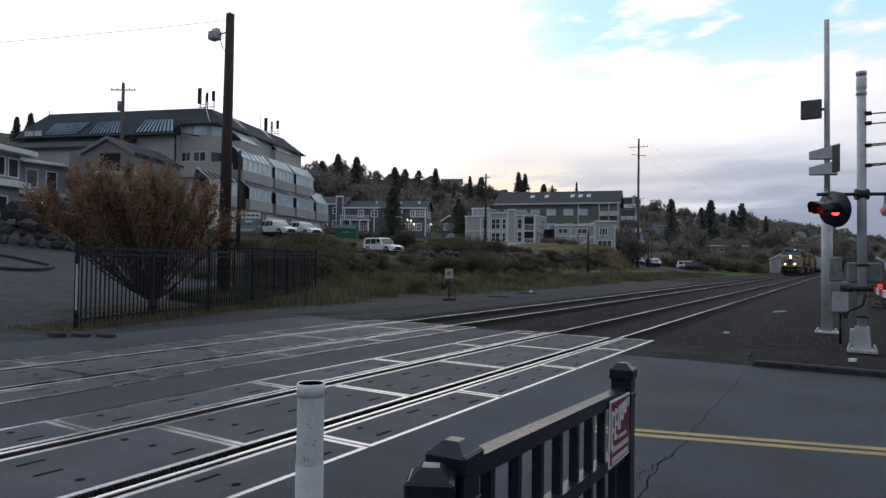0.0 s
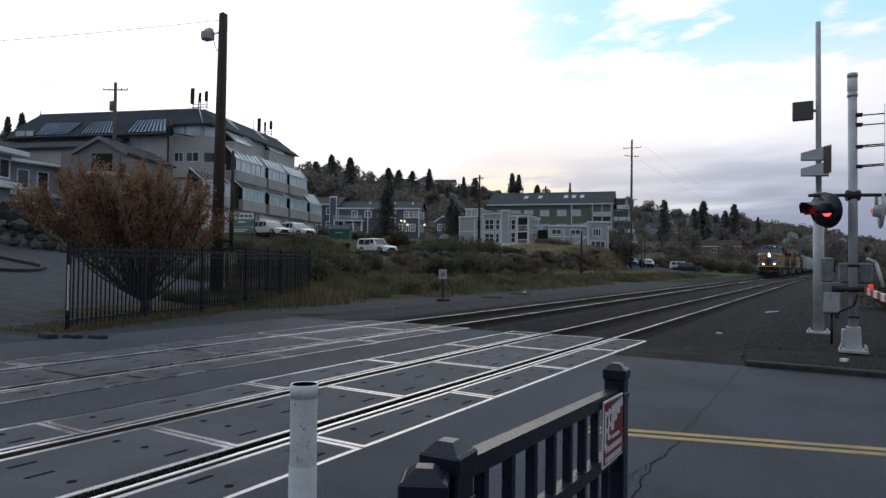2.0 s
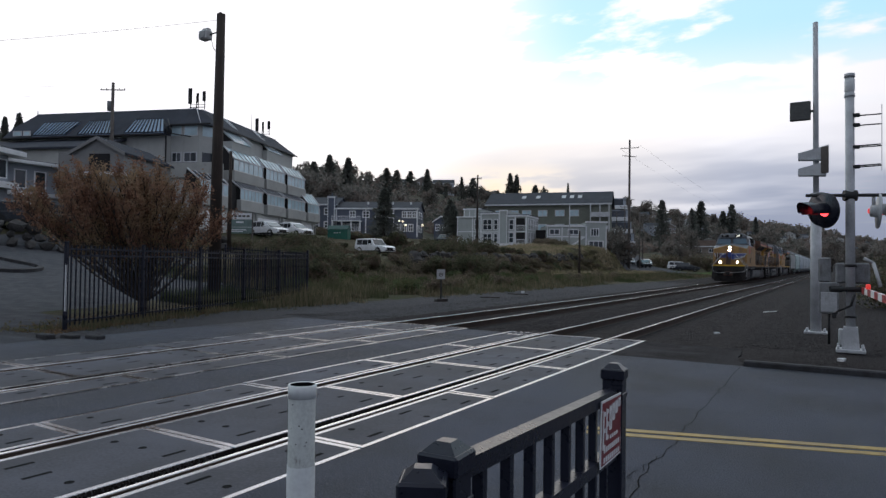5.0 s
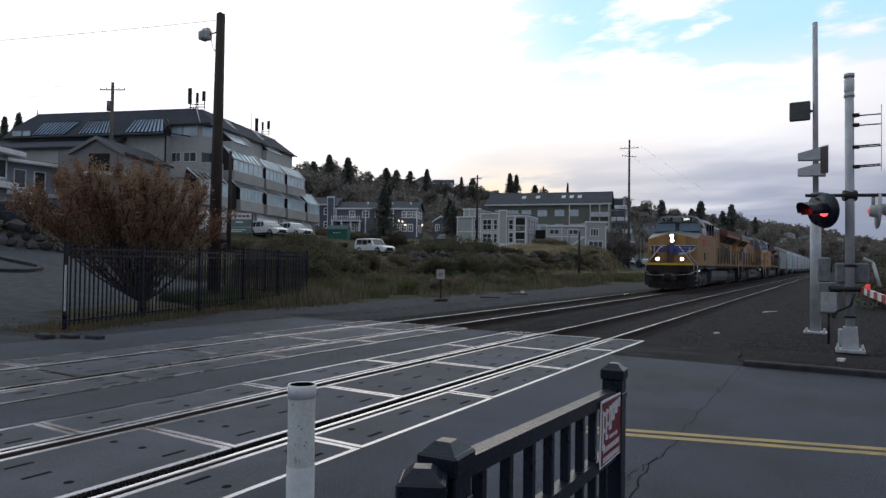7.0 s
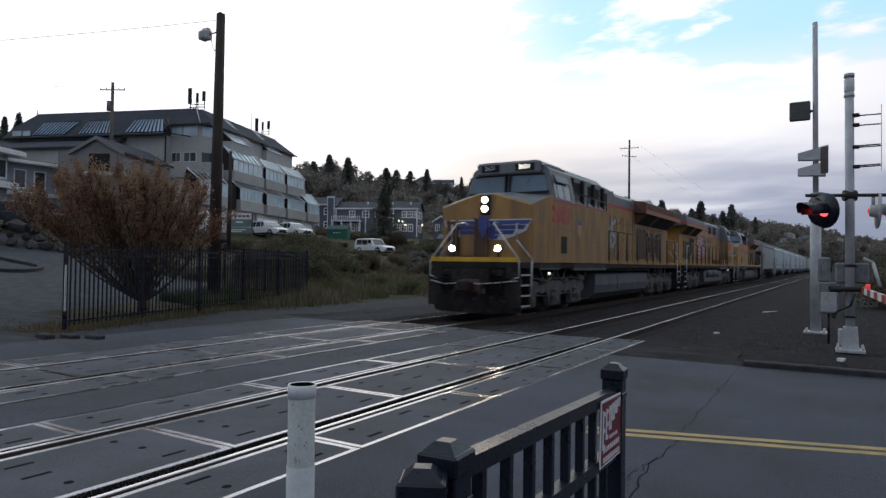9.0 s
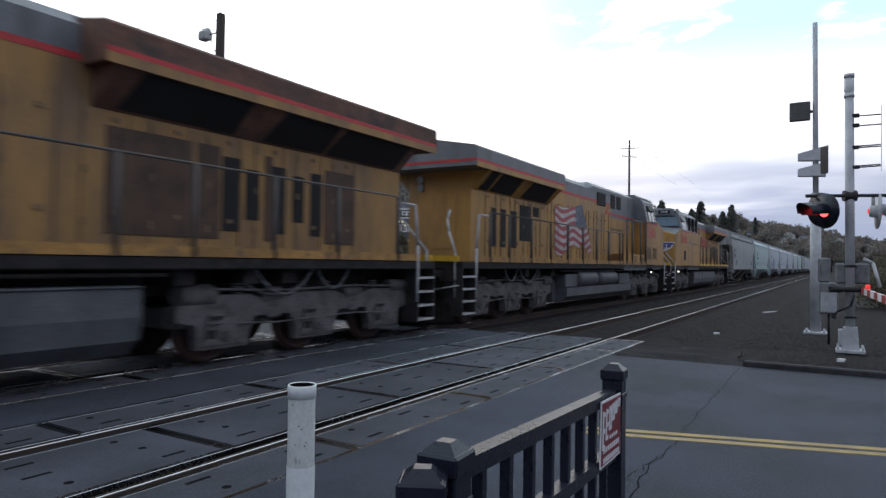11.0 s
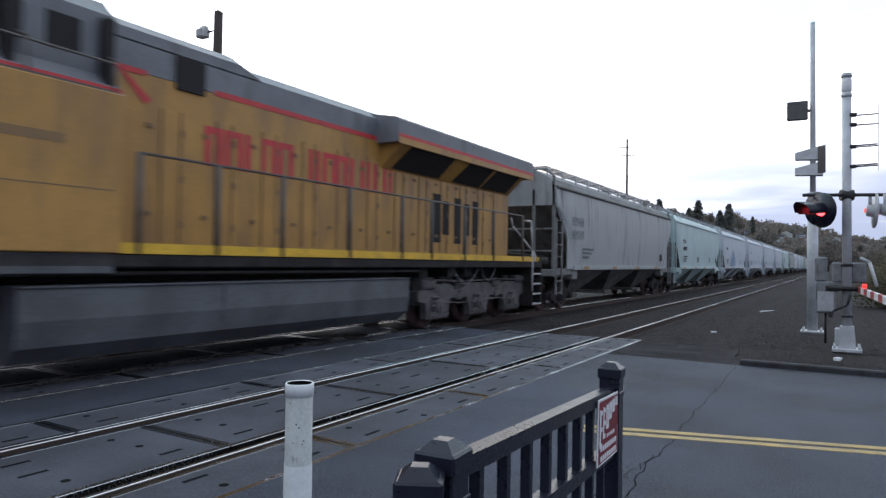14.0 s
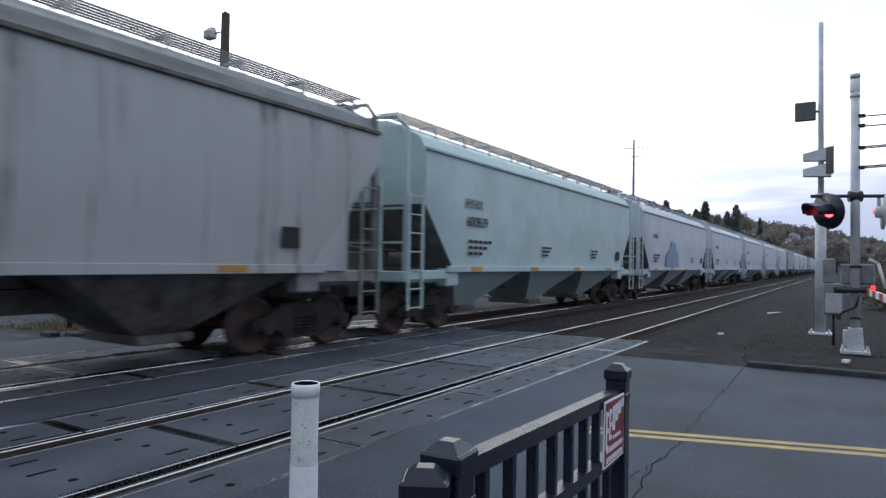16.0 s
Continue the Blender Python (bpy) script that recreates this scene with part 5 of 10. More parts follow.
    for y0, y1 in ((8.95, 11.15), (11.4, 13.4)):
        s = Shape()
        s.lathe((-1.20, y0, 1.06), (0, 1, 0), ((0, 0.0), (0.02, 0.18), (0.1, 0.265), (0.16, 0.275), (y1 - y0 - 0.16, 0.275), (y1 - y0 - 0.1, 0.265), (y1 - y0 - 0.02, 0.18), (y1 - y0, 0.0)), 22)
        put("air_reservoir", s, TANK, e, "grey cylindrical air reservoir")
    for y0, y1 in ((7.05, 8.5), (13.5, 14.6)):
        s = Shape()
        s.box(-1.36, -0.98, y0, y1, 0.80, 1.22, 0.02)
        put("equipment_box", s, TANK, e)
    s = Shape()
    for y in (5.6, 6.4, 15.4, 16.6, 17.4):
        s.box(-1.3, 1.3, y, y + 0.3, 1.18, 1.40)
    s.tube([(1.4, 6.8, 1.33), (1.4, 15.2, 1.33)], 0.03)
    s.tube([(-1.4, 6.8, 1.33), (-1.4, 15.2, 1.33)], 0.03)
    put("pipework", s, UNDER, e)
    # ends: steps, pilot, coupler, corner rails
    for end, y0 in ((-1, 0.60), (1, 21.70)):
        def yy(d):
            return y0 - end * d
        for k in (-1, 1):
            s = Shape()
            a, b = sorted((yy(0.0), yy(0.05)))
            s.box(min(k * 1.02, k * 1.5), max(k * 1.02, k * 1.5), a, b, 0.30, 1.42)
            a, b = sorted((yy(0.62), yy(0.67)))
            s.box(min(k * 1.02, k * 1.5), max(k * 1.02, k * 1.5), a, b, 0.30, 1.42)
            s.box(min(k * 1.02, k * 1.05), max(k * 1.02, k * 1.05), *sorted((yy(0.0), yy(0.67))), 0.30, 1.42)
            st = put("step_well", s, UNDER, e, "corner step well")
            s = Shape()
            a, b = sorted((yy(0.04), yy(0.63)))
            for i in range(4):
                s = Shape()
                s.box(min(k * (1.1), k * 1.50), max(k * 1.1, k * 1.50), a, b, 0.33 + i * 0.29, 0.36 + i * 0.29)
                s.box(min(k * 1.497, k * 1.51), max(k * 1.497, k * 1.51), a, b, 0.325 + i * 0.29, 0.375 + i * 0.29)
                put("step_tread", s, PALE_RAIL, st, "pale step tread")
            s = Shape()
            s.tube([(k * 1.52, yy(0.66), 0.62), (k * 1.55, yy(0.66), 1.66), (k * 1.08, yy(0.62), 2.22), (k * 1.08, yy(0.62), 2.68), (k * 1.08, yy(0.80), 2.70)] if end < 0 else
                   [(k * 1.50, yy(0.68), 0.72), (k * 1.50, yy(0.68), 1.9), (k * 1.50, yy(0.80), 2.72), (k * 1.50, yy(1.25), 2.72)], 0.03)
            put("corner_rail", s, PALE_RAIL, e, "pale bent corner handrail")
            s = Shape()
            s.tube([(k * 1.20, yy(0.0), 1.08), (k * 1.45, yy(0.02), 1.16), (k * 1.45, yy(0.02), 1.62), (k * 0.60, yy(0.10), 2.68), (k * 0.52, yy(0.40), 2.72), (k * 0.52, yy(0.70), 2.68)] if end < 0 else
                   [(k * 1.30, yy(0.02), 0.72), (k * 1.30, yy(0.02), 1.78), (k * 0.98, yy(0.25), 2.28), (k * 0.78, yy(0.5), 2.62), (k * 0.78, yy(0.62), 2.85)], 0.03)
            put("corner_rail", s, PALE_RAIL, e, "pale bent corner handrail")
        s = Shape()
        s.box(-1.02, 1.02, *sorted((yy(0.02), yy(0.10))), 0.55, 1.40)
        put("end_plate", s, GRIME, e, "dark end plate behind the coupler")
        s = Shape()
        loft(s, [[(-1.30, yy(0.05), 0.16), (1.30, yy(0.05), 0.16), (1.30, yy(0.05), 0.58), (-1.30, yy(0.05), 0.58)],
                 [(-0.90, yy(-0.16), 0.13), (0.90, yy(-0.16), 0.13), (0.95, yy(-0.06), 0.62), (-0.95, yy(-0.06), 0.62)],
                 [(-0.30, yy(-0.26), 0.13), (0.30, yy(-0.26), 0.13), (0.30, yy(-0.12), 0.66), (-0.30, yy(-0.12), 0.66)]])
        put("pilot_plow", s, GRIME, e, "dark steel snow plow")
        s = Shape()
        s.box(-0.42, 0.42, *sorted((yy(0.0), yy(-0.06))), 0.66, 1.16, 0.02)
        s.box(-0.30, 0.30, *sorted((yy(-0.02), yy(-0.16))), 0.70, 1.10, 0.03)
        put("drawbar_pocket", s, RUSTY, e, "rusty coupler pocket")
        for x0, x1 in ((-0.98, -0.56), (0.56, 0.98)):
            s = Shape()
            s.box(x0, x1, *sorted((yy(0.0), yy(-0.05))), 1.16, 1.36, 0.02)
            s.box(x0 + 0.08, x0 + 0.2, *sorted((yy(-0.04), yy(-0.10))), 1.20, 1.32, 0.02)
            put("cable_box", s, UNDER, e, "dusty cable socket box")
        s = Shape()
        s.tube([(-1.42, yy(-0.02), 1.02), (-0.9, yy(-0.10), 0.92), (-0.2, yy(-0.16), 0.98), (0.3, yy(-0.16), 0.95), (0.9, yy(-0.10), 1.0), (1.42, yy(-0.02), 1.06)], 0.02, 5)
        put("cut_lever", s, PALE_RAIL, e, "pale uncoupling lever")
        s = Shape()
        for q in (-0.95, -0.7, -0.45, 0.45, 0.7, 0.95):
            s.tube([(q, yy(0.0), 1.30), (q + 0.03, yy(-0.12), 1.0), (q - 0.04, yy(-0.14), 0.82)], 0.022, 5)
        s.tube([(-1.35, yy(-0.05), 1.12), (-0.25, yy(-0.12), 1.08), (0.25, yy(-0.12), 1.08), (1.35, yy(-0.05), 1.12)], 0.016, 5)
        put("hose_set", s, GRIME, e, "row of air hoses and uncoupling bar")
        s = Shape()
        s.box(-0.12, 0.12, *sorted((yy(-0.1), yy(-0.5))), 0.78, 1.0, 0.03)
        s.box(-0.2, 0.16, *sorted((yy(-0.42), yy(-0.63))), 0.72, 1.06, 0.05)
        s.tube([(0.4, yy(-0.2), 0.95), (0.42, yy(-0.5), 0.5), (0.3, yy(-0.58), 0.55)], 0.03)
        s.tube([(-0.4, yy(-0.2), 0.95), (-0.42, yy(-0.5), 0.5), (-0.3, yy(-0.58), 0.55)], 0.03)
        put("coupler", s, UNDER, e, "knuckle coupler and hoses")
        s = Shape()
        s.box(-1.4, 1.4, *sorted((yy(0.02), yy(-0.03))), 1.58, 1.71)
        put("end_stripe", s, STRIPE, e)
    rail_posts(e, 1, [8.65, 9.86, 11.12, 12.78, 14.42, 15.54, 17.0, 18.5, 20.3], 2.84)
    rail_posts(e, -1, [8.55, 8.97, 10.43, 11.89, 13.35, 14.81, 16.27, 17.73, 19.19, 20.3], 2.82)
    rail_posts(e, -1, [4.86, 5.71, 7.09, 7.92], 3.46)
    s = Shape()
    s.box(-1.48, -0.96, 5.0, 8.3, 1.58, 2.02, 0.01)
    put("battery_box", s, paint, e, "yellow battery box by the walkway")
    for x0, x1, y0, y1, z0, step, count in ((-1.488, -1.475, 5.1, 5.55, 1.66, 0.05, 6), (-1.488, -1.475, 6.3, 6.75, 1.66, 0.05, 6),
                                            (-1.565, -1.545, 3.0, 3.73, 1.85, 0.045, 12), (-1.565, -1.545, 4.08, 4.76, 1.85, 0.045, 12)):
        for i in range(count):
            s = Shape()
            s.box(x0, x1, y0, y1, z0 + i * step, z0 + i * step + 0.022)
            put("louvre", s, DARK_METAL, e)
    for k in (-1, 1):
        for y0, y1, z0 in ((1.95, 3.62, 1.36), (4.80, 8.34, 1.33)):
            s = Shape()
            s.box(*sorted((k * 1.36, k * 1.50)), y0, y1, z0, 1.572, 0.01)
            put("valance_box", s, TANK, e, "grey equipment valance under the cab")
        s = Shape()
        s.lathe((k * 1.33, 3.1, 1.24), (k * 0.5, 0, -1), ((-0.05, 0.0), (-0.04, 0.025), (0.02, 0.034), (0.03, 0.02), (0.034, 0.0)), 12)
        put("ground_light", s, NUMBER_LIT, e, "small lit ground light over the truck")
    trucks = [loco_truck(e, 3.85, 1), loco_truck(e, LOCO - 4.0, 1)]
    # numbers, names as plain blocks, emblem
    for k in (1, -1):
        lettering("road_number", number, 0.72, LRED, facing(k * 1.553, 3.50 if k > 0 else 3.96, 3.05, (0, k, 0), (0, 0, 1)), e, "red road number", bold=0.014, space=1.14)
        s = Shape()
        x = 1.552 if k > 0 else 0.954
        y = 5.2 if k > 0 else 5.88
        up = 0.0 if k > 0 else 0.32
        yz = [(y - 0.17, 3.0 + up), (y + 0.17, 3.0 + up), (y + 0.17, 2.85 + up), (y - 0.17, 2.85 + up)]
        s.prism(yz, "x", *sorted((k * x, k * (x + 0.004))))
        put("shield_top", s, WING_BLUE, e)
        s = Shape()
        s.prism([(y - 0.17, 2.84 + up), (y + 0.17, 2.84 + up), (y + 0.15, 2.6 + up), (y, 2.42 + up), (y - 0.15, 2.6 + up)], "x", *sorted((k * x, k * (x + 0.004))))
        put("shield", s, mat("faded_shield", (0.42, 0.25, 0.15), 0.5, var=0.1), e)
    if slogan:
        s = Shape()
        for i in range(15):
            if i == 8:
                continue
            y = 5.85 + i * 0.125
            s.box(1.552, 1.555, y, y + 0.09, 2.80, 2.91)
        put("slogan_bars", s, BROWN_INK, e, "row of faded brown bars")
    if flag:
        for i in range(15):
            if i == 8:
                continue
            s = Shape()
            s.box(-0.960, -0.955, 6.65 + i * 0.125, 6.74 + i * 0.125, 2.97, 3.08)
            put("slogan_bar", s, BROWN_INK, e)
    if front_lit:
        pale = mat("sprayed_pale", (0.42, 0.40, 0.38), 0.6, var=0.35, scale=3)
        green = mat("sprayed_green", (0.16, 0.21, 0.17), 0.6, var=0.4, scale=3)
        rnd = random.Random(6)
        for n, (y, w) in enumerate(((8.55, 0.75), (9.35, 0.6), (9.95, 0.8), (10.8, 0.5))):
            for m2, wide_, x in ((green, 0.16, 0.9575), (pale, 0.085, 0.9620)):
                s = Shape()
                z0, z1 = 2.15 + 0.1 * (n % 2), 3.75 - 0.12 * n
                pts = [(y, z1), (y + w * 0.25, z0), (y + w * 0.5, z1 - 0.5), (y + w * 0.75, z0 + 0.1), (y + w, z1 - 0.1)] if n % 2 == 0 else \
                      [(y + w, z1), (y, z1 - 0.15), (y + 0.05, (z0 + z1) / 2), (y + w * 0.8, (z0 + z1) / 2 - 0.1), (y + w * 0.9, z0 + 0.3), (y, z0)]
                for (ya, za), (yb, zb) in zip(pts[:-1], pts[1:]):
                    d = Vector((0, yb - ya, zb - za))
                    s.obox((x, (ya + yb) / 2 + rnd.uniform(-0.02, 0.02), (za + zb) / 2), d, (d.length / 2 + wide_ * 0.4, wide_, 0.0015), (1, 0, 0))
                put("sprayed_patch", s, m2, e, "pale sprayed letter shape on the hood" if m2 is pale else "dull green sprayed shadow")
        for y0, y1, z0, z1 in ((14.6, 15.9, 1.85, 3.25), (16.0, 16.4, 1.85, 3.25), (17.3, 17.46, 1.85, 3.25), (18.75, 19.6, 1.85, 3.2)):
            s = Shape()
            s.box(0.94, 0.964, y0, y1, z0, z1, 0.006)
            put("louvred_door", s, DOOR_GRIME, e, "dark maroon louvred door")
    elif not flag:
        # the owner's name along the hood stays a row of plain upright blocks
        for i, w in enumerate((0.34, 0.36, 0.1, 0.34, 0.36, 0, 0.30, 0.36, 0.34, 0.1, 0.30, 0.1, 0.32)):
            y = 10.05 + i * 0.37
            if w == 0:
                continue
            s = Shape()
            for q in ((y, y + 0.11), (y + w - 0.11, y + w)) if w > 0.2 else ((y + 0.03, y + 0.15),):
                s.box(0.957, 0.961, q[0], q[1], 2.91, 3.50)
            if w > 0.33:
                s.box(0.957, 0.9605, y, y + w, 3.40, 3.50)
            put("name_block", s, LRED, e, "tall red block along the hood")
    else:
        flag_part(e)
    return e, trucks


def flag_part(e):
    """A waving striped flag painted on the walkway side of the hood."""
    m, nt, b, vec = shader("painted_flag")
    sp = nt.nodes.new("ShaderNodeSeparateXYZ")
    nt.links.new(vec, sp.inputs[0])
    along, up = sp.outputs[1], sp.outputs[2]
    wave = nmath(nt, "MULTIPLY", nmath(nt, "SINE", nmath(nt, "MULTIPLY", along, 3.3)), 0.10)
    lean = nmath(nt, "MULTIPLY", nmath(nt, "SUBTRACT", along, 12.5), 0.04)
    level = nmath(nt, "ADD", nmath(nt, "ADD", up, wave), nmath(nt, "ADD", lean, nmath(nt, "MULTIPLY", nnoise(nt, vec, 1.3, 2), 0.16)))
    stripe = nramp(nt, nmath(nt, "SINE", nmath(nt, "MULTIPLY", level, 22.5)), -0.15, 0.15)
    fold = nramp(nt, nnoise(nt, vec, 1.6, 3), 0.35, 0.65)
    field = nmix(nt, stripe, (0.42, 0.05, 0.06), (0.58, 0.52, 0.50))
    blue = nmix(nt, nramp(nt, nnoise(nt, vec, 14, 1), 0.56, 0.62), (0.035, 0.05, 0.10), (0.30, 0.32, 0.36))
    canton = nmath(nt, "MULTIPLY", nmath(nt, "LESS_THAN", along, 12.65), nmath(nt, "GREATER_THAN", level, 2.98))
    col = nmix(nt, canton, field, blue)
    col = nmix(nt, nmath(nt, "MULTIPLY", fold, 0.35), col, (0.07, 0.05, 0.07))
    nt.links.new(col, b.inputs["Base Color"])
    b.inputs["Roughness"].default_value = 0.5
    s = Shape()
    n = 30
    for i in range(n):
        q = []
        for j in (i, i + 1):
            u = j / n
            y = 10.88 + 3.72 * u
            z1 = 3.70 + 0.10 * math.sin(u * 5.5 + 0.6) - 0.16 * u - 0.5 * max(0, 0.12 - u) / 0.12
            z1 = min(z1, 2.15 + 1.45 * (y - 10.88))
            z0 = 1.95 + 0.28 * math.sin(u * 9 + 3.3) * (0.4 + u * 0.4) + (0.35 if 0.12 < u < 0.35 else 0.1)
            q.append((y, z0, z1))
        (ya, a0, a1), (yb, b0, b1) = q
        s.solid([(-0.968, ya, a0), (-0.968, yb, b0), (-0.968, yb, b1), (-0.968, ya, a1), (-0.955, ya, a0), (-0.955, yb, b0), (-0.955, yb, b1), (-0.955, ya, a1)],
                [(0, 1, 2, 3), (3, 2, 6, 7), (0, 1, 5, 4)])
    put("painted_flag", s, m, e, "waving red, white and blue striped flag")


# ---------------------------------------------------------------- covered hoppers
def hopper_paint(name, base, dirt, at):
    return mat(name, base, 0.55, var=0.10, scale=0.9, fine=25, bump=0.12, depth=0.003, dirt=dirt, dirt_at=at, stretch=(1, 1.5, 0.10))




def streaked_paint(name, base, grey, soot):
    """Faded paint with wide smudges and narrow dark drips that come and go along the side."""
    m, nt, bs, vec = shader(name)
    drips = nramp(nt, nnoise(nt, vec, 1.0, 5, 0.6, (1, 3.2, 0.16)), 0.50, 0.66)
    lines = nramp(nt, nnoise(nt, vec, 1.0, 3, 0.5, (1, 8.0, 0.22)), 0.60, 0.68)
    smudge = nramp(nt, nnoise(nt, vec, 0.55, 4, 0.6, (1, 1, 1.3)), 0.44, 0.62)
    col = nmix(nt, nnoise(nt, vec, 0.8, 5), base, grey)
    col = nmix(nt, nmath(nt, "MULTIPLY", drips, nmath(nt, "ADD", 0.18, nmath(nt, "MULTIPLY", smudge, 0.72))), col, soot)
    col = nmix(nt, nmath(nt, "MULTIPLY", lines, nmath(nt, "ADD", 0.1, nmath(nt, "MULTIPLY", smudge, 0.5))), col, soot)
    nt.links.new(col, bs.inputs["Base Color"])
    bs.inputs["Roughness"].default_value = 0.55
    n = nt.nodes.new("ShaderNodeBump")
    n.inputs["Strength"].default_value, n.inputs["Distance"].default_value = 0.12, 0.003
    nt.links.new(nnoise(nt, vec, 25, 3), n.inputs["Height"])
    nt.links.new(n.outputs[0], bs.inputs["Normal"])
    return m


HOP_GREY = streaked_paint("dirty_grey_hopper", (0.375, 0.40, 0.40), (0.285, 0.30, 0.30), (0.085, 0.088, 0.09))
HOP_MINT = hopper_paint("pale_green_hopper", (0.41, 0.52, 0.52), (0.33, 0.37, 0.36), (0.55, 0.85))
HOP_BLUE = hopper_paint("pale_blue_hopper", (0.46, 0.51, 0.56), (0.30, 0.33, 0.36), (0.52, 0.85))
HOP_END = mat("rust_grimed_grey", (0.19, 0.195, 0.195), 0.65, var=0.2, scale=2, fine=25, dirt=(0.10, 0.07, 0.055), dirt_at=(0.48, 0.72), stretch=(1, 1, 0.4))
HOP_ROOF = mat("sooty_hopper_roof", (0.17, 0.175, 0.178), 0.7, var=0.2, scale=1.2, fine=25, dirt=(0.09, 0.088, 0.085), dirt_at=(0.45, 0.7), stretch=(1, 0.3, 1))
HOP_UNDER = mat("hopper_grime_and_shade", (0.12, 0.115, 0.105), 0.8, var=0.3, scale=1.5, fine=20, dirt=(0.045, 0.035, 0.03), dirt_at=(0.45, 0.7))
DARK_GRATE = mat("dark_grating", (0.07, 0.066, 0.064), 0.7, 0.2, var=0.2, scale=6)
GRATE = mat("galvanised_grating", (0.19, 0.18, 0.175), 0.6, 0.3, var=0.2, scale=6)
AMBER = mat("amber_reflector", (0.5, 0.24, 0.05), 0.4, var=0.3, scale=6)


def hopper(m, paint, label, number, rounded, graffiti):
    e = thing("hopper_car", label, "hopper car", m, group="hopper cars of the train")
    L = HOPPER

    def ring(y, zb):
        side = 1.56 if rounded else 1.53
        wb = 1.50
        return [(-wb, y, zb), (wb, y, zb), (side, y, min(3.385, max(zb + 0.1, 2.3))), (side, y, 3.4), (1.50, y, 3.92), (1.34, y, 4.20), (0.8, y, 4.46), (0, y, 4.56),
                (-0.8, y, 4.46), (-1.34, y, 4.20), (-1.50, y, 3.92), (-side, y, 3.4), (-side, y, min(3.385, max(zb + 0.1, 2.3)))]
    zt = 3.36 if rounded else 2.76
    y0 = 0.50 if rounded else 1.10
    a, b = L - y0, L - 2.3
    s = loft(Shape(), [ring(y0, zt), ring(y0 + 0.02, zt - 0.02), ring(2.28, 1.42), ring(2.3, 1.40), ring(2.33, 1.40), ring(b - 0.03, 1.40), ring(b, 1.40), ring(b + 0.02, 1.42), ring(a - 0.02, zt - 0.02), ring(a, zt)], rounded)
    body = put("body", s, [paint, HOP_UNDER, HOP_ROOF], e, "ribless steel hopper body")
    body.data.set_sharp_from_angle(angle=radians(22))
    # downward faces: grime and the shade under the slopes, both in the colour
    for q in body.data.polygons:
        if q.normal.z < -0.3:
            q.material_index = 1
        elif rounded and q.center.z > 3.95:
            q.material_index = 2
    for k in (-1, 1):
        s = Shape()
        s.box(min(k * 1.50, k * 1.575), max(k * 1.50, k * 1.575), 2.0, L - 2.0, 1.32, 1.46, 0.008)
        put("side_sill", s, paint, e, "pale side sill")
        s = Shape()
        s.box(min(k * 1.48, k * 1.56), max(k * 1.48, k * 1.56), y0, L - y0, 3.90, 3.97, 0.01)
        # on the rounded car the chord's dark colour stands for the ledge's shadow
        put("top_chord", s, paint if not rounded else HOP_UNDER, e)
        s = Shape()
        for i in range(4):
            y = 3.0 + i * 3.4
            s.box(min(k * 1.574, k * 1.579), max(k * 1.574, k * 1.579), y, y + 0.55, 1.34, 1.44)
        put("reflector", s, RUST_STRIPE if rounded else AMBER, e, "amber reflector strips")
    # roof: hatch trough, grating walks on brackets
    s = Shape()
    s.box(-0.32, 0.32, 1.3, L - 1.3, 4.54, 4.68, 0.03)
    put("hatch_cover", s, paint, e, "long roof hatch cover")
    for k in (-1, 1):
        s = Shape()
        x0, x1 = sorted((k * 0.62, k * 1.12))
        s.box(x0, x0 + 0.018, 0.55, L - 0.55, 4.60, 4.625)
        rw = put("roof_walk", s, GRATE if rounded else DARK_GRATE, e, "grating roof walk")
        s = Shape()
        s.box(0, 0.018, 0.55, L - 0.55, 4.60, 4.625)
        bar = s.mesh("walk_bar", [GRATE if rounded else DARK_GRATE])
        for q in range(1, 6):
            o = new("walk_bar", bar)
            o.parent, o.matrix_basis = rw, Matrix.Translation((x0 + (x1 - x0 - 0.02) * q / 5, 0, 0))
        s = Shape()
        s.prism([(k * 0.62, 4.598), (k * 1.10, 4.598), (k * 1.10, 4.20), (k * 1.05, 4.20), (k * 1.05, 4.555), (k * 0.62, 4.555)], "y", 0, 0.05)
        bracket = s.mesh("walk_bracket", [GALV])
        for i in range(13):
            o = new("walk_bracket", bracket)
            o.parent, o.matrix_basis = rw, Matrix.Translation((0, 0.8 + i * (L - 1.6) / 12, 0))
    # bottom chutes
    for i in range(3):
        yc = 4.35 + i * 4.35
        s = Shape()
        s.hexa([(-0.55, yc - 0.35, 0.42), (0.55, yc - 0.35, 0.42), (0.55, yc + 0.35, 0.42), (-0.55, yc + 0.35, 0.42)],
               [(-1.46, yc - 2.0, 1.40), (1.46, yc - 2.0, 1.40), (1.46, yc + 2.0, 1.40), (-1.46, yc + 2.0, 1.40)])
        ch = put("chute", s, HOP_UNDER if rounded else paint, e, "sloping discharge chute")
        s = Shape()
        s.box(-0.7, 0.7, yc - 0.45, yc + 0.45, 0.30, 0.44, 0.02)
        put("gate", s, HOP_UNDER, ch)
    s = Shape()
    s.box(-0.18, 0.18, 0.3, L - 0.3, 0.78, 1.10)
    put("centre_sill", s, HOP_UNDER, e)
    # ends
    for end, ya in ((1, 0.0), (-1, L)):
        def yy(d):
            return ya + end * d
        s = Shape()
        s.box(-1.5, 1.5, *sorted((yy(0.42), yy(0.62))), 1.12, 1.34, 0.02)
        for k in (-1, 1):
            s.box(min(k * 1.38, k * 1.5), max(k * 1.38, k * 1.5), *sorted((yy(0.5), yy(2.4))), 1.16, 1.36, 0.02)
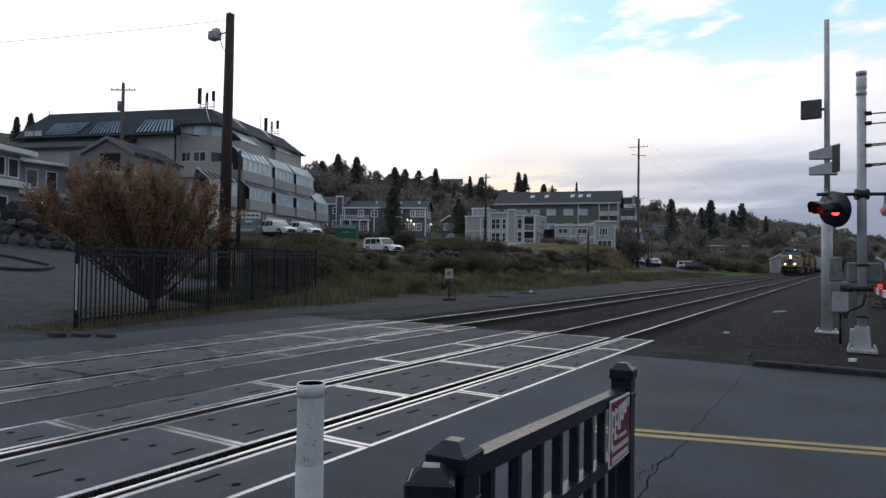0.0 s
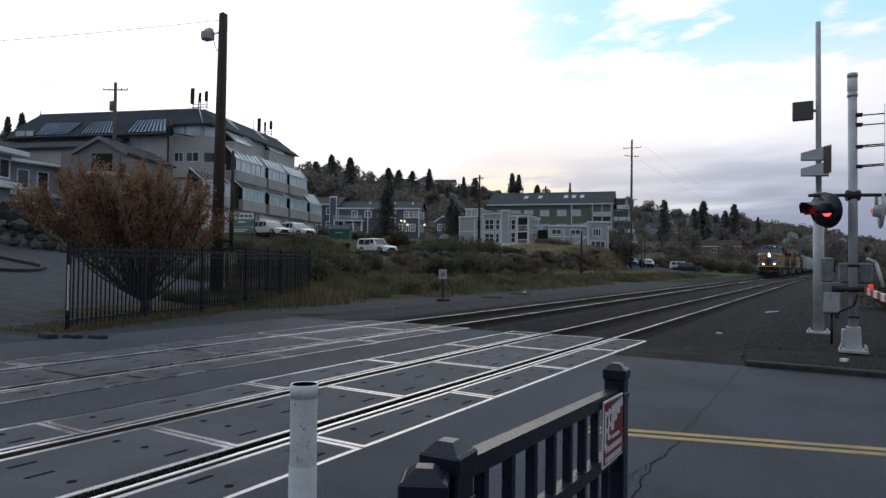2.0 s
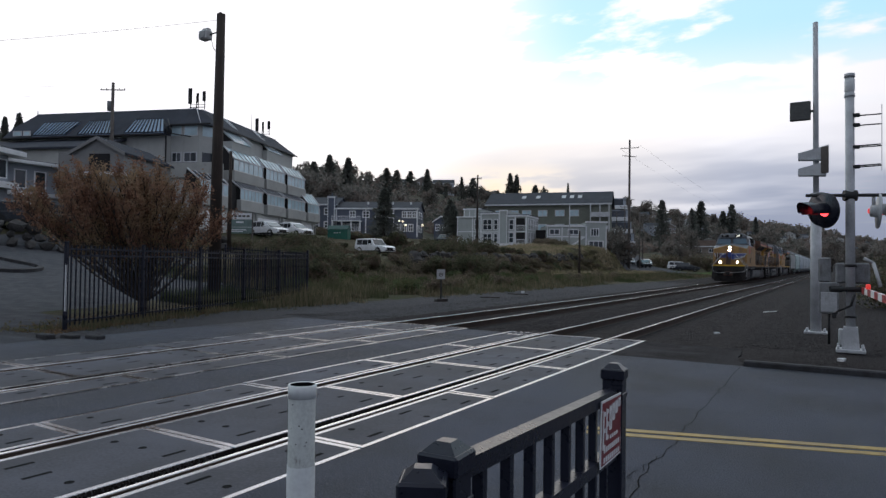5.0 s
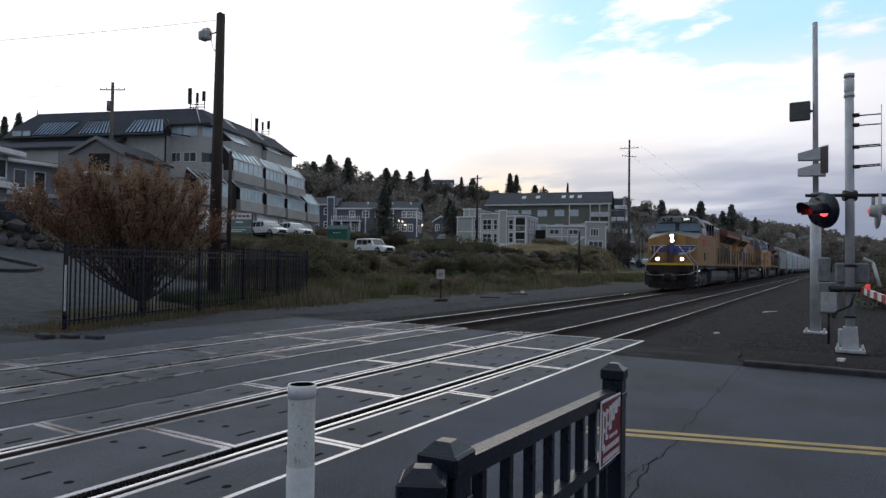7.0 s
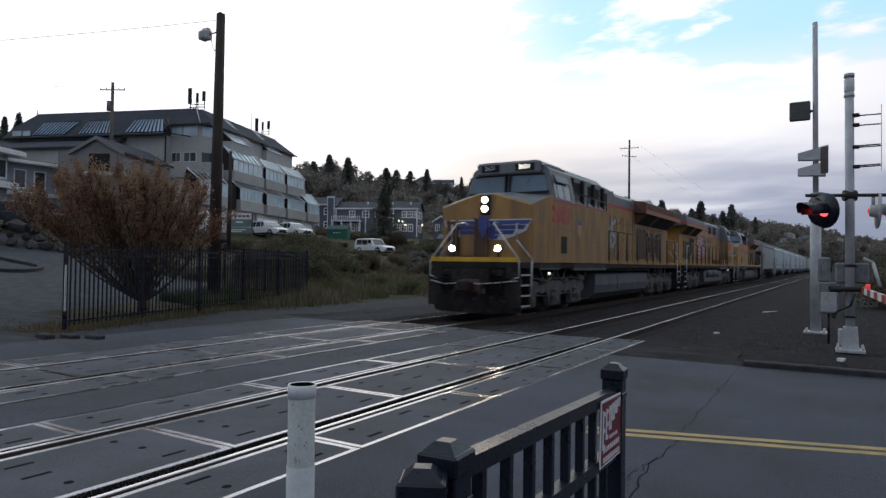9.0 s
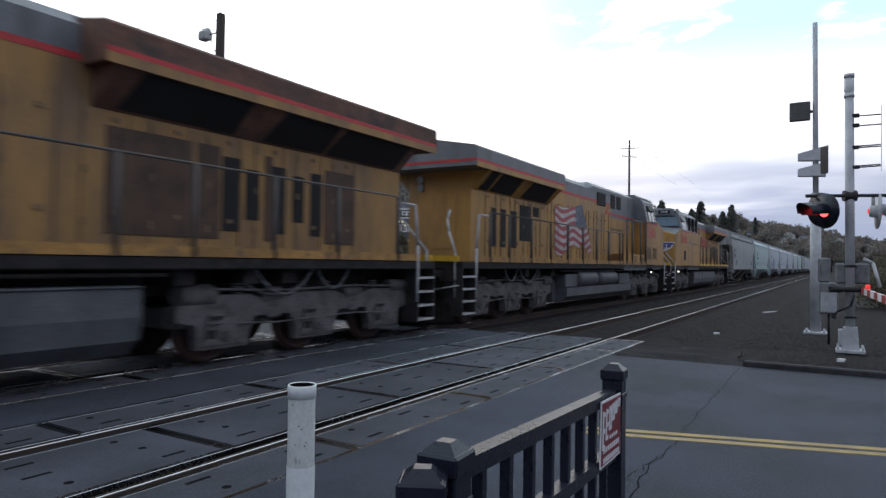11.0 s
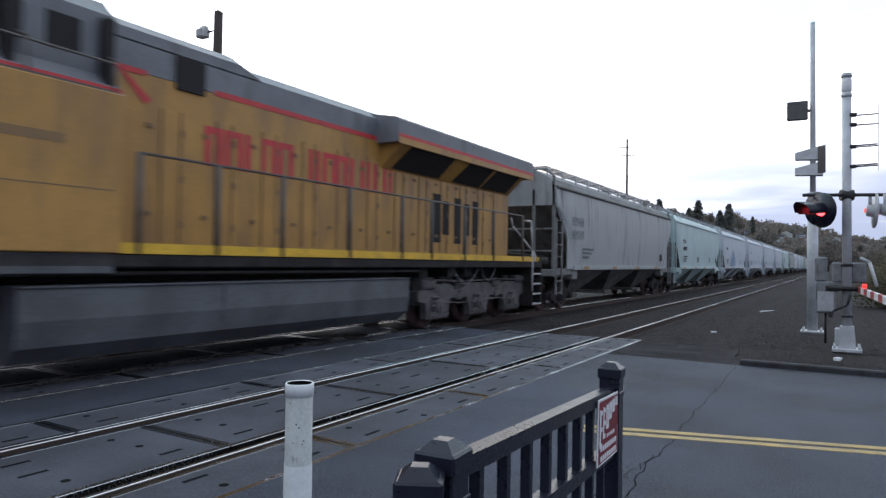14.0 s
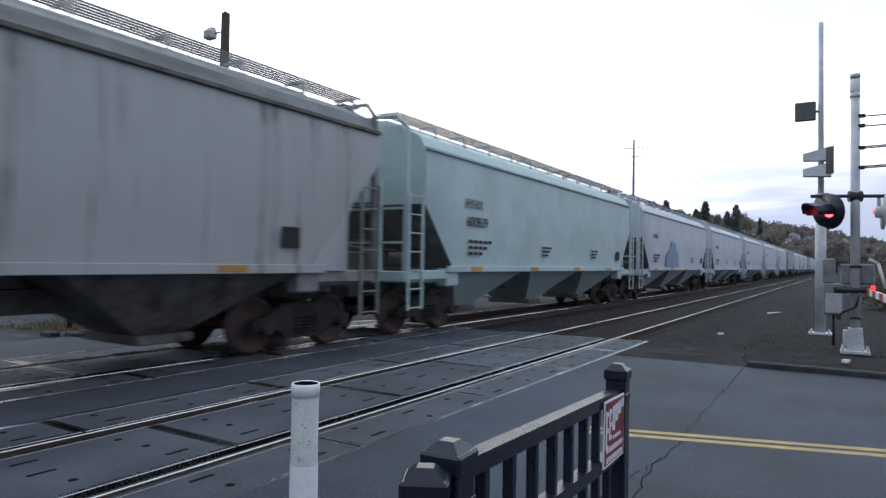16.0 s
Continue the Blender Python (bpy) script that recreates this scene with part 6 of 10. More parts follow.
            s.box(min(k * 1.2, k * 1.5), max(k * 1.2, k * 1.5), *sorted((yy(2.05), yy(2.55))), 1.0, 1.40, 0.03)
        s.box(-1.3, 1.3, *sorted((yy(0.55), yy(2.1))), 1.10, 1.16)
        put("end_platform", s, HOP_END if rounded else paint, e, "end platform and corner sills")
        s = Shape()
        for x in (-1.42, -0.75, 0.75, 1.42):
            s = Shape()
            s.box(x - 0.045, x + 0.045, *sorted((yy(0.5), yy(0.58))), 1.3, zt + 0.5 if abs(x) < 1 else 4.28)
            put("end_post", s, HOP_END if rounded else paint, e)
        for z in (1.9, 2.6):
            s = Shape()
            s.box(-1.42, 1.42, *sorted((yy(0.51), yy(0.55))), z, z + 0.05)
            put("end_bar", s, HOP_END if rounded else paint, e)
        if rounded:
            for k in (-1, 1):
                s = Shape()
                s.prism([(yy(0.62), 3.26), (yy(1.30), 2.54), (yy(1.40), 2.36), (yy(1.43), 2.10), (yy(1.43), 1.36), (yy(2.4), 1.36), (yy(2.2), 1.60)], "x", *sorted((k * 1.515, k * 1.553)))
                put("end_sheet", s, paint, e, "rounded end of the side sheet")
            s = Shape()
            s.box(-0.6, 0.6, *sorted((yy(0.0), yy(0.5))), 4.60, 4.62)
            put("end_walk", s, GRATE, e, "roof platform over the car's end")
        s = Shape()
        s.tube([(-1.4, yy(0.54), 4.28), (-1.2, yy(0.5), 4.52), (1.2, yy(0.5), 4.52), (1.4, yy(0.54), 4.28)], 0.04)
        put("end_hoop", s, paint, e, "bent grab bar over the car's end")
        for k in (-1, 1):
            s = Shape()
            for y in (0.48, 0.98):
                s.box(min(k * 1.50, k * 1.545), max(k * 1.50, k * 1.545), *sorted((yy(y), yy(y + 0.05))), 0.55, 2.95)
            for i in range(7):
                s.cyl((k * 1.525, yy(0.48), 0.6 + i * 0.38), (k * 1.525, yy(1.03), 0.6 + i * 0.38), 0.016, n=6)
            put("ladder", s, HOP_END if rounded else paint, e, "side ladder with rungs")
        s = Shape()
        s.box(-0.12, 0.12, *sorted((yy(0.4), yy(-0.05))), 0.78, 1.0, 0.03)
        s.box(-0.18, 0.18, *sorted((yy(0.16), yy(-0.1))), 0.72, 1.04, 0.04)
        put("coupler", s, UNDER, e)
        s = Shape()
        s.lathe((0.5, yy(1.3), 1.62), (1, 0, 0), ((0, 0), (0, 0.12), (0.4, 0.12), (0.4, 0)), 14)
        s.box(-0.6, 0.2, *sorted((yy(1.0), yy(1.5))), 1.2, 1.75, 0.04)
        s.tube([(-1.0, yy(0.9), 1.9), (0.9, yy(0.95), 1.75)], 0.03)
        put("brake_gear", s, HOP_UNDER, e, "brake cylinder and rigging")
    trucks = []
    for yc in (1.95, L - 1.95):
        s = Shape()
        for k in (-1, 1):
            x0, x1 = sorted((k * 0.95, k * 1.10))
            s.prism([(yc + p, q) for p, q in ((-1.15, 0.55), (-0.75, 0.66), (-0.45, 0.80), (0.45, 0.80), (0.75, 0.66), (1.15, 0.55), (1.15, 0.38), (0.70, 0.42), (0.42, 0.22), (-0.42, 0.22), (-0.70, 0.42), (-1.15, 0.38))], "x", x0, x1)
            for q in (-0.9, 0.9):
                s.cyl((k * 0.9, yc + q, 0.46), (k * 1.2, yc + q, 0.46), 0.12, n=14)
            for q in (-0.2, 0.0, 0.2):
                for h in range(5):
                    s.cyl((k * 1.1, yc + q, 0.32 + h * 0.06), (k * 1.1, yc + q, 0.35 + h * 0.06), 0.075, n=10)
        s.box(-1.0, 1.0, yc - 0.2, yc + 0.2, 0.5, 0.85, 0.03)
        t = put("truck", s, UNDER, e, "four-wheel freight truck")
        trucks.append((t, [wheelset(t, yc - 0.9, 0.46), wheelset(t, yc + 0.9, 0.46)]))
    # markings
    if number:
        lettering("car_number", number, 0.34, GRILLE, facing(1.572, 3.30, 2.48, (0, 1, 0), (0, 0, 1)), e, "dark stencilled car number")
    s = Shape()
    for z in (2.78, 2.34) if rounded else (2.80,):
        big, y = (0.30, 1.85) if rounded else (0.22, 2.72)
        for i in range(4):
            for q in (0.0, big * 0.5):
                s.box(1.562, 1.566, y + i * big + q, y + i * big + q + 0.14 * big, z, z + big)
            s.box(1.562, 1.5655, y + 0.02 + i * big, y + i * big + 0.55 * big, z + big * (0.44 + 0.2 * (i % 2)), z + big * (0.56 + 0.2 * (i % 2)))
    for r in range(3):
        for i in range(5 - r):
            s.box(1.562, 1.566, 2.9 + i * 0.24, 3.08 + i * 0.24, 2.0 - r * 0.14, 2.07 - r * 0.14)
    for c in (() if rounded else (7.2, 11.5)):
        for r in range(3):
            s.box(1.562, 1.566, c, c + 0.7 - 0.1 * r, 1.98 - r * 0.11, 2.03 - r * 0.11)
    put("marking", s, GRILLE if not rounded else mat("faded_stencil", (0.10, 0.105, 0.11), 0.6), e, "small dark stencil bars")["kind"] = "stuff"
    s = Shape()
    s.box(1.561, 1.566, 14.4, 14.8, 1.72, 2.05)
    put("data_plate", s, GRILLE, e, "small black data panel")
    if graffiti:
        s = Shape()
        s.prism([(5.2, 1.5), (8.1, 1.5), (8.0, 2.2), (7.6, 2.3), (7.3, 2.75), (6.4, 2.8), (6.0, 2.3), (5.4, 2.2)], "x", 1.562, 1.567)
        put("sprayed_patch", s, mat("sprayed_blue", (0.16, 0.25, 0.38), 0.5, var=0.3, scale=2), e, "blue sprayed patch")
    return e, trucks


def at_start(s):
    """Place along the track at 0 s of a point s metres behind the leading coupler."""
    return HEAD_AT_NINE + SPEED * 9 + s


train = []       # (vehicle, offset, turned, wheelsets with radius)
for i, (number, lit_front, slogan, flag, turned) in enumerate((("2601", True, False, False, False), ("5401", False, False, True, True), ("7448", False, True, False, False))):
    s0 = i * LOCO + (LOCO if turned else 0)
    ob, trucks = locomotive(pose(FAR_TRACK, at_start(s0), 0, 0, 0, 180 if turned else 0), number, lit_front, slogan, flag, (21.70, 21.05, 21.0)[i], (21.1, 20.35, 20.5)[i])
    train.append((ob, s0, turned, [(w, 0.53) for t, ws in trucks for w in ws]))
base_s = 3 * LOCO
hop_1, tr_1 = hopper(pose(FAR_TRACK, at_start(base_s), 0), HOP_GREY, "dirty grey covered hopper car streaked with grime", "", True, False)
hop_2, tr_2 = hopper(pose(FAR_TRACK, at_start(base_s + HOPPER), 0), HOP_MINT, "clean pale green covered hopper car on rails", "600839", False, False)
hop_3, tr_3 = hopper(pose(FAR_TRACK, at_start(base_s + 2 * HOPPER), 0), HOP_BLUE, "pale blue-grey covered hopper car with a sprayed patch", "", False, True)
hop_4, tr_4 = hopper(pose(FAR_TRACK, at_start(base_s + 3 * HOPPER), 0), HOP_BLUE, "pale blue-grey covered hopper car on rails", "", False, False)
for k, (ob, tr) in enumerate(((hop_1, tr_1), (hop_2, tr_2), (hop_3, tr_3), (hop_4, tr_4))):
    train.append((ob, base_s + k * HOPPER, False, [(w, 0.46) for t, ws in tr for w in ws]))
for k in range(4, 17):
    s0 = base_s + k * HOPPER
    src = (hop_4, hop_4, hop_2, hop_1)[k % 4] if k > 4 else hop_4
    train.append((copy_thing(src, pose(FAR_TRACK, at_start(s0), 0)), s0, False, []))
# ---------------------------------------------------------------- plants


def leaf_mesh(name, centres, size, rng, material, stretch=1.0, normals=None):
    """One small four-cornered leaf for each centre, turned at random."""
    n = len(centres)
    c = np.asarray(centres, float)
    a = rng.normal(size=(n, 3))
    a /= np.linalg.norm(a, axis=1)[:, None]
    b = np.cross(a, rng.normal(size=(n, 3)))
    b /= np.linalg.norm(b, axis=1)[:, None]
    s = (size * rng.uniform(0.6, 1.35, n))[:, None]
    v = np.stack([c - a * s * stretch, c + b * s * 0.55, c + a * s * stretch, c - b * s * 0.55], 1).reshape(-1, 3)
    me = bpy.data.meshes.new(name)
    me.vertices.add(4 * n)
    me.vertices.foreach_set("co", v.ravel())
    me.loops.add(4 * n)
    me.loops.foreach_set("vertex_index", np.arange(4 * n, dtype=np.int32))
    me.polygons.add(n)
    me.polygons.foreach_set("loop_start", np.arange(0, 4 * n, 4, dtype=np.int32))
    me.update(calc_edges=True)
    me.validate()
    me.materials.append(material)
    return me


def leaf_mat(name, a, b, c=None, patch=0.9):
    m, nt, bs, vec = shader(name)
    r = nt.nodes.new("ShaderNodeNewGeometry").outputs["Random Per Island"]
    col = nmix(nt, r, a, b)
    if c:
        col = nmix(nt, nramp(nt, nnoise(nt, vec, patch, 3), 0.45, 0.62), col, c)
    nt.links.new(col, bs.inputs["Base Color"])
    bs.inputs["Roughness"].default_value = 0.75
    bs.inputs["Specular IOR Level"].default_value = 0.25
    thin = nt.nodes.new("ShaderNodeBsdfTranslucent")     # light that comes through the leaf
    nt.links.new(col, thin.inputs[0])
    both = nt.nodes.new("ShaderNodeMixShader")
    both.inputs[0].default_value = 0.5
    nt.links.new(bs.outputs[0], both.inputs[1])
    nt.links.new(thin.outputs[0], both.inputs[2])
    nt.links.new(both.outputs[0], nt.nodes["Material Output"].inputs[0])
    return m


RED_LEAF = leaf_mat("rusty_autumn_leaf", (0.17, 0.088, 0.062), (0.365, 0.208, 0.142), (0.33, 0.23, 0.145))
GREEN_LOW = leaf_mat("olive_inner_leaf", (0.17, 0.14, 0.08), (0.38, 0.30, 0.17))
DARK_LEAF = leaf_mat("dark_bramble_leaf", (0.045, 0.052, 0.032), (0.15, 0.15, 0.09), (0.16, 0.12, 0.09))
# the next two leaf colours are lightened to stand in for distant haze
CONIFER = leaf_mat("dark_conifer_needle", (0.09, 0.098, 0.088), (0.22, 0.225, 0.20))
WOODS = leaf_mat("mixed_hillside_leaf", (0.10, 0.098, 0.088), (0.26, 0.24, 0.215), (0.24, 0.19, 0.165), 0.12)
BARK = mat("grey_brown_bark", (0.05, 0.038, 0.03), 0.9, var=0.3, scale=6, fine=60, bump=0.4)
GRASS = leaf_mat("dry_and_green_grass", (0.065, 0.070, 0.036), (0.235, 0.19, 0.13), (0.062, 0.076, 0.036), 0.22)


def autumn_tree(x, y):
    """A vase-shaped small tree with many upright limbs."""
    z = ground_z(x, y)
    t = thing("autumn_tree", "vase-shaped small tree with rusty autumn leaves behind the fence", "tree", Matrix.Translation((x, y, z)))
    rng = np.random.default_rng(12)
    rnd = random.Random(12)
    right = Vector((0.854, 0.521, 0))
    away = Vector((-0.521, 0.854, 0))
    s = Shape()
    red, low = [], []
    s.cyl((0, 0, -0.1), (0, 0, 0.35), 0.16, 0.13, n=10)
    tips = []
    for i in range(58):
        a = 2 * math.pi * i / 38 if i < 38 else rnd.uniform(1.7, 4.6)
        a += rnd.uniform(-0.2, 0.2)
        out = rnd.uniform(0.12, 1.0)
        reach = out * (2.5 + (1.45 if math.cos(a) < 0 else 0.0))
        top = rnd.uniform(3.45, 4.05) - 1.25 * out ** 2.6
        side = right * math.cos(a) * reach + away * math.sin(a) * reach * 0.75
        p = Vector((0, 0, 0.25))
        pts = [p]
        for k in range(1, 7):
            u = k / 6
            q = side * (u ** (1.08 - 0.1 * out)) + Vector((0, 0, 0.25 + (top - 0.25) * u ** (1.05 + 0.08 * out))) + Vector((rnd.uniform(-0.08, 0.08), rnd.uniform(-0.08, 0.08), 0))
            pts.append(q)
        for k in range(6):
            s.cyl(pts[k], pts[k + 1], 0.034 * (1 - k / 7.5), 0.034 * (1 - (k + 1) / 7.5), n=6, caps=False)
        for k in range(2, 7):
            for j in range(6 if k > 3 else 4 if k > 2 else 2):
                base = pts[k - 1].lerp(pts[k], rnd.random())
                d = (side.normalized() * rnd.uniform(-0.1, 0.6) + Vector((rnd.uniform(-0.6, 0.6), rnd.uniform(-0.6, 0.6), rnd.uniform(0.9, 2.0)))).normalized()
                tip = base + d * rnd.uniform(0.3, 0.75)
                s.cyl(base, tip, 0.011, 0.004, n=4, caps=False)
                n = rnd.randint(36, 70) if k > 4 else rnd.randint(22, 44) if k > 3 else rnd.randint(5, 16) if k > 2 else 3
                for w in range(n):
                    u = rnd.random() ** 0.7
                    q = base.lerp(tip, u) + Vector((rnd.gauss(0, 0.06), rnd.gauss(0, 0.06), rnd.gauss(0, 0.06)))
                    (red if q.z > 1.75 + rnd.uniform(-0.7, 0.5) else low).append(tuple(q))
    put("trunk", s, BARK, t, "many upright brown limbs")
    for name, pts, m in (("crown", red, RED_LEAF), ("inner_foliage", low, GREEN_LOW)):
        o = new(name, leaf_mesh(name, pts, 0.033, rng, m, 1.2))
        o.parent = t


autumn_tree(-17.1, 11.48)


def bush(x, y, w, h, seed, material=DARK_LEAF, label="dense dark bramble bush on the bank", n=2600, size=0.11):
    z = ground_z(x, y)
    t = thing("bush", label, "bush", Matrix.Translation((x, y, z)), group="bushes on the bank")
    rnd, rng = random.Random(seed), np.random.default_rng(seed)
    s = Shape()
    pts = []
    lumps = []
    for i in range(11):
        a = rnd.uniform(0, 6.28)
        r = rnd.uniform(0.1, 0.75) * w
        c = Vector((math.cos(a) * r, math.sin(a) * r, rnd.uniform(0.25, 0.72) * h * (1 - 0.35 * (r / w) ** 2)))
        lumps.append((c, rnd.uniform(0.28, 0.46) * min(w, h * 1.3)))
        s.cyl((c.x * 0.2, c.y * 0.2, -0.1), c, 0.05, 0.015, n=5, caps=False)
    for i in range(n):
        c, r = rnd.choice(lumps)
        d = Vector((rnd.gauss(0, 1), rnd.gauss(0, 1), rnd.gauss(0, 0.8))).normalized()
        q = c + d * r * rnd.uniform(0.6, 1.12)
        pts.append((q.x, q.y, max(0.02, q.z)))
    put("stem", s, BARK, t)
    o = new("foliage", leaf_mesh("foliage", pts, size, rng, material))
    o.parent = t
    return t


for i, (x, y, w, h) in enumerate((
        (-24.5, 22.5, 1.6, 1.5), (-26.5, 25.0, 1.9, 1.6), (-25.5, 28.5, 1.8, 1.9), (-28.5, 27.5, 2.2, 1.6), (-30.0, 31.0, 2.0, 2.0), (-27.8, 32.5, 1.5, 1.6),
        (-22.8, 25.0, 1.2, 1.3), (-31.0, 35.0, 1.8, 1.5), (-32.5, 33.0, 2.0, 1.7), (-34.5, 37.5, 1.8, 1.7), (-31.0, 40.0, 1.2, 0.9),
        (-36.2, 63.5, 2.9, 2.3), (-34.6, 66.0, 2.6, 1.9), (-38.0, 60.5, 2.0, 1.5), (-33.5, 70.0, 1.8, 1.0), (-36.5, 70.5, 2.4, 1.2),
        (-39.0, 66.0, 2.2, 1.6), (-34.0, 54.0, 1.2, 1.3), (-33.6, 50.0, 1.3, 1.2), (-32.8, 58.0, 1.3, 1.4), (-46.0, 72.0, 2.2, 1.6), (-42.0, 78.0, 2.0, 1.3), (-48.0, 66.5, 2.0, 1.7), (-45.8, 77.0, 1.8, 1.5),
        (-27.2, 48.0, 1.7, 2.6), (-27.6, 50.5, 1.9, 2.9), (-28.2, 53.5, 1.6, 2.4), (-28.6, 46.0, 1.3, 1.9), (-27.0, 31.8, 1.4, 1.8), (-28.2, 34.0, 1.5, 1.9), (-28.0, 58.0, 1.4, 1.5), (-27.6, 62.0, 1.2, 1.2), (-31.2, 74.0, 1.2, 1.2), (-24.0, 160, 4, 3.4), (-30, 165, 5, 4), (-17, 152, 3, 2.0), (2.6, 30, 1.8, 1.7), (4.2, 33, 2.2, 2.2), (3.4, 44, 3, 2.6))):
    bush(x, y, w, h, 40 + i, n=7000 if y < 60 else 4500, size=0.06 if y < 60 else 0.09)

DRY_BRUSH = leaf_mat("dry_brown_brush", (0.085, 0.068, 0.055), (0.28, 0.225, 0.17), (0.17, 0.155, 0.10))
_r = random.Random(15)
for i in range(64):
    y = 30 + 66 * (i / 64) + _r.uniform(-1, 1)
    bush(-29.4 - _r.uniform(0, 2.2), y, _r.uniform(0.8, 1.5), (0.6 if 36 < y < 44 else _r.uniform(0.35, 0.7) if y > 72 else _r.uniform(0.7, 1.5)), 200 + i, DRY_BRUSH, "dry brown brush along the overgrown bank", 2600, 0.055)
for i, (x, y, w, h) in enumerate(((-23.5, 146, 3.0, 3.2), (-27.5, 148, 3.2, 3.6), (-20.5, 150, 2.6, 2.8), (-31.5, 147, 3.0, 3.0), (-35.0, 152, 2.6, 3.0), (-18.5, 158, 2.6, 3.2))):
    bush(x, y, w, h, 280 + i, DRY_BRUSH, "olive-brown shrub before the low house", 3000, 0.16)
for i in range(10):
    bush(-35.5 - 0.5 * i, 92.5 + 0.4 * i - 3 * (i % 2), 1.6, 1.1, 260 + i, DRY_BRUSH, "dry brown brush before the grey houses", 1800, 0.09)

for i in range(26):
    x, y = -36.5 - 8.5 * _r.random(), 36 + 24 * _r.random()
    bush(x, y, _r.uniform(0.9, 1.6), 0.3 if 34.5 < math.degrees(math.atan2(-x, y)) < 40.5 else _r.uniform(0.6, 1.15), 420 + i, DRY_BRUSH if i % 3 else DARK_LEAF, "dry brush below the parking terrace", 1900, 0.075)

for i in range(30):
    b, d = _r.uniform(33.5, 42.5), _r.uniform(70, 104)
    x, y = -d * math.sin(radians(b)), d * math.cos(radians(b))
    if -55 < x < -50 and 58 < y < 64:
        continue
    bush(x, y, _r.uniform(1.0, 1.9), _r.uniform(0.4, 0.95), 460 + i, DRY_BRUSH if i % 2 else DARK_LEAF, "rough brush on the slope below the row houses", 1900, 0.09)

# weeds and low shrubs that break up the grass strip
WEED_GREEN = leaf_mat("fresh_weed_leaf", (0.05, 0.07, 0.035), (0.14, 0.17, 0.08), (0.12, 0.12, 0.06))
for i in range(46):
    y = 21 + 50 * (i / 46) ** 1.3 + _r.uniform(-1, 1)
    x = -_r.uniform(17.2, 27.0)
    if y < 24 and x > -18.5:
        continue
    if _r.random() < 0.6:
        bush(x, y, _r.uniform(0.5, 1.1), _r.uniform(0.45, 0.95), 320 + i, DRY_BRUSH, "dry brown weeds standing in the grass", 1300, 0.05)
    else:
        bush(x, y, _r.uniform(0.6, 1.2), _r.uniform(0.4, 0.8), 320 + i, WEED_GREEN, "green weeds standing in the grass", 1300, 0.06)


def conifer_mesh(seed, fine, leaf, slim):
    """Trunk and crown meshes of a conifer ten metres tall: whorls of short drooping boughs in a pointed crown."""
    rnd, rng = random.Random(seed), np.random.default_rng(seed)
    s = Shape()
    s.cyl((0, 0, -0.5), (0, 0, 9.7), 0.17, 0.02, n=7, caps=False)
    pts = []
    levels = 34
    for k in range(levels):
        u = k / levels
        z = 0.5 + 9.3 * u
        reach = 2.0 * (1 - u) ** slim * rnd.uniform(0.78, 1.12) * min(1.0, 0.55 + 3.0 * u) + 0.07
        for j in range(11):
            a = rnd.uniform(0, 6.28)
            l = reach * rnd.uniform(0.62, 1.08)
            for q in range(fine):
                v = rnd.random() ** 0.6
                pts.append((math.cos(a) * l * v + rnd.gauss(0, 0.06), math.sin(a) * l * v + rnd.gauss(0, 0.06), z - l * 0.30 * v * v + rnd.gauss(0, 0.09)))
        for q in range(3):
            pts.append((rnd.gauss(0, 0.05), rnd.gauss(0, 0.05), z + rnd.uniform(0, 0.3)))
    return s.mesh("trunk", [BARK]), leaf_mesh("crown", pts, leaf, rng, CONIFER, 1.3)


CONIFERS = [conifer_mesh(1, 34, 0.085, 0.8), conifer_mesh(2, 8, 0.17, 0.85), conifer_mesh(3, 8, 0.17, 0.55)]


def broad_mesh(h, r, seed):
    rnd, rng = random.Random(seed), np.random.default_rng(seed)
    s = Shape()
    s.cyl((0, 0, -0.5), (0, 0, h * 0.5), h * 0.025, h * 0.015, n=7, caps=False)
    pts, lumps = [], []
    for i in range(14):
        a, q = rnd.uniform(0, 6.28), rnd.uniform(0.1, 0.8)
        c = Vector((math.cos(a) * r * q, math.sin(a) * r * q, h * rnd.uniform(0.35, 0.86)))
        lumps.append((c, rnd.uniform(0.25, 0.42) * r))
        s.cyl((0, 0, h * rnd.uniform(0.2, 0.45)), c, h * 0.01, 0.03, n=5, caps=False)
    for i in range(1500):
        c, q = rnd.choice(lumps)
        d = Vector((rnd.gauss(0, 1), rnd.gauss(0, 1), rnd.gauss(0, 1))).normalized()
        pts.append(tuple(c + d * q * rnd.uniform(0.55, 1.15)))
    return s.mesh("trunk", [BARK]), leaf_mesh("crown", pts, 0.03 * h + 0.06, rng, WOODS)


BROADS = [broad_mesh(9, 4.2, 21), broad_mesh(12, 5.0, 22)]


def plant(kind, meshes, x, y, size, turn, label, wide=1.0):
    """size scales the height, wide the spread beside it."""
    m = Matrix.Translation((x, y, ground_z(x, y))) @ pose(0, 0, 0, 0, 0, turn) @ Matrix.Diagonal((size * wide, size * wide, size, 1))
    t = thing(kind, label, "tree", m, group="trees on the hill")
    for name, me in zip(("trunk", "crown"), meshes):
        o = new(name, me)
        o.parent = t


def spot(bearing, dist):
    """A place by its bearing, degrees left of the track's way, and its distance from the crossing."""
    a = radians(bearing)
    return -math.sin(a) * dist, math.cos(a) * dist


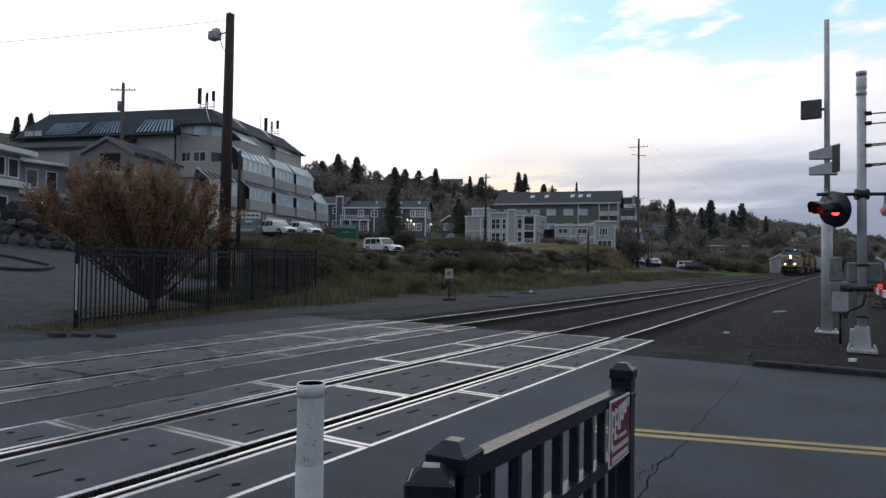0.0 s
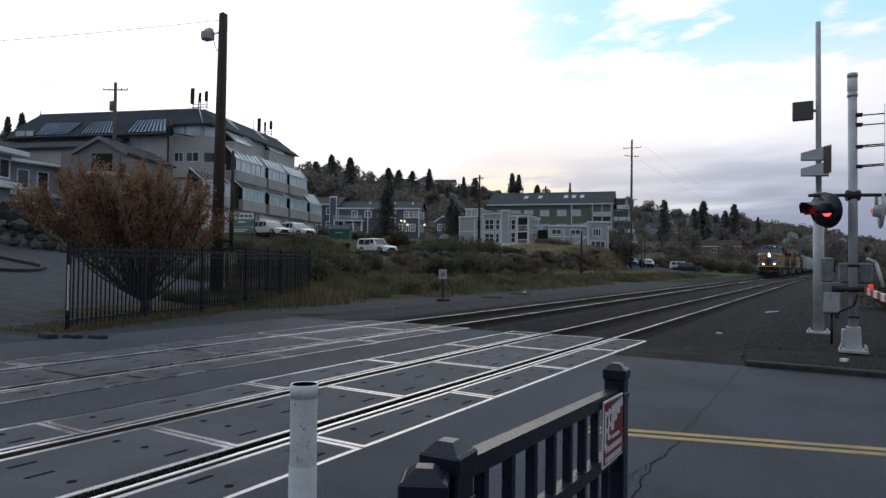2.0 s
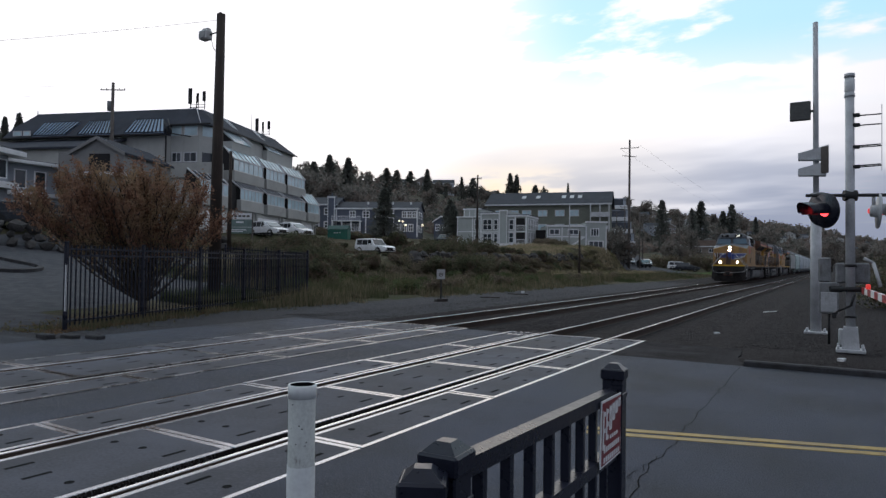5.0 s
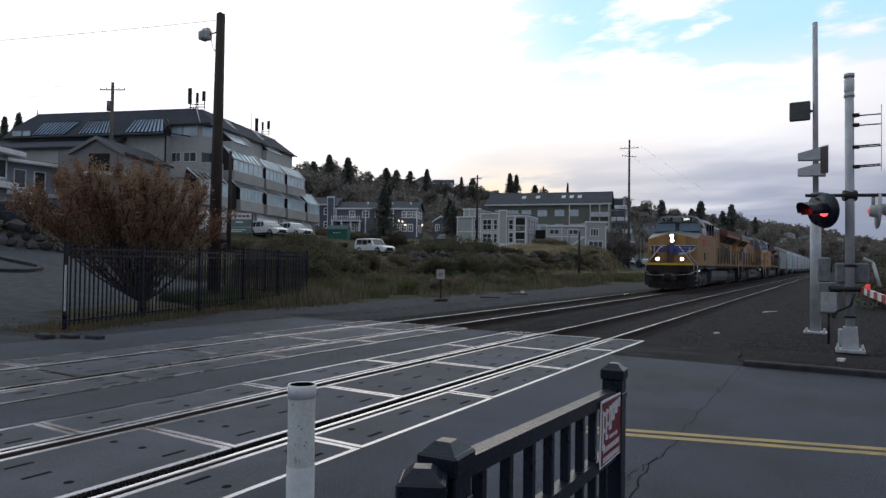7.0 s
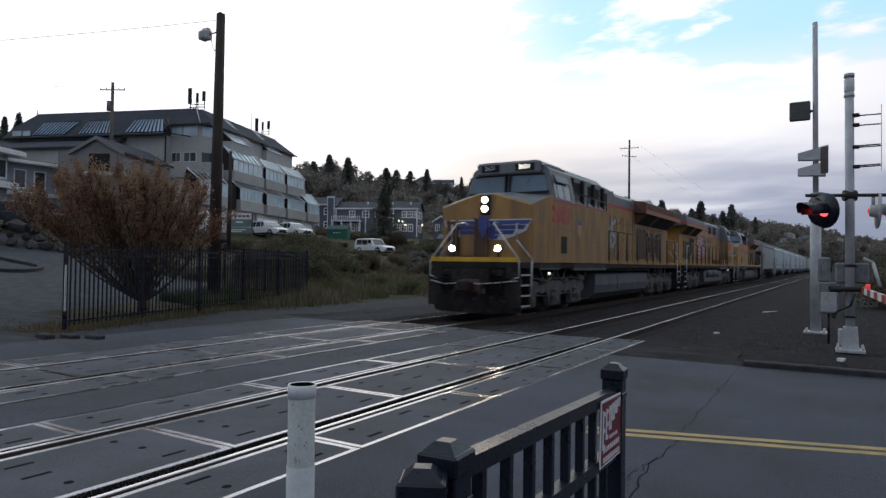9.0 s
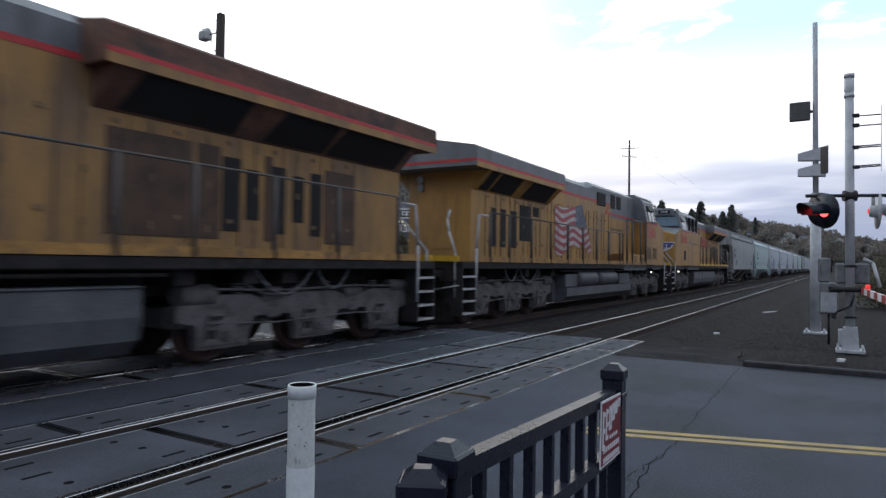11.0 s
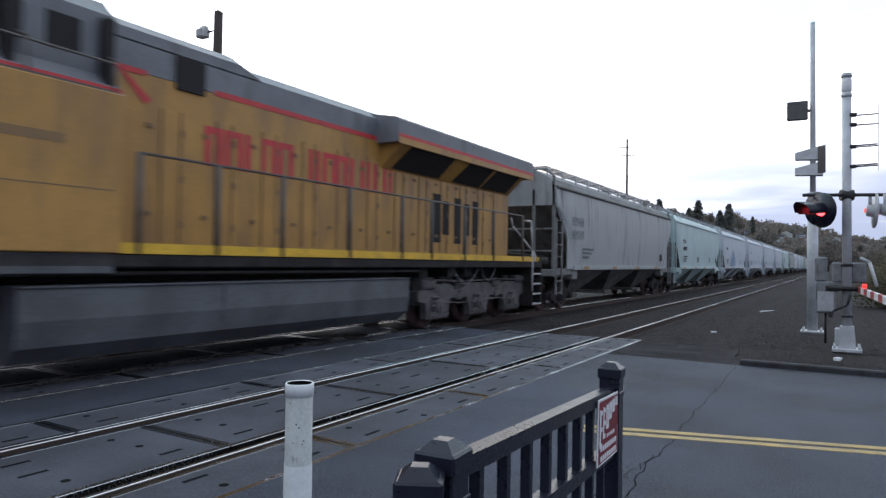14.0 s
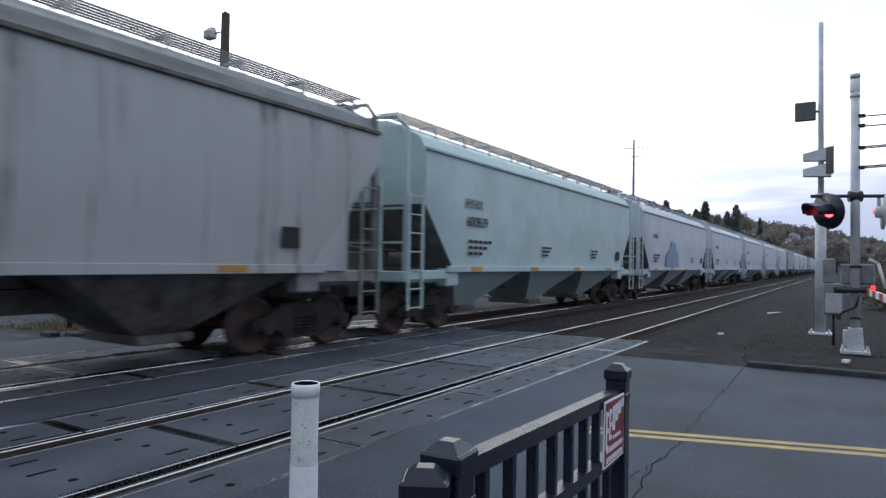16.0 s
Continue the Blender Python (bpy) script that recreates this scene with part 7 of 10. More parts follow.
def hill_trees():
    rnd = random.Random(77)
    # single conifers that stand out: bearing, distance, height of the tip above the tracks, spread, variant
    for b, d, top, r, k in ((41.39, 181, 31.2, 3.9, 1), (39.82, 181, 30.7, 4.2, 1), (42.80, 176, 28.4, 3.8, 1), (36.44, 289, 43.6, 4.4, 1), (35.54, 281, 41.7, 3.4, 2), (34.34, 296, 43.4, 4.4, 1),
                            (32.85, 285, 43.0, 3.6, 1), (29.78, 289, 40.2, 2.5, 1), (28.78, 289, 39.8, 3.6, 2), (25.50, 296, 43.1, 4.1, 1), (24.95, 297, 42.5, 4.1, 1), (23.31, 296, 37.6, 3.4, 2),
                            (22.58, 296, 37.0, 1.9, 1), (20.49, 296, 38.5, 1.9, 1), (18.30, 280, 32.5, 3.8, 1), (17.60, 285, 31.7, 5.1, 2)):
        x, y = spot(b, d)
        h = max(4.0, top - ground_z(x, y)) / 10
        plant("conifer", CONIFERS[k], x, y, h, rnd.uniform(0, 360), "tall dark pointed conifer on the hillside", r / 1.6 / h)
    for b, d, top, r, k in ((12.72, 330, 33.8, 4.6, 2), (10.37, 320, 28.6, 3.2, 2), (9.68, 335, 33.4, 6.4, 1), (8.01, 340, 28.8, 3.8, 2), (7.34, 338, 31.8, 4.6, 2), (5.6, 420, 31.0, 4.0, 1), (64.78, 140, 27.8, 2.2, 1), (65.64, 140, 26.8, 1.9, 1)):
        x, y = spot(b, d)
        h = max(4.0, top - ground_z(x, y)) / 10
        plant("conifer", CONIFERS[k], x, y, h, rnd.uniform(0, 360), "dark conifer standing out on the low hill", r / 1.6 / h)
    for i in range(230):
        b, d = rnd.uniform(-4, 44) if i < 150 else rnd.uniform(-6, 16), rnd.uniform(150, 520) if i < 150 else rnd.uniform(260, 640)
        x, y = spot(b, d)
        if 25 < b < 37.5 and 270 < d < 395 or b > 28 and d < 175:
            continue
        if -x < 45 or (y > 480 and -x < 60):
            if d < 300:
                continue
        if rnd.random() < 0.22:
            plant("conifer", CONIFERS[rnd.randrange(3)], x, y, rnd.uniform(0.55, 0.95), rnd.uniform(0, 360), "dark conifer among houses on the hill", 1.7)
        else:
            plant("hill_tree", BROADS[rnd.randrange(2)], x, y, rnd.uniform(0.5, 0.95) * (1 if i < 150 else 1.4), rnd.uniform(0, 360), "dull green broad-leaved tree on the hill")
    for i in range(60):
        b, d = rnd.uniform(25, 37.5), rnd.uniform(290, 405)
        x, y = spot(b, d)
        if i % 4 == 0:
            plant("conifer", CONIFERS[1 + i % 2], x, y, rnd.uniform(0.5, 0.85), rnd.uniform(0, 360), "dark conifer in a garden on the hill", 1.6)
        else:
            plant("hill_tree", BROADS[i % 2], x, y, rnd.uniform(0.35, 0.62), rnd.uniform(0, 360), "dull brown-green tree in a garden on the hill")
    # the dense grove beside the big building, the dark tree by the pickup, those by the grey building
    for i in range(34):
        b, d = rnd.uniform(38.6, 44.8), rnd.uniform(150, 205)
        x, y = spot(b, d)
        plant("hill_tree", BROADS[rnd.randrange(2)], x, y, rnd.uniform(0.75, 1.1), rnd.uniform(0, 360), "dark broad-leaved tree in a hillside grove")
    plant("conifer", CONIFERS[0], -56.9, 76.6, 0.80, 10, "bushy dark conifer beside the parking area", 2.0)
    plant("conifer", CONIFERS[0], -59.6, 100.0, 0.82, 80, "dark conifer beside the grey house", 1.8)
    plant("conifer", CONIFERS[0], -58.0, 98.6, 0.72, 140, "dark conifer beside the grey house", 1.9)
    for x, y, s in ((-30.5, 108, 0.55), (-33.5, 113, 0.6), (-30, 150, 0.6), (-24, 172, 0.6), (-36, 170, 0.7), (-44, 140, 0.7), (-42, 155, 0.8), (-20, 190, 0.6), (-28, 200, 0.8), (-14, 215, 0.6), (-38, 205, 0.9), (-20, 240, 0.8), (-30, 250, 0.9), (-16, 270, 0.7),
                    (6, 120, 0.6), (9, 140, 0.7), (14, 170, 0.8), (4, 210, 0.8), (10, 240, 0.9), (-3.5, 300, 0.8), (3, 340, 0.9), (12, 330, 0.9)):
        plant("hill_tree", BROADS[int(x) % 2], x, y, s, x * 37, "dull green broad-leaved tree near the tracks")


hill_trees()


def woods():
    """Undergrowth and far woods on the hill, too many to count."""
    rng = np.random.default_rng(8)
    pts = []
    sizes = []
    for i in range(5200):
        b, d = rng.uniform(-7, 46), rng.uniform(120, 900)
        x, y = spot(b, d)
        if b > 28 and d < 175 or 25 < b < 37.5 and 285 < d < 395:      # gardens of the houses on the brow
            continue
        if (-x < 40 and y < 520 and not (-x > 15 and y > 230)) or (x > 3 and y < 300):
            continue
        z = ground_z(x, y)
        r = rng.uniform(1.0, 3.2) * (0.9 + d / 1600)
        q = rng.normal(size=(46, 3))
        q /= np.linalg.norm(q, axis=1)[:, None]
        q *= rng.uniform(0.55, 1.0, size=(46, 1)) * (r, r, r * rng.uniform(0.7, 1.5))
        pts.append(q + (x, y, z + r * 0.5))
        sizes.append(np.full(46, min(1.3, 0.35 + 0.0013 * d)))
    o = new("far_woods", leaf_mesh("far_woods", np.concatenate(pts), np.concatenate(sizes), rng, WOODS))
    tagged(o, "dull green scrub and woods covering the hillside", "woods", kind="stuff")
    rnd = random.Random(3)
    # grass of the strip between gravel and bank, tall and dry
    v, f = [], []
    for i in range(22000):
        y = 14 + 95 * rnd.random() ** 1.7
        x = -rnd.uniform(14.9, 31)
        q = (Vector((x, y)) - FENCE_A).dot(FENCE_OUT)
        if y < 20 and (q > 3.4 or q < -0.4 and x > -14.2 - 0.18 * (y - 12)):
            continue
        if -x < 15.8 and rnd.random() < 0.6:
            continue
        dens = noise.noise((x * 0.35, y * 0.35, 2.0))
        if dens < -0.25:
            continue
        z = ground_z(x, y) - 0.02
        tall = (0.14 + 0.36 * rnd.random()) * (1 + 1.6 * max(0, dens)) * smooth(14.6, 17.5, -x)
        for k in range(5):
            a = rnd.uniform(0, 6.28)
            w, lean = rnd.uniform(0.012, 0.03), rnd.uniform(0.0, 0.45)
            bx, by = x + rnd.gauss(0, 0.09), y + rnd.gauss(0, 0.09)
            n = len(v)
            v += [(bx - w * math.sin(a), by + w * math.cos(a), z), (bx + w * math.sin(a), by - w * math.cos(a), z),
                  (bx + lean * tall * math.cos(a), by + lean * tall * math.sin(a), z + tall * rnd.uniform(0.7, 1.2))]
            f.append((n, n + 1, n + 2))
    # a tuft of dry grass by the fence's end and along its foot
    for i in range(900):
        u = rnd.uniform(0.0, 1.05)
        p = FENCE_A.lerp(FENCE_B, u) - FENCE_OUT * rnd.gauss(-0.1, 0.35)
        z = ground_z(p.x, p.y) - 0.02
        tall = rnd.uniform(0.08, 0.25) + (0.35 * rnd.random() if u > 0.72 else 0)
        for k in range(5):
            a = rnd.uniform(0, 6.28)
            bx, by = p.x + rnd.gauss(0, 0.06), p.y + rnd.gauss(0, 0.06)
            n = len(v)
            v += [(bx - 0.012 * math.sin(a), by + 0.012 * math.cos(a), z), (bx + 0.012 * math.sin(a), by - 0.012 * math.cos(a), z),
                  (bx + 0.3 * tall * math.cos(a), by + 0.3 * tall * math.sin(a), z + tall)]
            f.append((n, n + 1, n + 2))
    # fallen leaves under the tree and at the fence's corner
    pts = []
    for i in range(5200):
        u, o = rnd.uniform(-0.05, 0.75), abs(rnd.gauss(0.0, 0.9)) - 0.35
        p = FENCE_A.lerp(FENCE_B, u) + FENCE_OUT * o
        pts.append((p.x, p.y, ground_z(p.x, p.y) + rnd.uniform(0.01, 0.04)))
    o = new("leaf_litter", leaf_mesh("leaf_litter", pts, 0.032, rng, leaf_mat("fallen_leaf", (0.10, 0.066, 0.042), (0.22, 0.145, 0.085), (0.13, 0.115, 0.06))))
    tagged(o, "fallen brown leaves at the fence's foot", "leaves", kind="stuff")
    me = bpy.data.meshes.new("grass")
    me.from_pydata(v, [], f)
    me.materials.append(GRASS)
    tagged(new("grass", me), "tall dry and green grass along the bank", "grass", kind="stuff")
    # the pale dry meadow before the grey houses
    v, f = [], []
    for i in range(14000):
        y = rnd.uniform(62, 108)
        x = -rnd.uniform(24, 40)
        dens = noise.noise((x * 0.2, y * 0.2, 6.0))
        if dens < -0.3:
            continue
        z = ground_z(x, y) - 0.02
        tall = rnd.uniform(0.2, 0.55) * (1 + max(0, dens))
        for k in range(4):
            a = rnd.uniform(0, 6.28)
            w, lean = rnd.uniform(0.02, 0.05), rnd.uniform(0.1, 0.6)
            bx, by = x + rnd.gauss(0, 0.15), y + rnd.gauss(0, 0.15)
            n = len(v)
            v += [(bx - w * math.sin(a), by + w * math.cos(a), z), (bx + w * math.sin(a), by - w * math.cos(a), z),
                  (bx + lean * tall * math.cos(a), by + lean * tall * math.sin(a), z + tall)]
            f.append((n, n + 1, n + 2))
    me = bpy.data.meshes.new("dry_grass")
    me.from_pydata(v, [], f)
    me.materials.append(leaf_mat("pale_dry_grass", (0.22, 0.18, 0.11), (0.50, 0.41, 0.29), (0.22, 0.21, 0.11), 0.25))
    tagged(new("dry_grass", me), "pale dry grass on the slope before the grey houses", "grass", kind="stuff")


woods()


# ---------------------------------------------------------------- fence, poles, sign across the tracks
def far_fence():
    f = thing("metal_fence", "black metal picket fence around the street corner", "fence")
    a, b = FENCE_A, FENCE_B
    d = (b - a).normalized()
    turn = math.degrees(math.atan2(d.y, d.x))
    length = (b - a).length
    bays = 5
    post = Shape()
    post.box(-0.035, 0.035, -0.035, 0.035, -0.05, 1.90, 0.004)
    picket = Shape()
    picket.box(-0.0125, 0.0125, -0.0125, 0.0125, 0.10, 1.83)
    pm, km = post.mesh("post", [BLACK_PAINT]), picket.mesh("picket", [BLACK_PAINT])
    def stand(name, me, p):
        o = new(name, me)
        o.parent = f
        o.matrix_basis = Matrix.Translation((p.x, p.y, ground_z(p.x, p.y))) @ pose(0, 0, 0, 0, 0, turn)
    for i in range(bays + 1):
        stand("post", pm, a.lerp(b, i / bays))
    n = 18
    for i in range(bays):
        p, q = a.lerp(b, i / bays), a.lerp(b, (i + 1) / bays)
        for k in range(1, n):
            stand("picket", km, p.lerp(q, k / n))
        for z in (1.74, 1.60, 0.20):
            s = Shape()
            zp, zq = ground_z(p.x, p.y) + z, ground_z(q.x, q.y) + z
            s.obox(((p.x + q.x) / 2, (p.y + q.y) / 2, (zp + zq) / 2), (q.x - p.x, q.y - p.y, zq - zp), ((q - p).length / 2, 0.018, 0.02))
            put("rail", s, BLACK_PAINT, f)
    # a return that runs back from the far end, and the reflective strip on the first post
    c = b + FENCE_OUT * 3.6
    for k in range(1, 30):
        p = b.lerp(c, k / 30)
        stand("picket", km, p)
    for k in (0.5, 1.0):
        stand("post", pm, b.lerp(c, k))
    for z in (1.74, 1.60, 0.20):
        s = Shape()
        zp, zq = ground_z(b.x, b.y) + z, ground_z(c.x, c.y) + z
        s.obox(((b.x + c.x) / 2, (b.y + c.y) / 2, (zp + zq) / 2), (c.x - b.x, c.y - b.y, zq - zp), (1.8, 0.018, 0.02))
        put("rail", s, BLACK_PAINT, f)
    s = Shape()
    s.box(-0.02, 0.02, -0.045, -0.037, 0.42, 1.40, 0.002)
    put("reflective_strip", s, WHITE_PAINT, f, "white strip on the corner post", at=Matrix.Translation((a.x, a.y, ground_z(a.x, a.y))) @ pose(0, 0, 0, 0, 0, 58))


far_fence()


def wires(name, pairs, r, label):
    s = Shape()
    for p, q, sag in pairs:
        p, q = Vector(p), Vector(q)
        pts = [p.lerp(q, k / 16) - Vector((0, 0, sag * 4 * (k / 16) * (1 - k / 16))) for k in range(17)]
        s.tube(pts, r, 4)
    tagged(put(name, s, WIRE), label, "wires")


def lamp_pole():
    x, y = -19.3, 15.8
    z = ground_z(x, y)
    p = thing("lamp_pole", "dark wooden pole with a grey floodlight at its top", "lamp pole", Matrix.Translation((x, y, z)))
    s = Shape()
    s.cyl((-0.06, 0, -0.2), (0.03, 0, 10.4), 0.235, 0.15, n=16)
    put("pole", s, WOOD_POLE, p)
    s = Shape()
    s.box(-0.85, -0.42, -0.30, 0.02, 9.52, 9.86, 0.04)
    s.box(-0.78, -0.48, -0.2, 0.0, 9.86, 9.96, 0.03)
    put("floodlight", s, mat("floodlight_housing", (0.55, 0.55, 0.54), 0.5, var=0.15), p, "grey box floodlight")
    s = Shape()
    s.box(-0.80, -0.47, -0.315, -0.30, 9.56, 9.80)
    put("lens", s, DARK_LENS, p)
    s = Shape()
    s.tube([(-0.45, -0.1, 9.7), (-0.1, -0.05, 9.75)], 0.025)
    s.tube([(-0.42, -0.05, 9.52), (-0.3, -0.05, 9.2), (-0.12, -0.05, 9.0)], 0.012)
    put("bracket", s, DARK_METAL, p)
    s = Shape()
    s.cyl((0.0, 0.0, 10.4), (0.0, 0.0, 10.47), 0.06, n=8)
    put("insulator", s, DARK_METAL, p)
    wires("lamp_wire", [((x, y, z + 10.2), (-46, -2, 7.8), 0.5)], 0.007, "thin wire to the lamp pole")


def utility_pole(x, y, top, r, arms, label, material, extras=()):
    z = ground_z(x, y)
    p = thing("utility_pole", label, "utility pole", Matrix.Translation((x, y, z)), group="utility poles")
    s = Shape()
    s.cyl((0, 0, -0.3), (0, 0, top - z), r, r * 0.62, n=10)
    put("pole", s, material, p)
    for h, w, way in arms:
        d = Vector((math.cos(radians(way)), math.sin(radians(way)), 0)) * w
        s = Shape()
        s.obox((0, 0, h - z), d, (w, 0.04, 0.045))
        arm = put("crossarm", s, material, p)
        for u in (-0.95, -0.5, 0.5, 0.95):
            s = Shape()
            s.cyl(Vector((0, 0, h - z)) + d * u, Vector((0, 0, h - z + 0.2)) + d * u, 0.035, n=6)
            put("insulator", s, DARK_METAL, arm)
    for kind, h in extras:
        s = Shape()
        s.cyl((-0.45, 0, h - z - 0.45), (-0.45, 0, h - z + 0.45), 0.26, n=12)
        s.box(-0.3, 0.0, -0.05, 0.05, h - z - 0.2, h - z + 0.2)
        put(kind, s, mat("transformer_grey", (0.22, 0.23, 0.24), 0.5), p, "grey pole transformer")


lamp_pole()
utility_pole(-59.2, 36.1, 18.3, 0.22, ((17.6, 1.2, 30),), "weathered utility pole with transformer and crossarm", GREY_POLE, (("transformer", 16.1),))
utility_pole(-38.6, 32.8, 9.6, 0.17, (), "short dark utility pole behind the trees", WOOD_POLE)
utility_pole(-40.4, 74.8, 13.1, 0.17, ((12.6, 0.5, 20),), "dark wooden pole before the grey houses", WOOD_POLE)
utility_pole(-30.2, 110.0, 22.8, 0.24, ((21.4, 1.5, 10), (20.0, 1.4, 50), (12.6, 0.9, 10), (11.4, 1.5, 10)), "tall weathered utility pole with several crossarms", GREY_POLE)
utility_pole(-22.2, 62.8, 4.9, 0.14, (), "short dark pole stub in the grass", WOOD_POLE)
for x, y, t in ((-36.0, 128.0, 13.0), (-34.0, 134.0, 12.0), (-38.5, 131.0, 12.5), (-31.0, 120, 11), (-30, 150, 12), (-33, 178, 15)):
    utility_pole(x, y, t, 0.12, ((t - 0.6, 0.7, 15),), "slender weathered utility pole by the road", GREY_POLE)
utility_pole(-36.5, 98.5, 11.0, 0.1, (), "pale lamp standard by the grey houses", GALV)
for span in [((-30.2 + o, 110, h), (-22 + o, 420, h + 4), 5.0) for o, h in ((-1.8, 21.5), (1.8, 21.7), (-1.2, 12.7), (1.2, 12.7), (0, 11.5))] + \
            [((-59.2, 36.1, 17.9), (-110, 10, 22), 1.0), ((-59.2, 36.1, 16.9), (-110, 10, 21), 1.0)]:
    wires("power_line", [span], 0.008, "thin power line strung between poles")


def white_sign():
    x, y = -14.7, 24.0
    z = ground_z(x, y)
    t = thing("trackside_sign", "small white rectangular sign on a thin post", "sign", Matrix.Translation((x, y, z)))
    s = Shape()
    s.box(-0.03, 0.03, -0.02, 0.02, -0.1, 1.1)
    put("post", s, DARK_METAL, t)
    m = facing(0, -0.03, 1.12, (0.854, 0.521, 0), (0, 0, 1))
    s = Shape()
    s.box(-0.18, 0.18, -0.21, 0.21, 0.0, 0.012, 0.004)
    put("panel", s, mat("dulled_white_sign", (0.42, 0.42, 0.42), 0.6, var=0.15, scale=4), t, at=m)
    s = Shape()
    s.lathe((0, -0.02, 0.014), (0, 0, 1), ((0, 0.06), (0.002, 0.09)), 20)
    s.box(-0.03, 0.03, -0.04, 0.02, 0.014, 0.017)
    put("symbol", s, DULL_RAIL, t, "faint grey ring symbol", at=m)


white_sign()


def litter():
    rnd = random.Random(4)
    for kind, label, x, y, l, w, h, m in (("board", "pale broken board lying on gravel", -2.1, 26.8, 0.45, 0.04, 0.05, WHITE_PAINT),
                                          ("dark_block", "dark timber block on gravel", -14.2, 23.2, 0.30, 0.1, 0.12, TIE),
                                          ("timber_scrap", "dark timber scrap on gravel", -14.0, 27.3, 0.5, 0.06, 0.06, TIE),
                                          ("timber_scrap", "dark timber scrap on gravel", -14.4, 31.3, 0.6, 0.06, 0.06, TIE),
                                          ("paper_scrap", "crumpled white paper scrap", -14.9, 33.0, 0.10, 0.08, 0.12, WHITE_PAINT),
                                          ("paper_scrap", "crumpled white paper scrap", -2.6, 17.6, 0.07, 0.05, 0.05, WHITE_PAINT),
                                          ("paper_scrap", "crumpled white paper scrap", 0.05, 11.9, 0.07, 0.05, 0.04, WHITE_PAINT)):
        z = max(ground_z(x, y), 0.10 if y < 12.6 and x > -1.25 else -9)
        s = Shape()
        pts = [(i * l * rnd.uniform(0.85, 1), j * w * rnd.uniform(0.8, 1), k) for k in (0.0, h) for i, j in ((-1, -1), (1, -1), (1, 1), (-1, 1))]
        s.hexa(pts[:4], pts[4:])
        o = put(kind, s, m, at=Matrix.Translation((x, y, z - 0.01)) @ pose(0, 0, 0, 0, 0, 15 + rnd.uniform(-20, 60)))
        tagged(o, label, "litter")


litter()
# ---------------------------------------------------------------- buildings
STUCCO = mat("grey_beige_stucco", (0.44, 0.445, 0.43), 0.85, var=0.08, scale=0.6, fine=30, bump=0.15, dirt=(0.28, 0.265, 0.25), dirt_at=(0.55, 0.8), stretch=(1, 1, 0.3))
ANNEX = mat("dull_grey_annex_stucco", (0.25, 0.25, 0.25), 0.85, var=0.1, scale=0.6, fine=30, dirt=(0.17, 0.165, 0.16), dirt_at=(0.5, 0.8))
STUCCO_LOW = mat("paler_stucco", (0.40, 0.40, 0.385), 0.85, var=0.08, scale=0.6, fine=30, dirt=(0.22, 0.21, 0.2), dirt_at=(0.55, 0.8))
SLATE = mat("dark_roof_shingle", (0.047, 0.052, 0.067), 0.85, spec=0.15, var=0.2, scale=0.6, fine=12, bump=0.4, depth=0.02, dirt=(0.06, 0.062, 0.072))
ROOF_GREY = mat("grey_roof_shingle", (0.06, 0.065, 0.076), 0.85, spec=0.2, var=0.2, scale=0.6, fine=12, bump=0.4, depth=0.02)
TRIM = mat("white_trim", (0.8, 0.81, 0.83), 0.6, var=0.08, scale=2)
PALE_TRIM = mat("dull_white_trim", (0.58, 0.59, 0.61), 0.6, var=0.1, scale=2)
SKYLIGHT = glass("skylight_glass", (0.10, 0.15, 0.23), 0.35)
SUNROOM = glass("sunroom_glass", (0.33, 0.43, 0.47), 0.10)
PANE = glass("window_pane", (0.02, 0.025, 0.03), 0.05)
BLUE_SIDING = mat("dark_blue_siding", (0.105, 0.12, 0.16), 0.75, var=0.12, scale=1, fine=20)
GREY_SIDING = mat("light_grey_siding", (0.41, 0.44, 0.43), 0.75, var=0.08, scale=1, fine=20)
OLIVE_SIDING = mat("olive_siding", (0.17, 0.18, 0.15), 0.8, var=0.1, scale=1, fine=20)
PALE_BLUE = mat("pale_blue_siding", (0.33, 0.36, 0.41), 0.75, var=0.08, scale=1, fine=20)
BEIGE = mat("beige_siding", (0.25, 0.21, 0.185), 0.8, var=0.1, scale=1, fine=20)
BROWN_ROOF = mat("brown_roof", (0.075, 0.054, 0.046), 0.9, spec=0.1, var=0.2, scale=0.6, fine=12)
ROCK = mat("grey_boulder", (0.06, 0.057, 0.055), 0.9, var=0.35, scale=1.2, fine=12, bump=0.7, depth=0.03, each=0.35)
WARM_LAMP = glowing("porch_lamp", (1.0, 0.85, 0.6), 4.0)


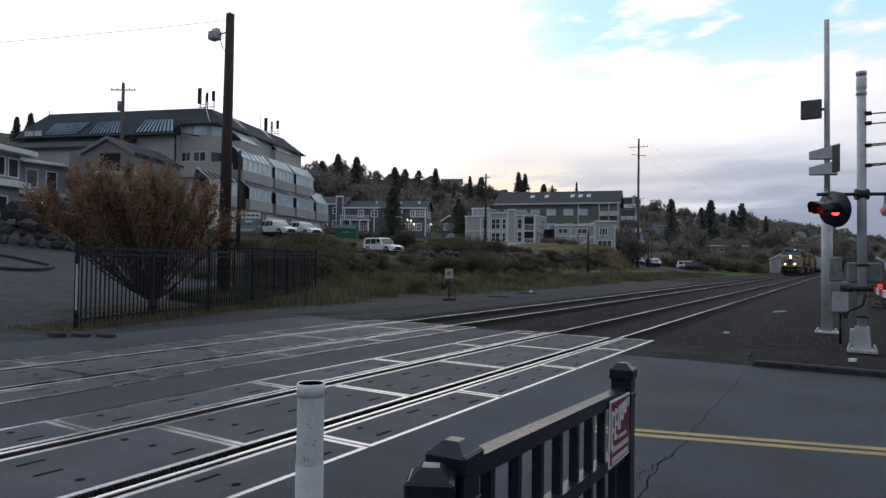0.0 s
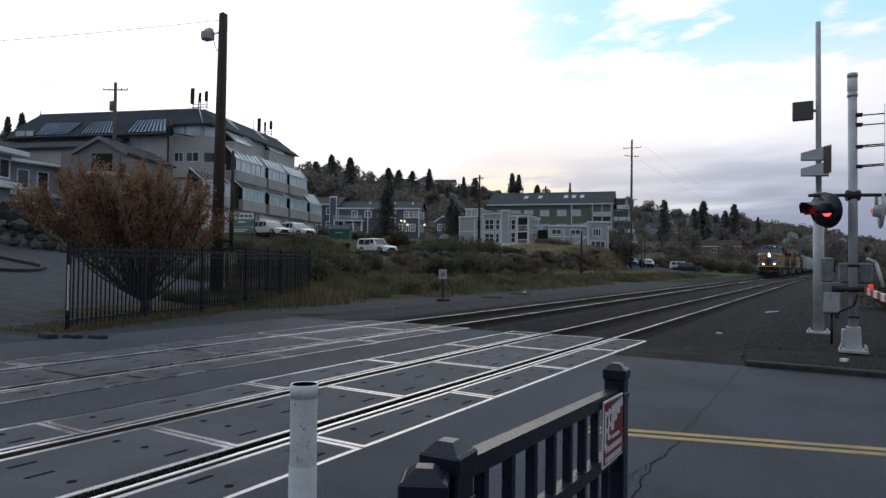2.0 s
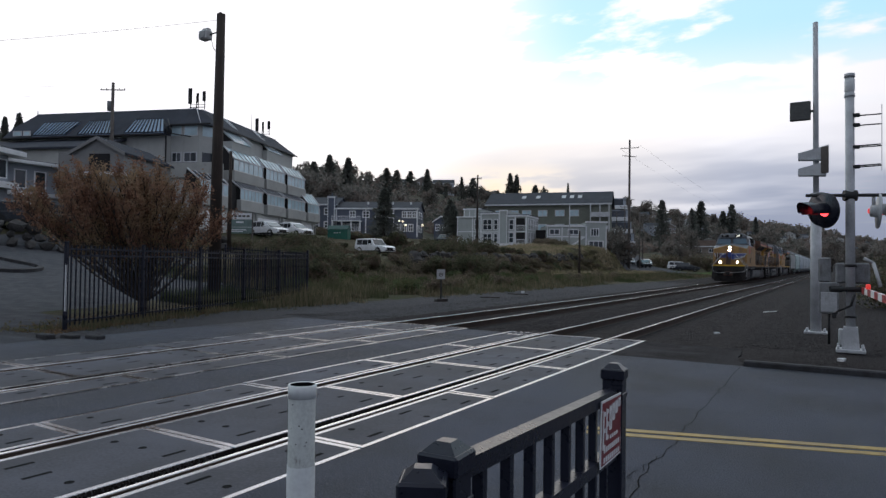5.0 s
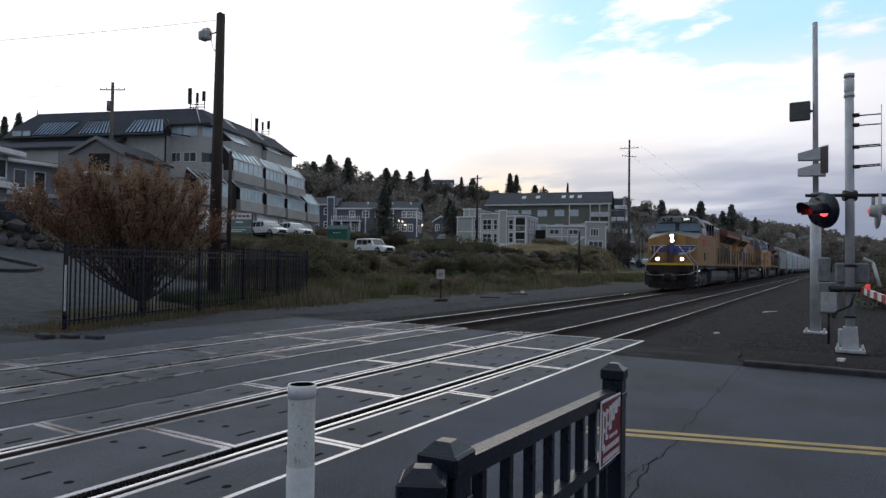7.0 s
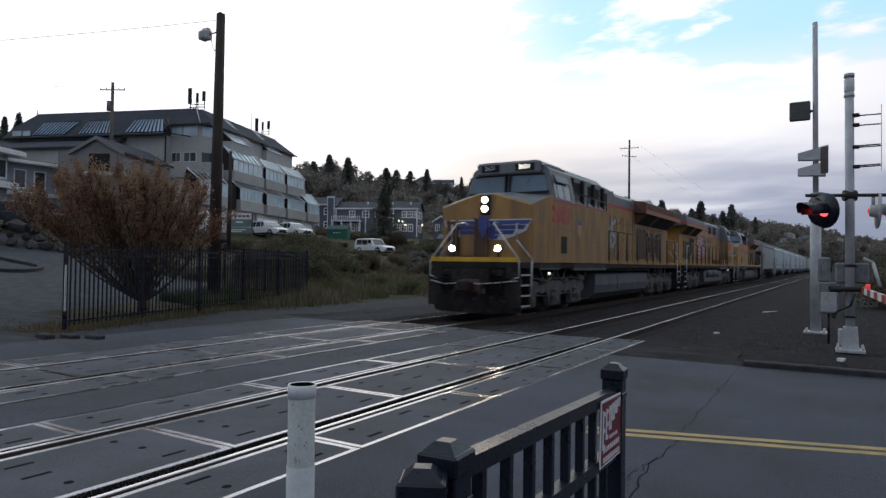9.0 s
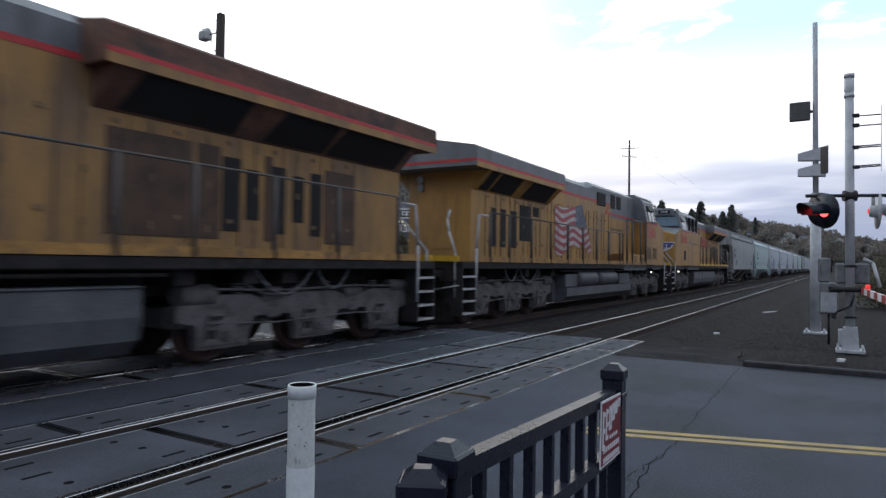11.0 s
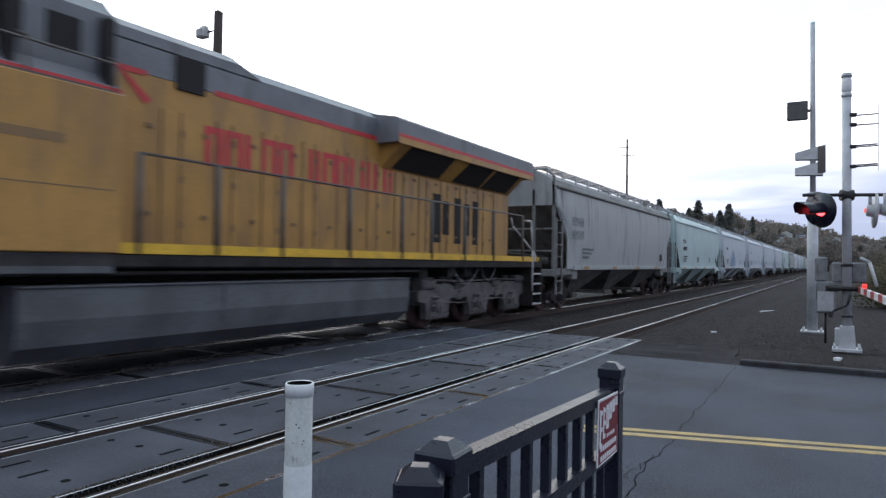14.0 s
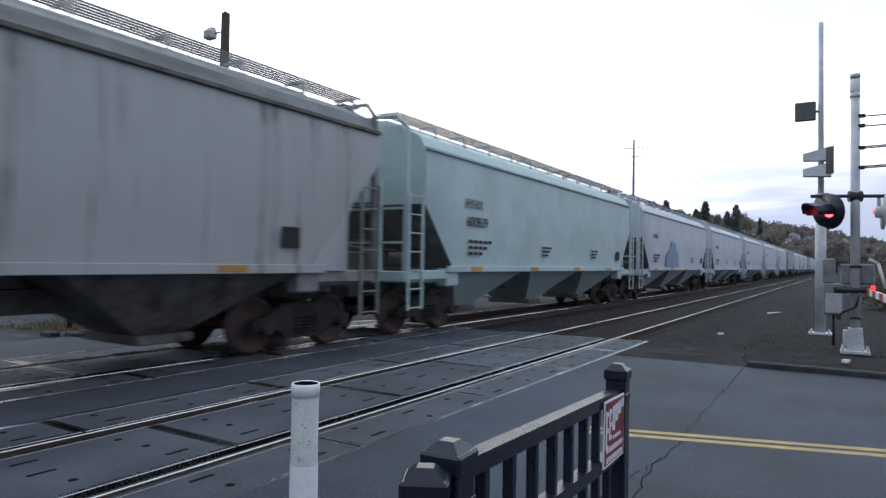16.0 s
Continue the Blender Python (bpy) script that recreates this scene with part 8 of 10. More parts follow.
def window(parent, face, a, z, w, h, at, cols=1, rows=1, glass_mat=None, trim=None, bar=0.13):
    """A framed window on a wall: face "front" lies on y = at and looks to -y, "right" on x = at and looks to +x."""
    def place(u0, u1, out0, out1, z0, z1, s):
        if face == "front":
            s.box(u0, u1, at - out1, at - out0, z0, z1)
        else:
            s.box(at + out0, at + out1, u0, u1, z0, z1)
    s = Shape()
    for u0, u1, z0, z1 in ((a, a + w, z, z + bar), (a, a + w, z + h - bar, z + h), (a, a + bar, z + bar, z + h - bar), (a + w - bar, a + w, z + bar, z + h - bar)):
        place(u0, u1, 0.0, 0.07, z0, z1, s)
    for i in range(1, cols):
        c = a + w * i / cols
        place(c - bar / 3, c + bar / 3, 0.0, 0.06, z + bar, z + h - bar, s)
    for i in range(1, rows):
        c = z + h * i / rows
        place(a + bar, a + w - bar, 0.0, 0.06, c - bar / 3, c + bar / 3, s)
    fr = put("window", s, trim or TRIM, parent)
    s = Shape()
    place(a + bar * 0.6, a + w - bar * 0.6, 0.005, 0.03, z + bar * 0.6, z + h - bar * 0.6, s)
    put("pane", s, glass_mat or PANE, fr)


def gable(name, label, m, w, d, h, rh, wall, roof, ridge="x", over=0.4, trim=None, group="", category="house"):
    t = thing(name, label, category, m, group=group)
    s = Shape()
    s.box(0, w, 0, d, -1.5, h)
    if ridge == "x":
        s.prism([(0, h), (d, h), (d / 2, h + rh)], "x", 0.02, w - 0.02)
    else:
        s.prism([(0, h), (w, h), (w / 2, h + rh)], "y", 0.02, d - 0.02)
    put("wall", s, wall, t)
    s = Shape()
    k = rh / ((d if ridge == "x" else w) / 2)
    th = 0.18
    if ridge == "x":
        for y0, y1 in ((-over, d / 2), (d + over, d / 2)):
            za, zb = h - over * k, h + rh
            s.hexa([(-over, y0, za), (w + over, y0, za), (w + over, y1, zb), (-over, y1, zb)],
                   [(-over, y0, za + th), (w + over, y0, za + th), (w + over, y1, zb + th), (-over, y1, zb + th)])
    else:
        for x0, x1 in ((-over, w / 2), (w + over, w / 2)):
            za, zb = h - over * k, h + rh
            s.hexa([(x0, -over, za), (x1, -over, zb), (x1, d + over, zb), (x0, d + over, za)],
                   [(x0, -over, za + th), (x1, -over, zb + th), (x1, d + over, zb + th), (x0, d + over, za + th)])
    put("roof", s, roof, t)
    s = Shape()
    if ridge == "x":
        s.box(-over, w + over, -over - 0.03, -over, h - over * k - 0.12, h - over * k + th)
    else:
        for x0, x1 in ((-over, w / 2), (w + over, w / 2)):
            za, zb = h - over * k, h + rh
            s.hexa([(x0, -over - 0.04, za - 0.12), (x1, -over - 0.04, zb - 0.12), (x1, -over, zb - 0.12), (x0, -over, za - 0.12)],
                   [(x0, -over - 0.04, za + th), (x1, -over - 0.04, zb + th), (x1, -over, zb + th), (x0, -over, za + th)])
    put("fascia", s, trim or TRIM, t, "white roof edge")
    return t


def terrace_building():
    """The stepped block: a mansard with slanted skylights over plain walls, two tiers of glazed balconies on the long side."""
    m = Matrix.Translation((-54.9, 43.9, 4.8)) @ pose(0, 0, 0, 0, 0, 19.7)
    b = thing("terrace_building", "stepped grey stucco apartment block with glazed balconies", "apartment building", m)
    s = Shape()
    s.box(-23.0, -5.05, 0.0, 21.0, -2.5, 9.62)
    put("wall", s, STUCCO, b, "plain stucco street wall")
    s = Shape()
    s.prism([(-5.05, 0.9), (-1.75, 0.9), (-0.55, 2.6), (-0.55, 20.9), (-5.05, 20.9)], "z", -2.5, 10.72)
    put("wall", s, STUCCO, b, "stucco corner bay")
    s = Shape()
    s.box(-0.6, 0.55, 2.2, 20.6, -2.5, 8.55, 0.03)
    put("wall", s, STUCCO, b, "stepped stucco wall behind the balconies")
    s = Shape()
    s.prism([(-5.0, -0.5), (0.9, -0.5), (1.1, 2.3), (1.1, 21.2), (-5.0, 21.2)], "z", 1.70, 5.0)
    s.prism([(-5.0, -6.0), (2.6, -6.0), (2.6, 21.6), (-5.0, 21.6)], "z", -2.5, 1.70)
    put("lower_wall", s, STUCCO, b)
    s = Shape()
    s.box(-6.0, 1.3, -0.75, 0.6, 5.02, 6.55, 0.03)
    put("parapet", s, STUCCO_LOW, b, "paler stucco parapet")
    # mansard roof: flat top, one even slope all round, hipped at the corners
    e, r = 10.72, 12.95
    s = loft(Shape(), [[(-24.6, 0.52, e), (-1.35, 0.52, e), (-0.25, 2.2, e), (-0.25, 21.6, e), (-24.6, 21.6, e)],
                       [(-24.6, 0.52, e + 0.10), (-1.35, 0.52, e + 0.10), (-0.25, 2.2, e + 0.10), (-0.25, 21.6, e + 0.10), (-24.6, 21.6, e + 0.10)],
                       [(-23.5, 2.9, r), (-3.5, 2.9, r), (-3.1, 3.4, r), (-3.1, 21.0, r), (-23.5, 21.0, r)]])
    put("roof", s, SLATE, b, "dark mansard roof")
    s = Shape()
    s.box(-23.6, -3.4, 2.86, 2.98, r, r + 0.06)
    s.box(-3.16, -3.04, 3.3, 21.0, r, r + 0.06)
    s.tube([(-3.4, 2.9, r + 0.05), (-1.45, 0.6, e + 0.16)], 0.06, 4)
    s.tube([(-23.5, 2.9, r), (-23.5, 2.9, r + 0.5)], 0.05, 5)
    put("ridge_flashing", s, PALE_TRIM, b, "pale metal ridge flashing")
    s = Shape()
    s.hexa([(-24.4, -0.72, 9.50), (-5.0, -0.72, 9.50), (-5.0, 0.80, 9.62), (-24.4, 0.80, 9.62)],
           [(-24.4, -0.78, 9.62), (-5.0, -0.78, 9.62), (-5.0, 0.66, 10.98), (-24.4, 0.66, 10.98)])
    put("roof_skirt", s, SLATE, b, "dark roof slope over the street side")
    s = Shape()
    s.box(-24.4, -4.95, -0.86, -0.76, 9.48, 9.60)
    s.box(-1.30, -0.2, 0.42, 0.52, e - 0.06, e + 0.10)
    s.box(-5.05, -1.30, 0.42, 0.52, e - 0.06, e + 0.10)
    s.box(-0.25, -0.15, 2.2, 21.6, e - 0.06, e + 0.10)
    s.box(-5.05, -4.93, -0.10, 0.02, -2.0, 9.5)
    put("gutter", s, DARK_METAL, b, "dark gutter and downpipe")
    # slanted skylights on the street slope, corrugated by their glazing bars, open at the side
    for x0, x1, x2, x3 in ((-20.7, -16.6, -20.9, -16.3), (-15.0, -10.9, -15.2, -12.2), (-9.4, -4.75, -9.5, -6.1)):
        def on(x, u, up):
            return (x, -0.74 + 1.86 * u, 9.62 + 1.75 * u + up)
        s = Shape()
        s.hexa([on(x0, 0, 0.02), on(x1, 0, 0.02), on(x3, 1, 0.02), on(x2, 1, 0.02)],
               [on(x0, 0, 0.20), on(x1, 0, 0.20), on(x3, 1, 0.20), on(x2, 1, 0.20)])
        sk = put("skylight", s, SKYLIGHT, b, "blue-grey slanted skylight")
        s = Shape()
        n = 10
        for i in range(n + 1):
            u = i / n
            s.tube([on(x0 + (x1 - x0) * u, 0, 0.22), on(x2 + (x3 - x2) * u, 1, 0.22)], 0.075, 4)
        put("glazing_bar", s, ROOF_GREY, sk, "dark rounded glazing bars")
        s = Shape()
        s.tube([on(x0, 0, 0.16), on(x1, 0, 0.16)], 0.07, 4)
        s.tube([on(x2, 1, 0.24), on(x3, 1, 0.24)], 0.05, 4)
        put("sill", s, SLATE, sk)
    s = Shape()
    for q in (0.0, 0.45):
        s.tube([(-6.0 + q, 1.05, 11.5), (-4.5 + q, -0.5, 9.75)], 0.07, 4)
    s.tube([(-4.6, -0.5, 9.7), (-2.6, 0.7, 9.50)], 0.07, 4)
    put("trellis_beam", s, DARK_METAL, b, "dark slanted beams beside the skylight")
    # the lower lean-to roof along the street
    s = Shape()
    s.hexa([(-27.0, -4.6, 7.55), (-9.6, -4.6, 7.55), (-9.6, -0.02, 9.10), (-27.0, -0.02, 9.10)],
           [(-27.0, -4.6, 7.75), (-9.6, -4.6, 7.75), (-9.6, -0.02, 9.35), (-27.0, -0.02, 9.35)])
    put("lean_to_roof", s, SLATE, b, "dark lean-to roof over the street side")
    s = Shape()
    s.box(-26.6, -10.0, -4.2, 0.0, -2.0, 7.6)
    put("lean_to_wall", s, STUCCO, b)
    window(b, "front", -23.0, 9.75, 1.1, 0.55, -0.80, 1, 1, SUNROOM, PALE_TRIM, 0.08)
    window(b, "front", -21.7, 9.75, 0.9, 0.55, -0.80, 1, 1, SUNROOM, PALE_TRIM, 0.08)
    # corner bay windows, upper and middle storey
    for a, w in ((-5.0, 1.25), (-3.5, 1.6)):
        window(b, "front", a, 9.62, w, 1.08, 0.89, 1, 1, SUNROOM, PALE_TRIM, 0.06)
    for a, w in ((-4.9, 1.15), (-3.5, 1.55)):
        window(b, "front", a, 6.85, w, 1.08, 0.89, 2, 1, PANE, PALE_TRIM, 0.10)
    for z, g in ((9.62, SUNROOM), (6.85, PANE)):
        s = Shape()
        s.hexa([(-1.55, 1.16, z), (-0.85, 2.15, z), (-0.90, 2.19, z), (-1.60, 1.20, z)],
               [(-1.55, 1.16, z + 1.05), (-0.85, 2.15, z + 1.05), (-0.90, 2.19, z + 1.05), (-1.60, 1.20, z + 1.05)])
        put("corner_pane", s, g, b, "window on the cut corner")
    window(b, "right", 2.75, 6.6, 2.0, 1.15, 0.55, 2, 1, SUNROOM, PALE_TRIM, 0.08)
    s = Shape()
    s.box(-5.0, -1.6, 0.62, 0.88, 6.58, 6.80)
    put("window_ledge", s, DARK_METAL, b)
    # glazed balcony bays, two storeys of them, the lower row further out
    def bay(y0, y1, x, z0, head, deep, rise, glassy, n):
        p = Shape()
        p.box(0.4, x, y0, y1, z0, z0 + 1.14, 0.04)
        p.box(0.4, x - 0.25, y0 + 0.1, y1 - 0.1, z0 - 0.12, z0)
        q = put("balcony", p, STUCCO_LOW, b, "stucco balcony front")
        za, zb = z0 + 1.14, z0 + head
        for i in range(n):
            ya, yb = y0 + 0.15 + (y1 - y0 - 0.3) * i / n, y0 + 0.15 + (y1 - y0 - 0.3) * (i + 1) / n
            p = Shape()
            p.box(x - 0.22, x - 0.18, ya + 0.04, yb - 0.04, za, zb)
            put("glazing", p, SUNROOM, q)
        p = Shape()
        p.hexa([(x - 0.34, y0 + 0.15, zb), (x - 0.14, y0 + 0.15, zb), (x - 0.14, y1 - 0.15, zb), (x - 0.34, y1 - 0.15, zb)],
               [(x - deep - 0.1, y0 + 0.15, zb + rise), (x - deep + 0.1, y0 + 0.15, zb + rise), (x - deep + 0.1, y1 - 0.15, zb + rise), (x - deep - 0.1, y1 - 0.15, zb + rise)])
        put("sloped_roof", p, SUNROOM if glassy else SLATE, q, "sloped balcony roof")
        p = Shape()
        for i in range(n + 1):
            y = y0 + 0.15 + (y1 - y0 - 0.3) * i / n
            p.box(x - 0.24, x - 0.14, y - 0.045, y + 0.045, za, zb)
            p.tube([(x - 0.10, y, zb + 0.05), (x - deep + 0.12, y, zb + rise + 0.05)], 0.05 if glassy else 0.035, 4)
        p.box(x - 0.26, x - 0.10, y0 + 0.08, y1 - 0.08, zb - 0.04, zb + 0.10)
        p.box(x - 0.26, x - 0.10, y0 + 0.08, y1 - 0.08, za, za + 0.09)
        put("glazing_bar", p, PALE_TRIM, q, "dull white glazing bars")
        for y in (y0 + 0.05, y1 - 0.15):
            p = Shape()
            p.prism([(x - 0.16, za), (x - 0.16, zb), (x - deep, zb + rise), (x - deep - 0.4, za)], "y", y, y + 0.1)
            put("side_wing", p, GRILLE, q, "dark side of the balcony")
        for y in (y0 + 0.02, y1 - 0.02):
            p = Shape()
            p.tube([(x - 0.08, y, zb), (x - deep + 0.1, y, zb + rise + 0.1)], 0.08, 4)
            put("edge_rail", p, PALE_TRIM, q)
    for y0, y1, n in ((1.5, 8.15, 6), (8.7, 13.75, 5), (14.3, 19.7, 5)):
        bay(y0, y1, 2.0, 4.9, 2.35, 1.35, 1.25, True, n)
    for y0, y1, n in ((-6.2, -0.9, 5), (1.2, 6.2, 6), (7.1, 11.7, 5), (12.4, 17.6, 5)):
        bay(y0, y1, 3.0, 1.8, 2.3, 1.5, 0.95, False, n)
    bay(18.3, 22.2, 3.0, 1.8, 2.3, 1.5, 1.5, True, 4)
    # solid black blocks put in for the shade between the balconies
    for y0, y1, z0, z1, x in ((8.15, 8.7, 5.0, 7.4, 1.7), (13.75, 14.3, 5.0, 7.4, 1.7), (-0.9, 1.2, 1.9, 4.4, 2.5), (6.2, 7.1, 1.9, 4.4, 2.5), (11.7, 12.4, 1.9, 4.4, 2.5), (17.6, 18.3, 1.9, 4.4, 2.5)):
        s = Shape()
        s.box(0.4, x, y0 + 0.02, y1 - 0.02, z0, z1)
        put("divider", s, GRILLE, b, "black block for the shade between balconies")
    # slanted roof lights and beam pairs on the long slope
    for y0, y1, xa, za, xb, zb in ((3.0, 6.7, 1.0, 9.35, -0.9, 10.85), (12.6, 16.2, 0.15, 10.05, -1.2, 11.3)):
        s = Shape()
        s.hexa([(xa, y0, za), (xa, y1, za), (xa - 0.25, y1, za), (xa - 0.25, y0, za)], [(xb + 0.15, y0, zb), (xb + 0.15, y1, zb), (xb - 0.15, y1, zb), (xb - 0.15, y0, zb)])
        rl = put("roof_light", s, SUNROOM, b, "pale slanted roof light")
        s = Shape()
        s.prism([(xa - 0.02, za), (xb, zb), (xb - 0.2, za)], "y", y0 - 0.12, y0 - 0.02)
        s.tube([(xa, y0 - 0.6, za), (xb, y0 - 0.5, zb)], 0.06, 4)
        put("cheek", s, GRILLE, rl, "dark triangular cheek")
        s = Shape()
        for i in range(5):
            y = y0 + (y1 - y0) * i / 4
            s.tube([(xa + 0.04, y, za + 0.05), (xb + 0.18, y, zb + 0.05)], 0.045, 4)
        put("glazing_bar", s, PALE_TRIM, rl)
        s = Shape()
        s.box(-0.6, xa - 0.1, y0 - 0.2, y1 + 0.2, 8.4, za - 0.02)
        put("apron", s, STUCCO, rl, "stucco apron under the roof light")
    for y in (7.3, 7.95, 14.2, 14.8):
        s = Shape()
        s.tube([(-2.85, y, 12.85), (0.75 if y < 9 else 0.1, y - 0.5, 9.75 if y < 9 else 10.3)], 0.09, 4)
        put("roof_rib", s, PALE_TRIM, b, "pale beam on the roof slope")
    # garages and pale piers under the long side
    for i, (y0, y1) in enumerate(((-4.6, -1.6), (5.2, 10.4), (11.4, 16.4), (18.0, 20.2))):
        s = Shape()
        s.box(2.6, 2.7, y0, y1, -0.85, 1.35, 0.01)
        gd = put("garage_door", s, TRIM if i != 3 else PALE_TRIM, b, "white garage door")
        for k in range(1, 4):
            s = Shape()
            s.box(2.7, 2.706, y0 + 0.05, y1 - 0.05, -0.85 + k * 0.56, -0.83 + k * 0.56)
            put("panel_joint", s, DULL_RAIL, gd)
    for y0, y1 in ((10.6, 11.2), (20.5, 21.1)):
        s = Shape()
        s.box(2.6, 2.72, y0, y1, -0.85, 1.3)
        put("dark_door", s, GRILLE, b)
    for y in (4.9, 10.45, 11.25, 16.6, 20.3):
        s = Shape()
        s.box(2.6, 2.85, y, y + 0.18, -1.0, 1.68)
        put("pier", s, STUCCO_LOW, b)
    # aerials on the roof: panels of unlike height on a bracket
    for x, y, tall in ((-4.0, 4.0, 0.0), (-3.9, 19.0, 1.0)):
        for dx, dy, z0, z1, w in ((-0.85, 0.0, 13.75, 15.5, 0.22), (-0.25, 0.5, 14.0, 15.1, 0.13), (0.85, 0.0, 14.0, 15.1, 0.18)):
            s = Shape()
            s.cyl((x + dx, y + dy, 13.1), (x + dx, y + dy, z1 - 0.1), 0.045, n=6)
            s.box(x + dx - w, x + dx + w, y + dy - 0.22, y + dy - 0.05, z0, z1, 0.04)
            put("panel_aerial", s, DARK_METAL, b, "dark panel aerial")
        s = Shape()
        s.cyl((x - 0.15, y, 12.9), (x - 0.15, y, 14.6), 0.06, n=6)
        s.tube([(x - 0.95, y, 13.4), (x + 0.95, y, 13.4)], 0.045)
        s.tube([(x - 0.95, y, 13.7), (x + 0.95, y, 13.7)], 0.03)
        if tall:
            s.cyl((x - 1.7, y, 12.9), (x - 1.7, y, 16.3), 0.045, 0.02, n=5)
        put("aerial_mast", s, DARK_METAL, b)
    # sign boards by the entrance
    g = thing("notice_board", "pale green and white notice board on posts", "sign", Matrix.Translation((-47.3, 41.4, ground_z(-47.3, 41.4))) @ pose(0, 0, 0, 0, 0, 25) @ Matrix.Scale(0.72, 4))
    for z0, z1 in ((2.75, 3.5), (1.75, 2.68), (0.9, 1.68)):
        s = Shape()
        s.box(-1.6, 1.6, -0.06, 0.06, z0, z1, 0.02)
        put("panel", s, TRIM if z0 > 2.7 else mat("notice_green", (0.16, 0.23, 0.22), 0.6), g)
    s = Shape()
    s.box(-0.5, 0.5, -0.09, -0.06, 2.25, 2.45)
    s.box(-1.3, 0.9, -0.09, -0.06, 1.30, 1.42)
    s.box(-1.3, 0.4, -0.09, -0.06, 1.10, 1.20)
    put("notice_bars", s, TRIM, g)
    s = Shape()
    for k in range(5):
        s.box(-1.3 + k * 0.55, -0.9 + k * 0.55, -0.09, -0.06, 3.0, 3.25)
    put("notice_bars", s, DULL_RAIL, g)
    s = Shape()
    s.box(-1.75, -1.6, -0.05, 0.05, -0.2, 3.6)
    s.box(1.6, 1.75, -0.05, 0.05, -0.2, 3.6)
    put("post", s, GREY_POLE, g)


terrace_building()


def left_houses():
    h = thing("flat_roofed_house", "pale blue-grey house with white flat roof edges", "house", Matrix.Translation((-53.6, 22.6, 4.3)) @ pose(0, 0, 0, 0, 0, 117))
    s = Shape()
    s.box(-12, 4.0, 0.9, 9, -2, 5.25)
    put("wall", s, PALE_BLUE, h)
    s = Shape()
    s.box(-13, 4.9, 0.0, 9.5, 5.22, 5.62, 0.02)
    put("roof_edge", s, TRIM, h, "white flat roof edge")
    s = Shape()
    s.box(-12.8, 4.7, 0.2, 9.3, 5.62, 5.74)
    put("roof", s, ROOF_GREY, h)
    s = Shape()
    s.box(-13, 4.4, 0.2, 0.9, 2.55, 3.05, 0.02)
    put("balcony_edge", s, TRIM, h, "white balcony edge")
    for a in (-2.6, -0.2, 1.3, 2.7):
        window(h, "front", a, 3.35, 1.15, 1.55, 0.89, 1, 1, bar=0.1)
    for a in (-3.0, 0.6):
        window(h, "front", a, 0.4, 2.2, 1.5, 0.89, 2, 1)
    w = thing("low_wing_house", "low pale blue wing with a thin white roof edge", "house", Matrix.Translation((-57.3, 26.6, 4.3)) @ pose(0, 0, 0, 0, 0, 92))
    s = Shape()
    s.box(-0.5, 9.0, 0.6, 7, -2, 4.95)
    put("wall", s, PALE_BLUE, w)
    s = Shape()
    s.box(-0.6, 9.6, -0.1, 7.5, 4.95, 5.22, 0.02)
    put("roof_edge", s, TRIM, w, "thin white roof edge")
    s = Shape()
    s.box(-0.4, 9.4, 0.1, 7.3, 5.22, 5.30)
    put("roof", s, ROOF_GREY, w)
    s = Shape()
    s.box(-0.5, 8.0, 0.3, 0.6, 2.3, 2.65, 0.02)
    put("balcony_edge", s, TRIM, w)
    for a in (0.4, 2.0, 3.8, 6.0):
        window(w, "front", a, 2.9, 1.0, 1.6, 0.59, 1, 1, bar=0.1)
    a = Matrix.Translation((-55.6, 30.4, 4.0)) @ pose(0, 0, 0, 0, 0, 27)
    g = gable("gabled_annex", "grey gabled annex with a dark garage opening", a, 4.6, 8, 6.40, 1.25, ANNEX, SLATE, "y", 0.25, ANNEX)
    # the opening's dark inside is a black panel on the wall
    s = Shape()
    s.box(1.6, 3.4, -0.06, 0.0, 4.9, 6.35)
    put("opening", s, GRILLE, g, "flat black panel for the shade in an opening")
    s = Shape()
    s.box(0.6, 5.0, -0.5, -0.05, 4.5, 4.76)
    put("canopy", s, PALE_TRIM, g, "dull white canopy edge")
    s = Shape()
    s.box(-1.4, 0.2, 0.3, 6, 4.0, 6.5)
    put("wall", s, ANNEX, g)


left_houses()


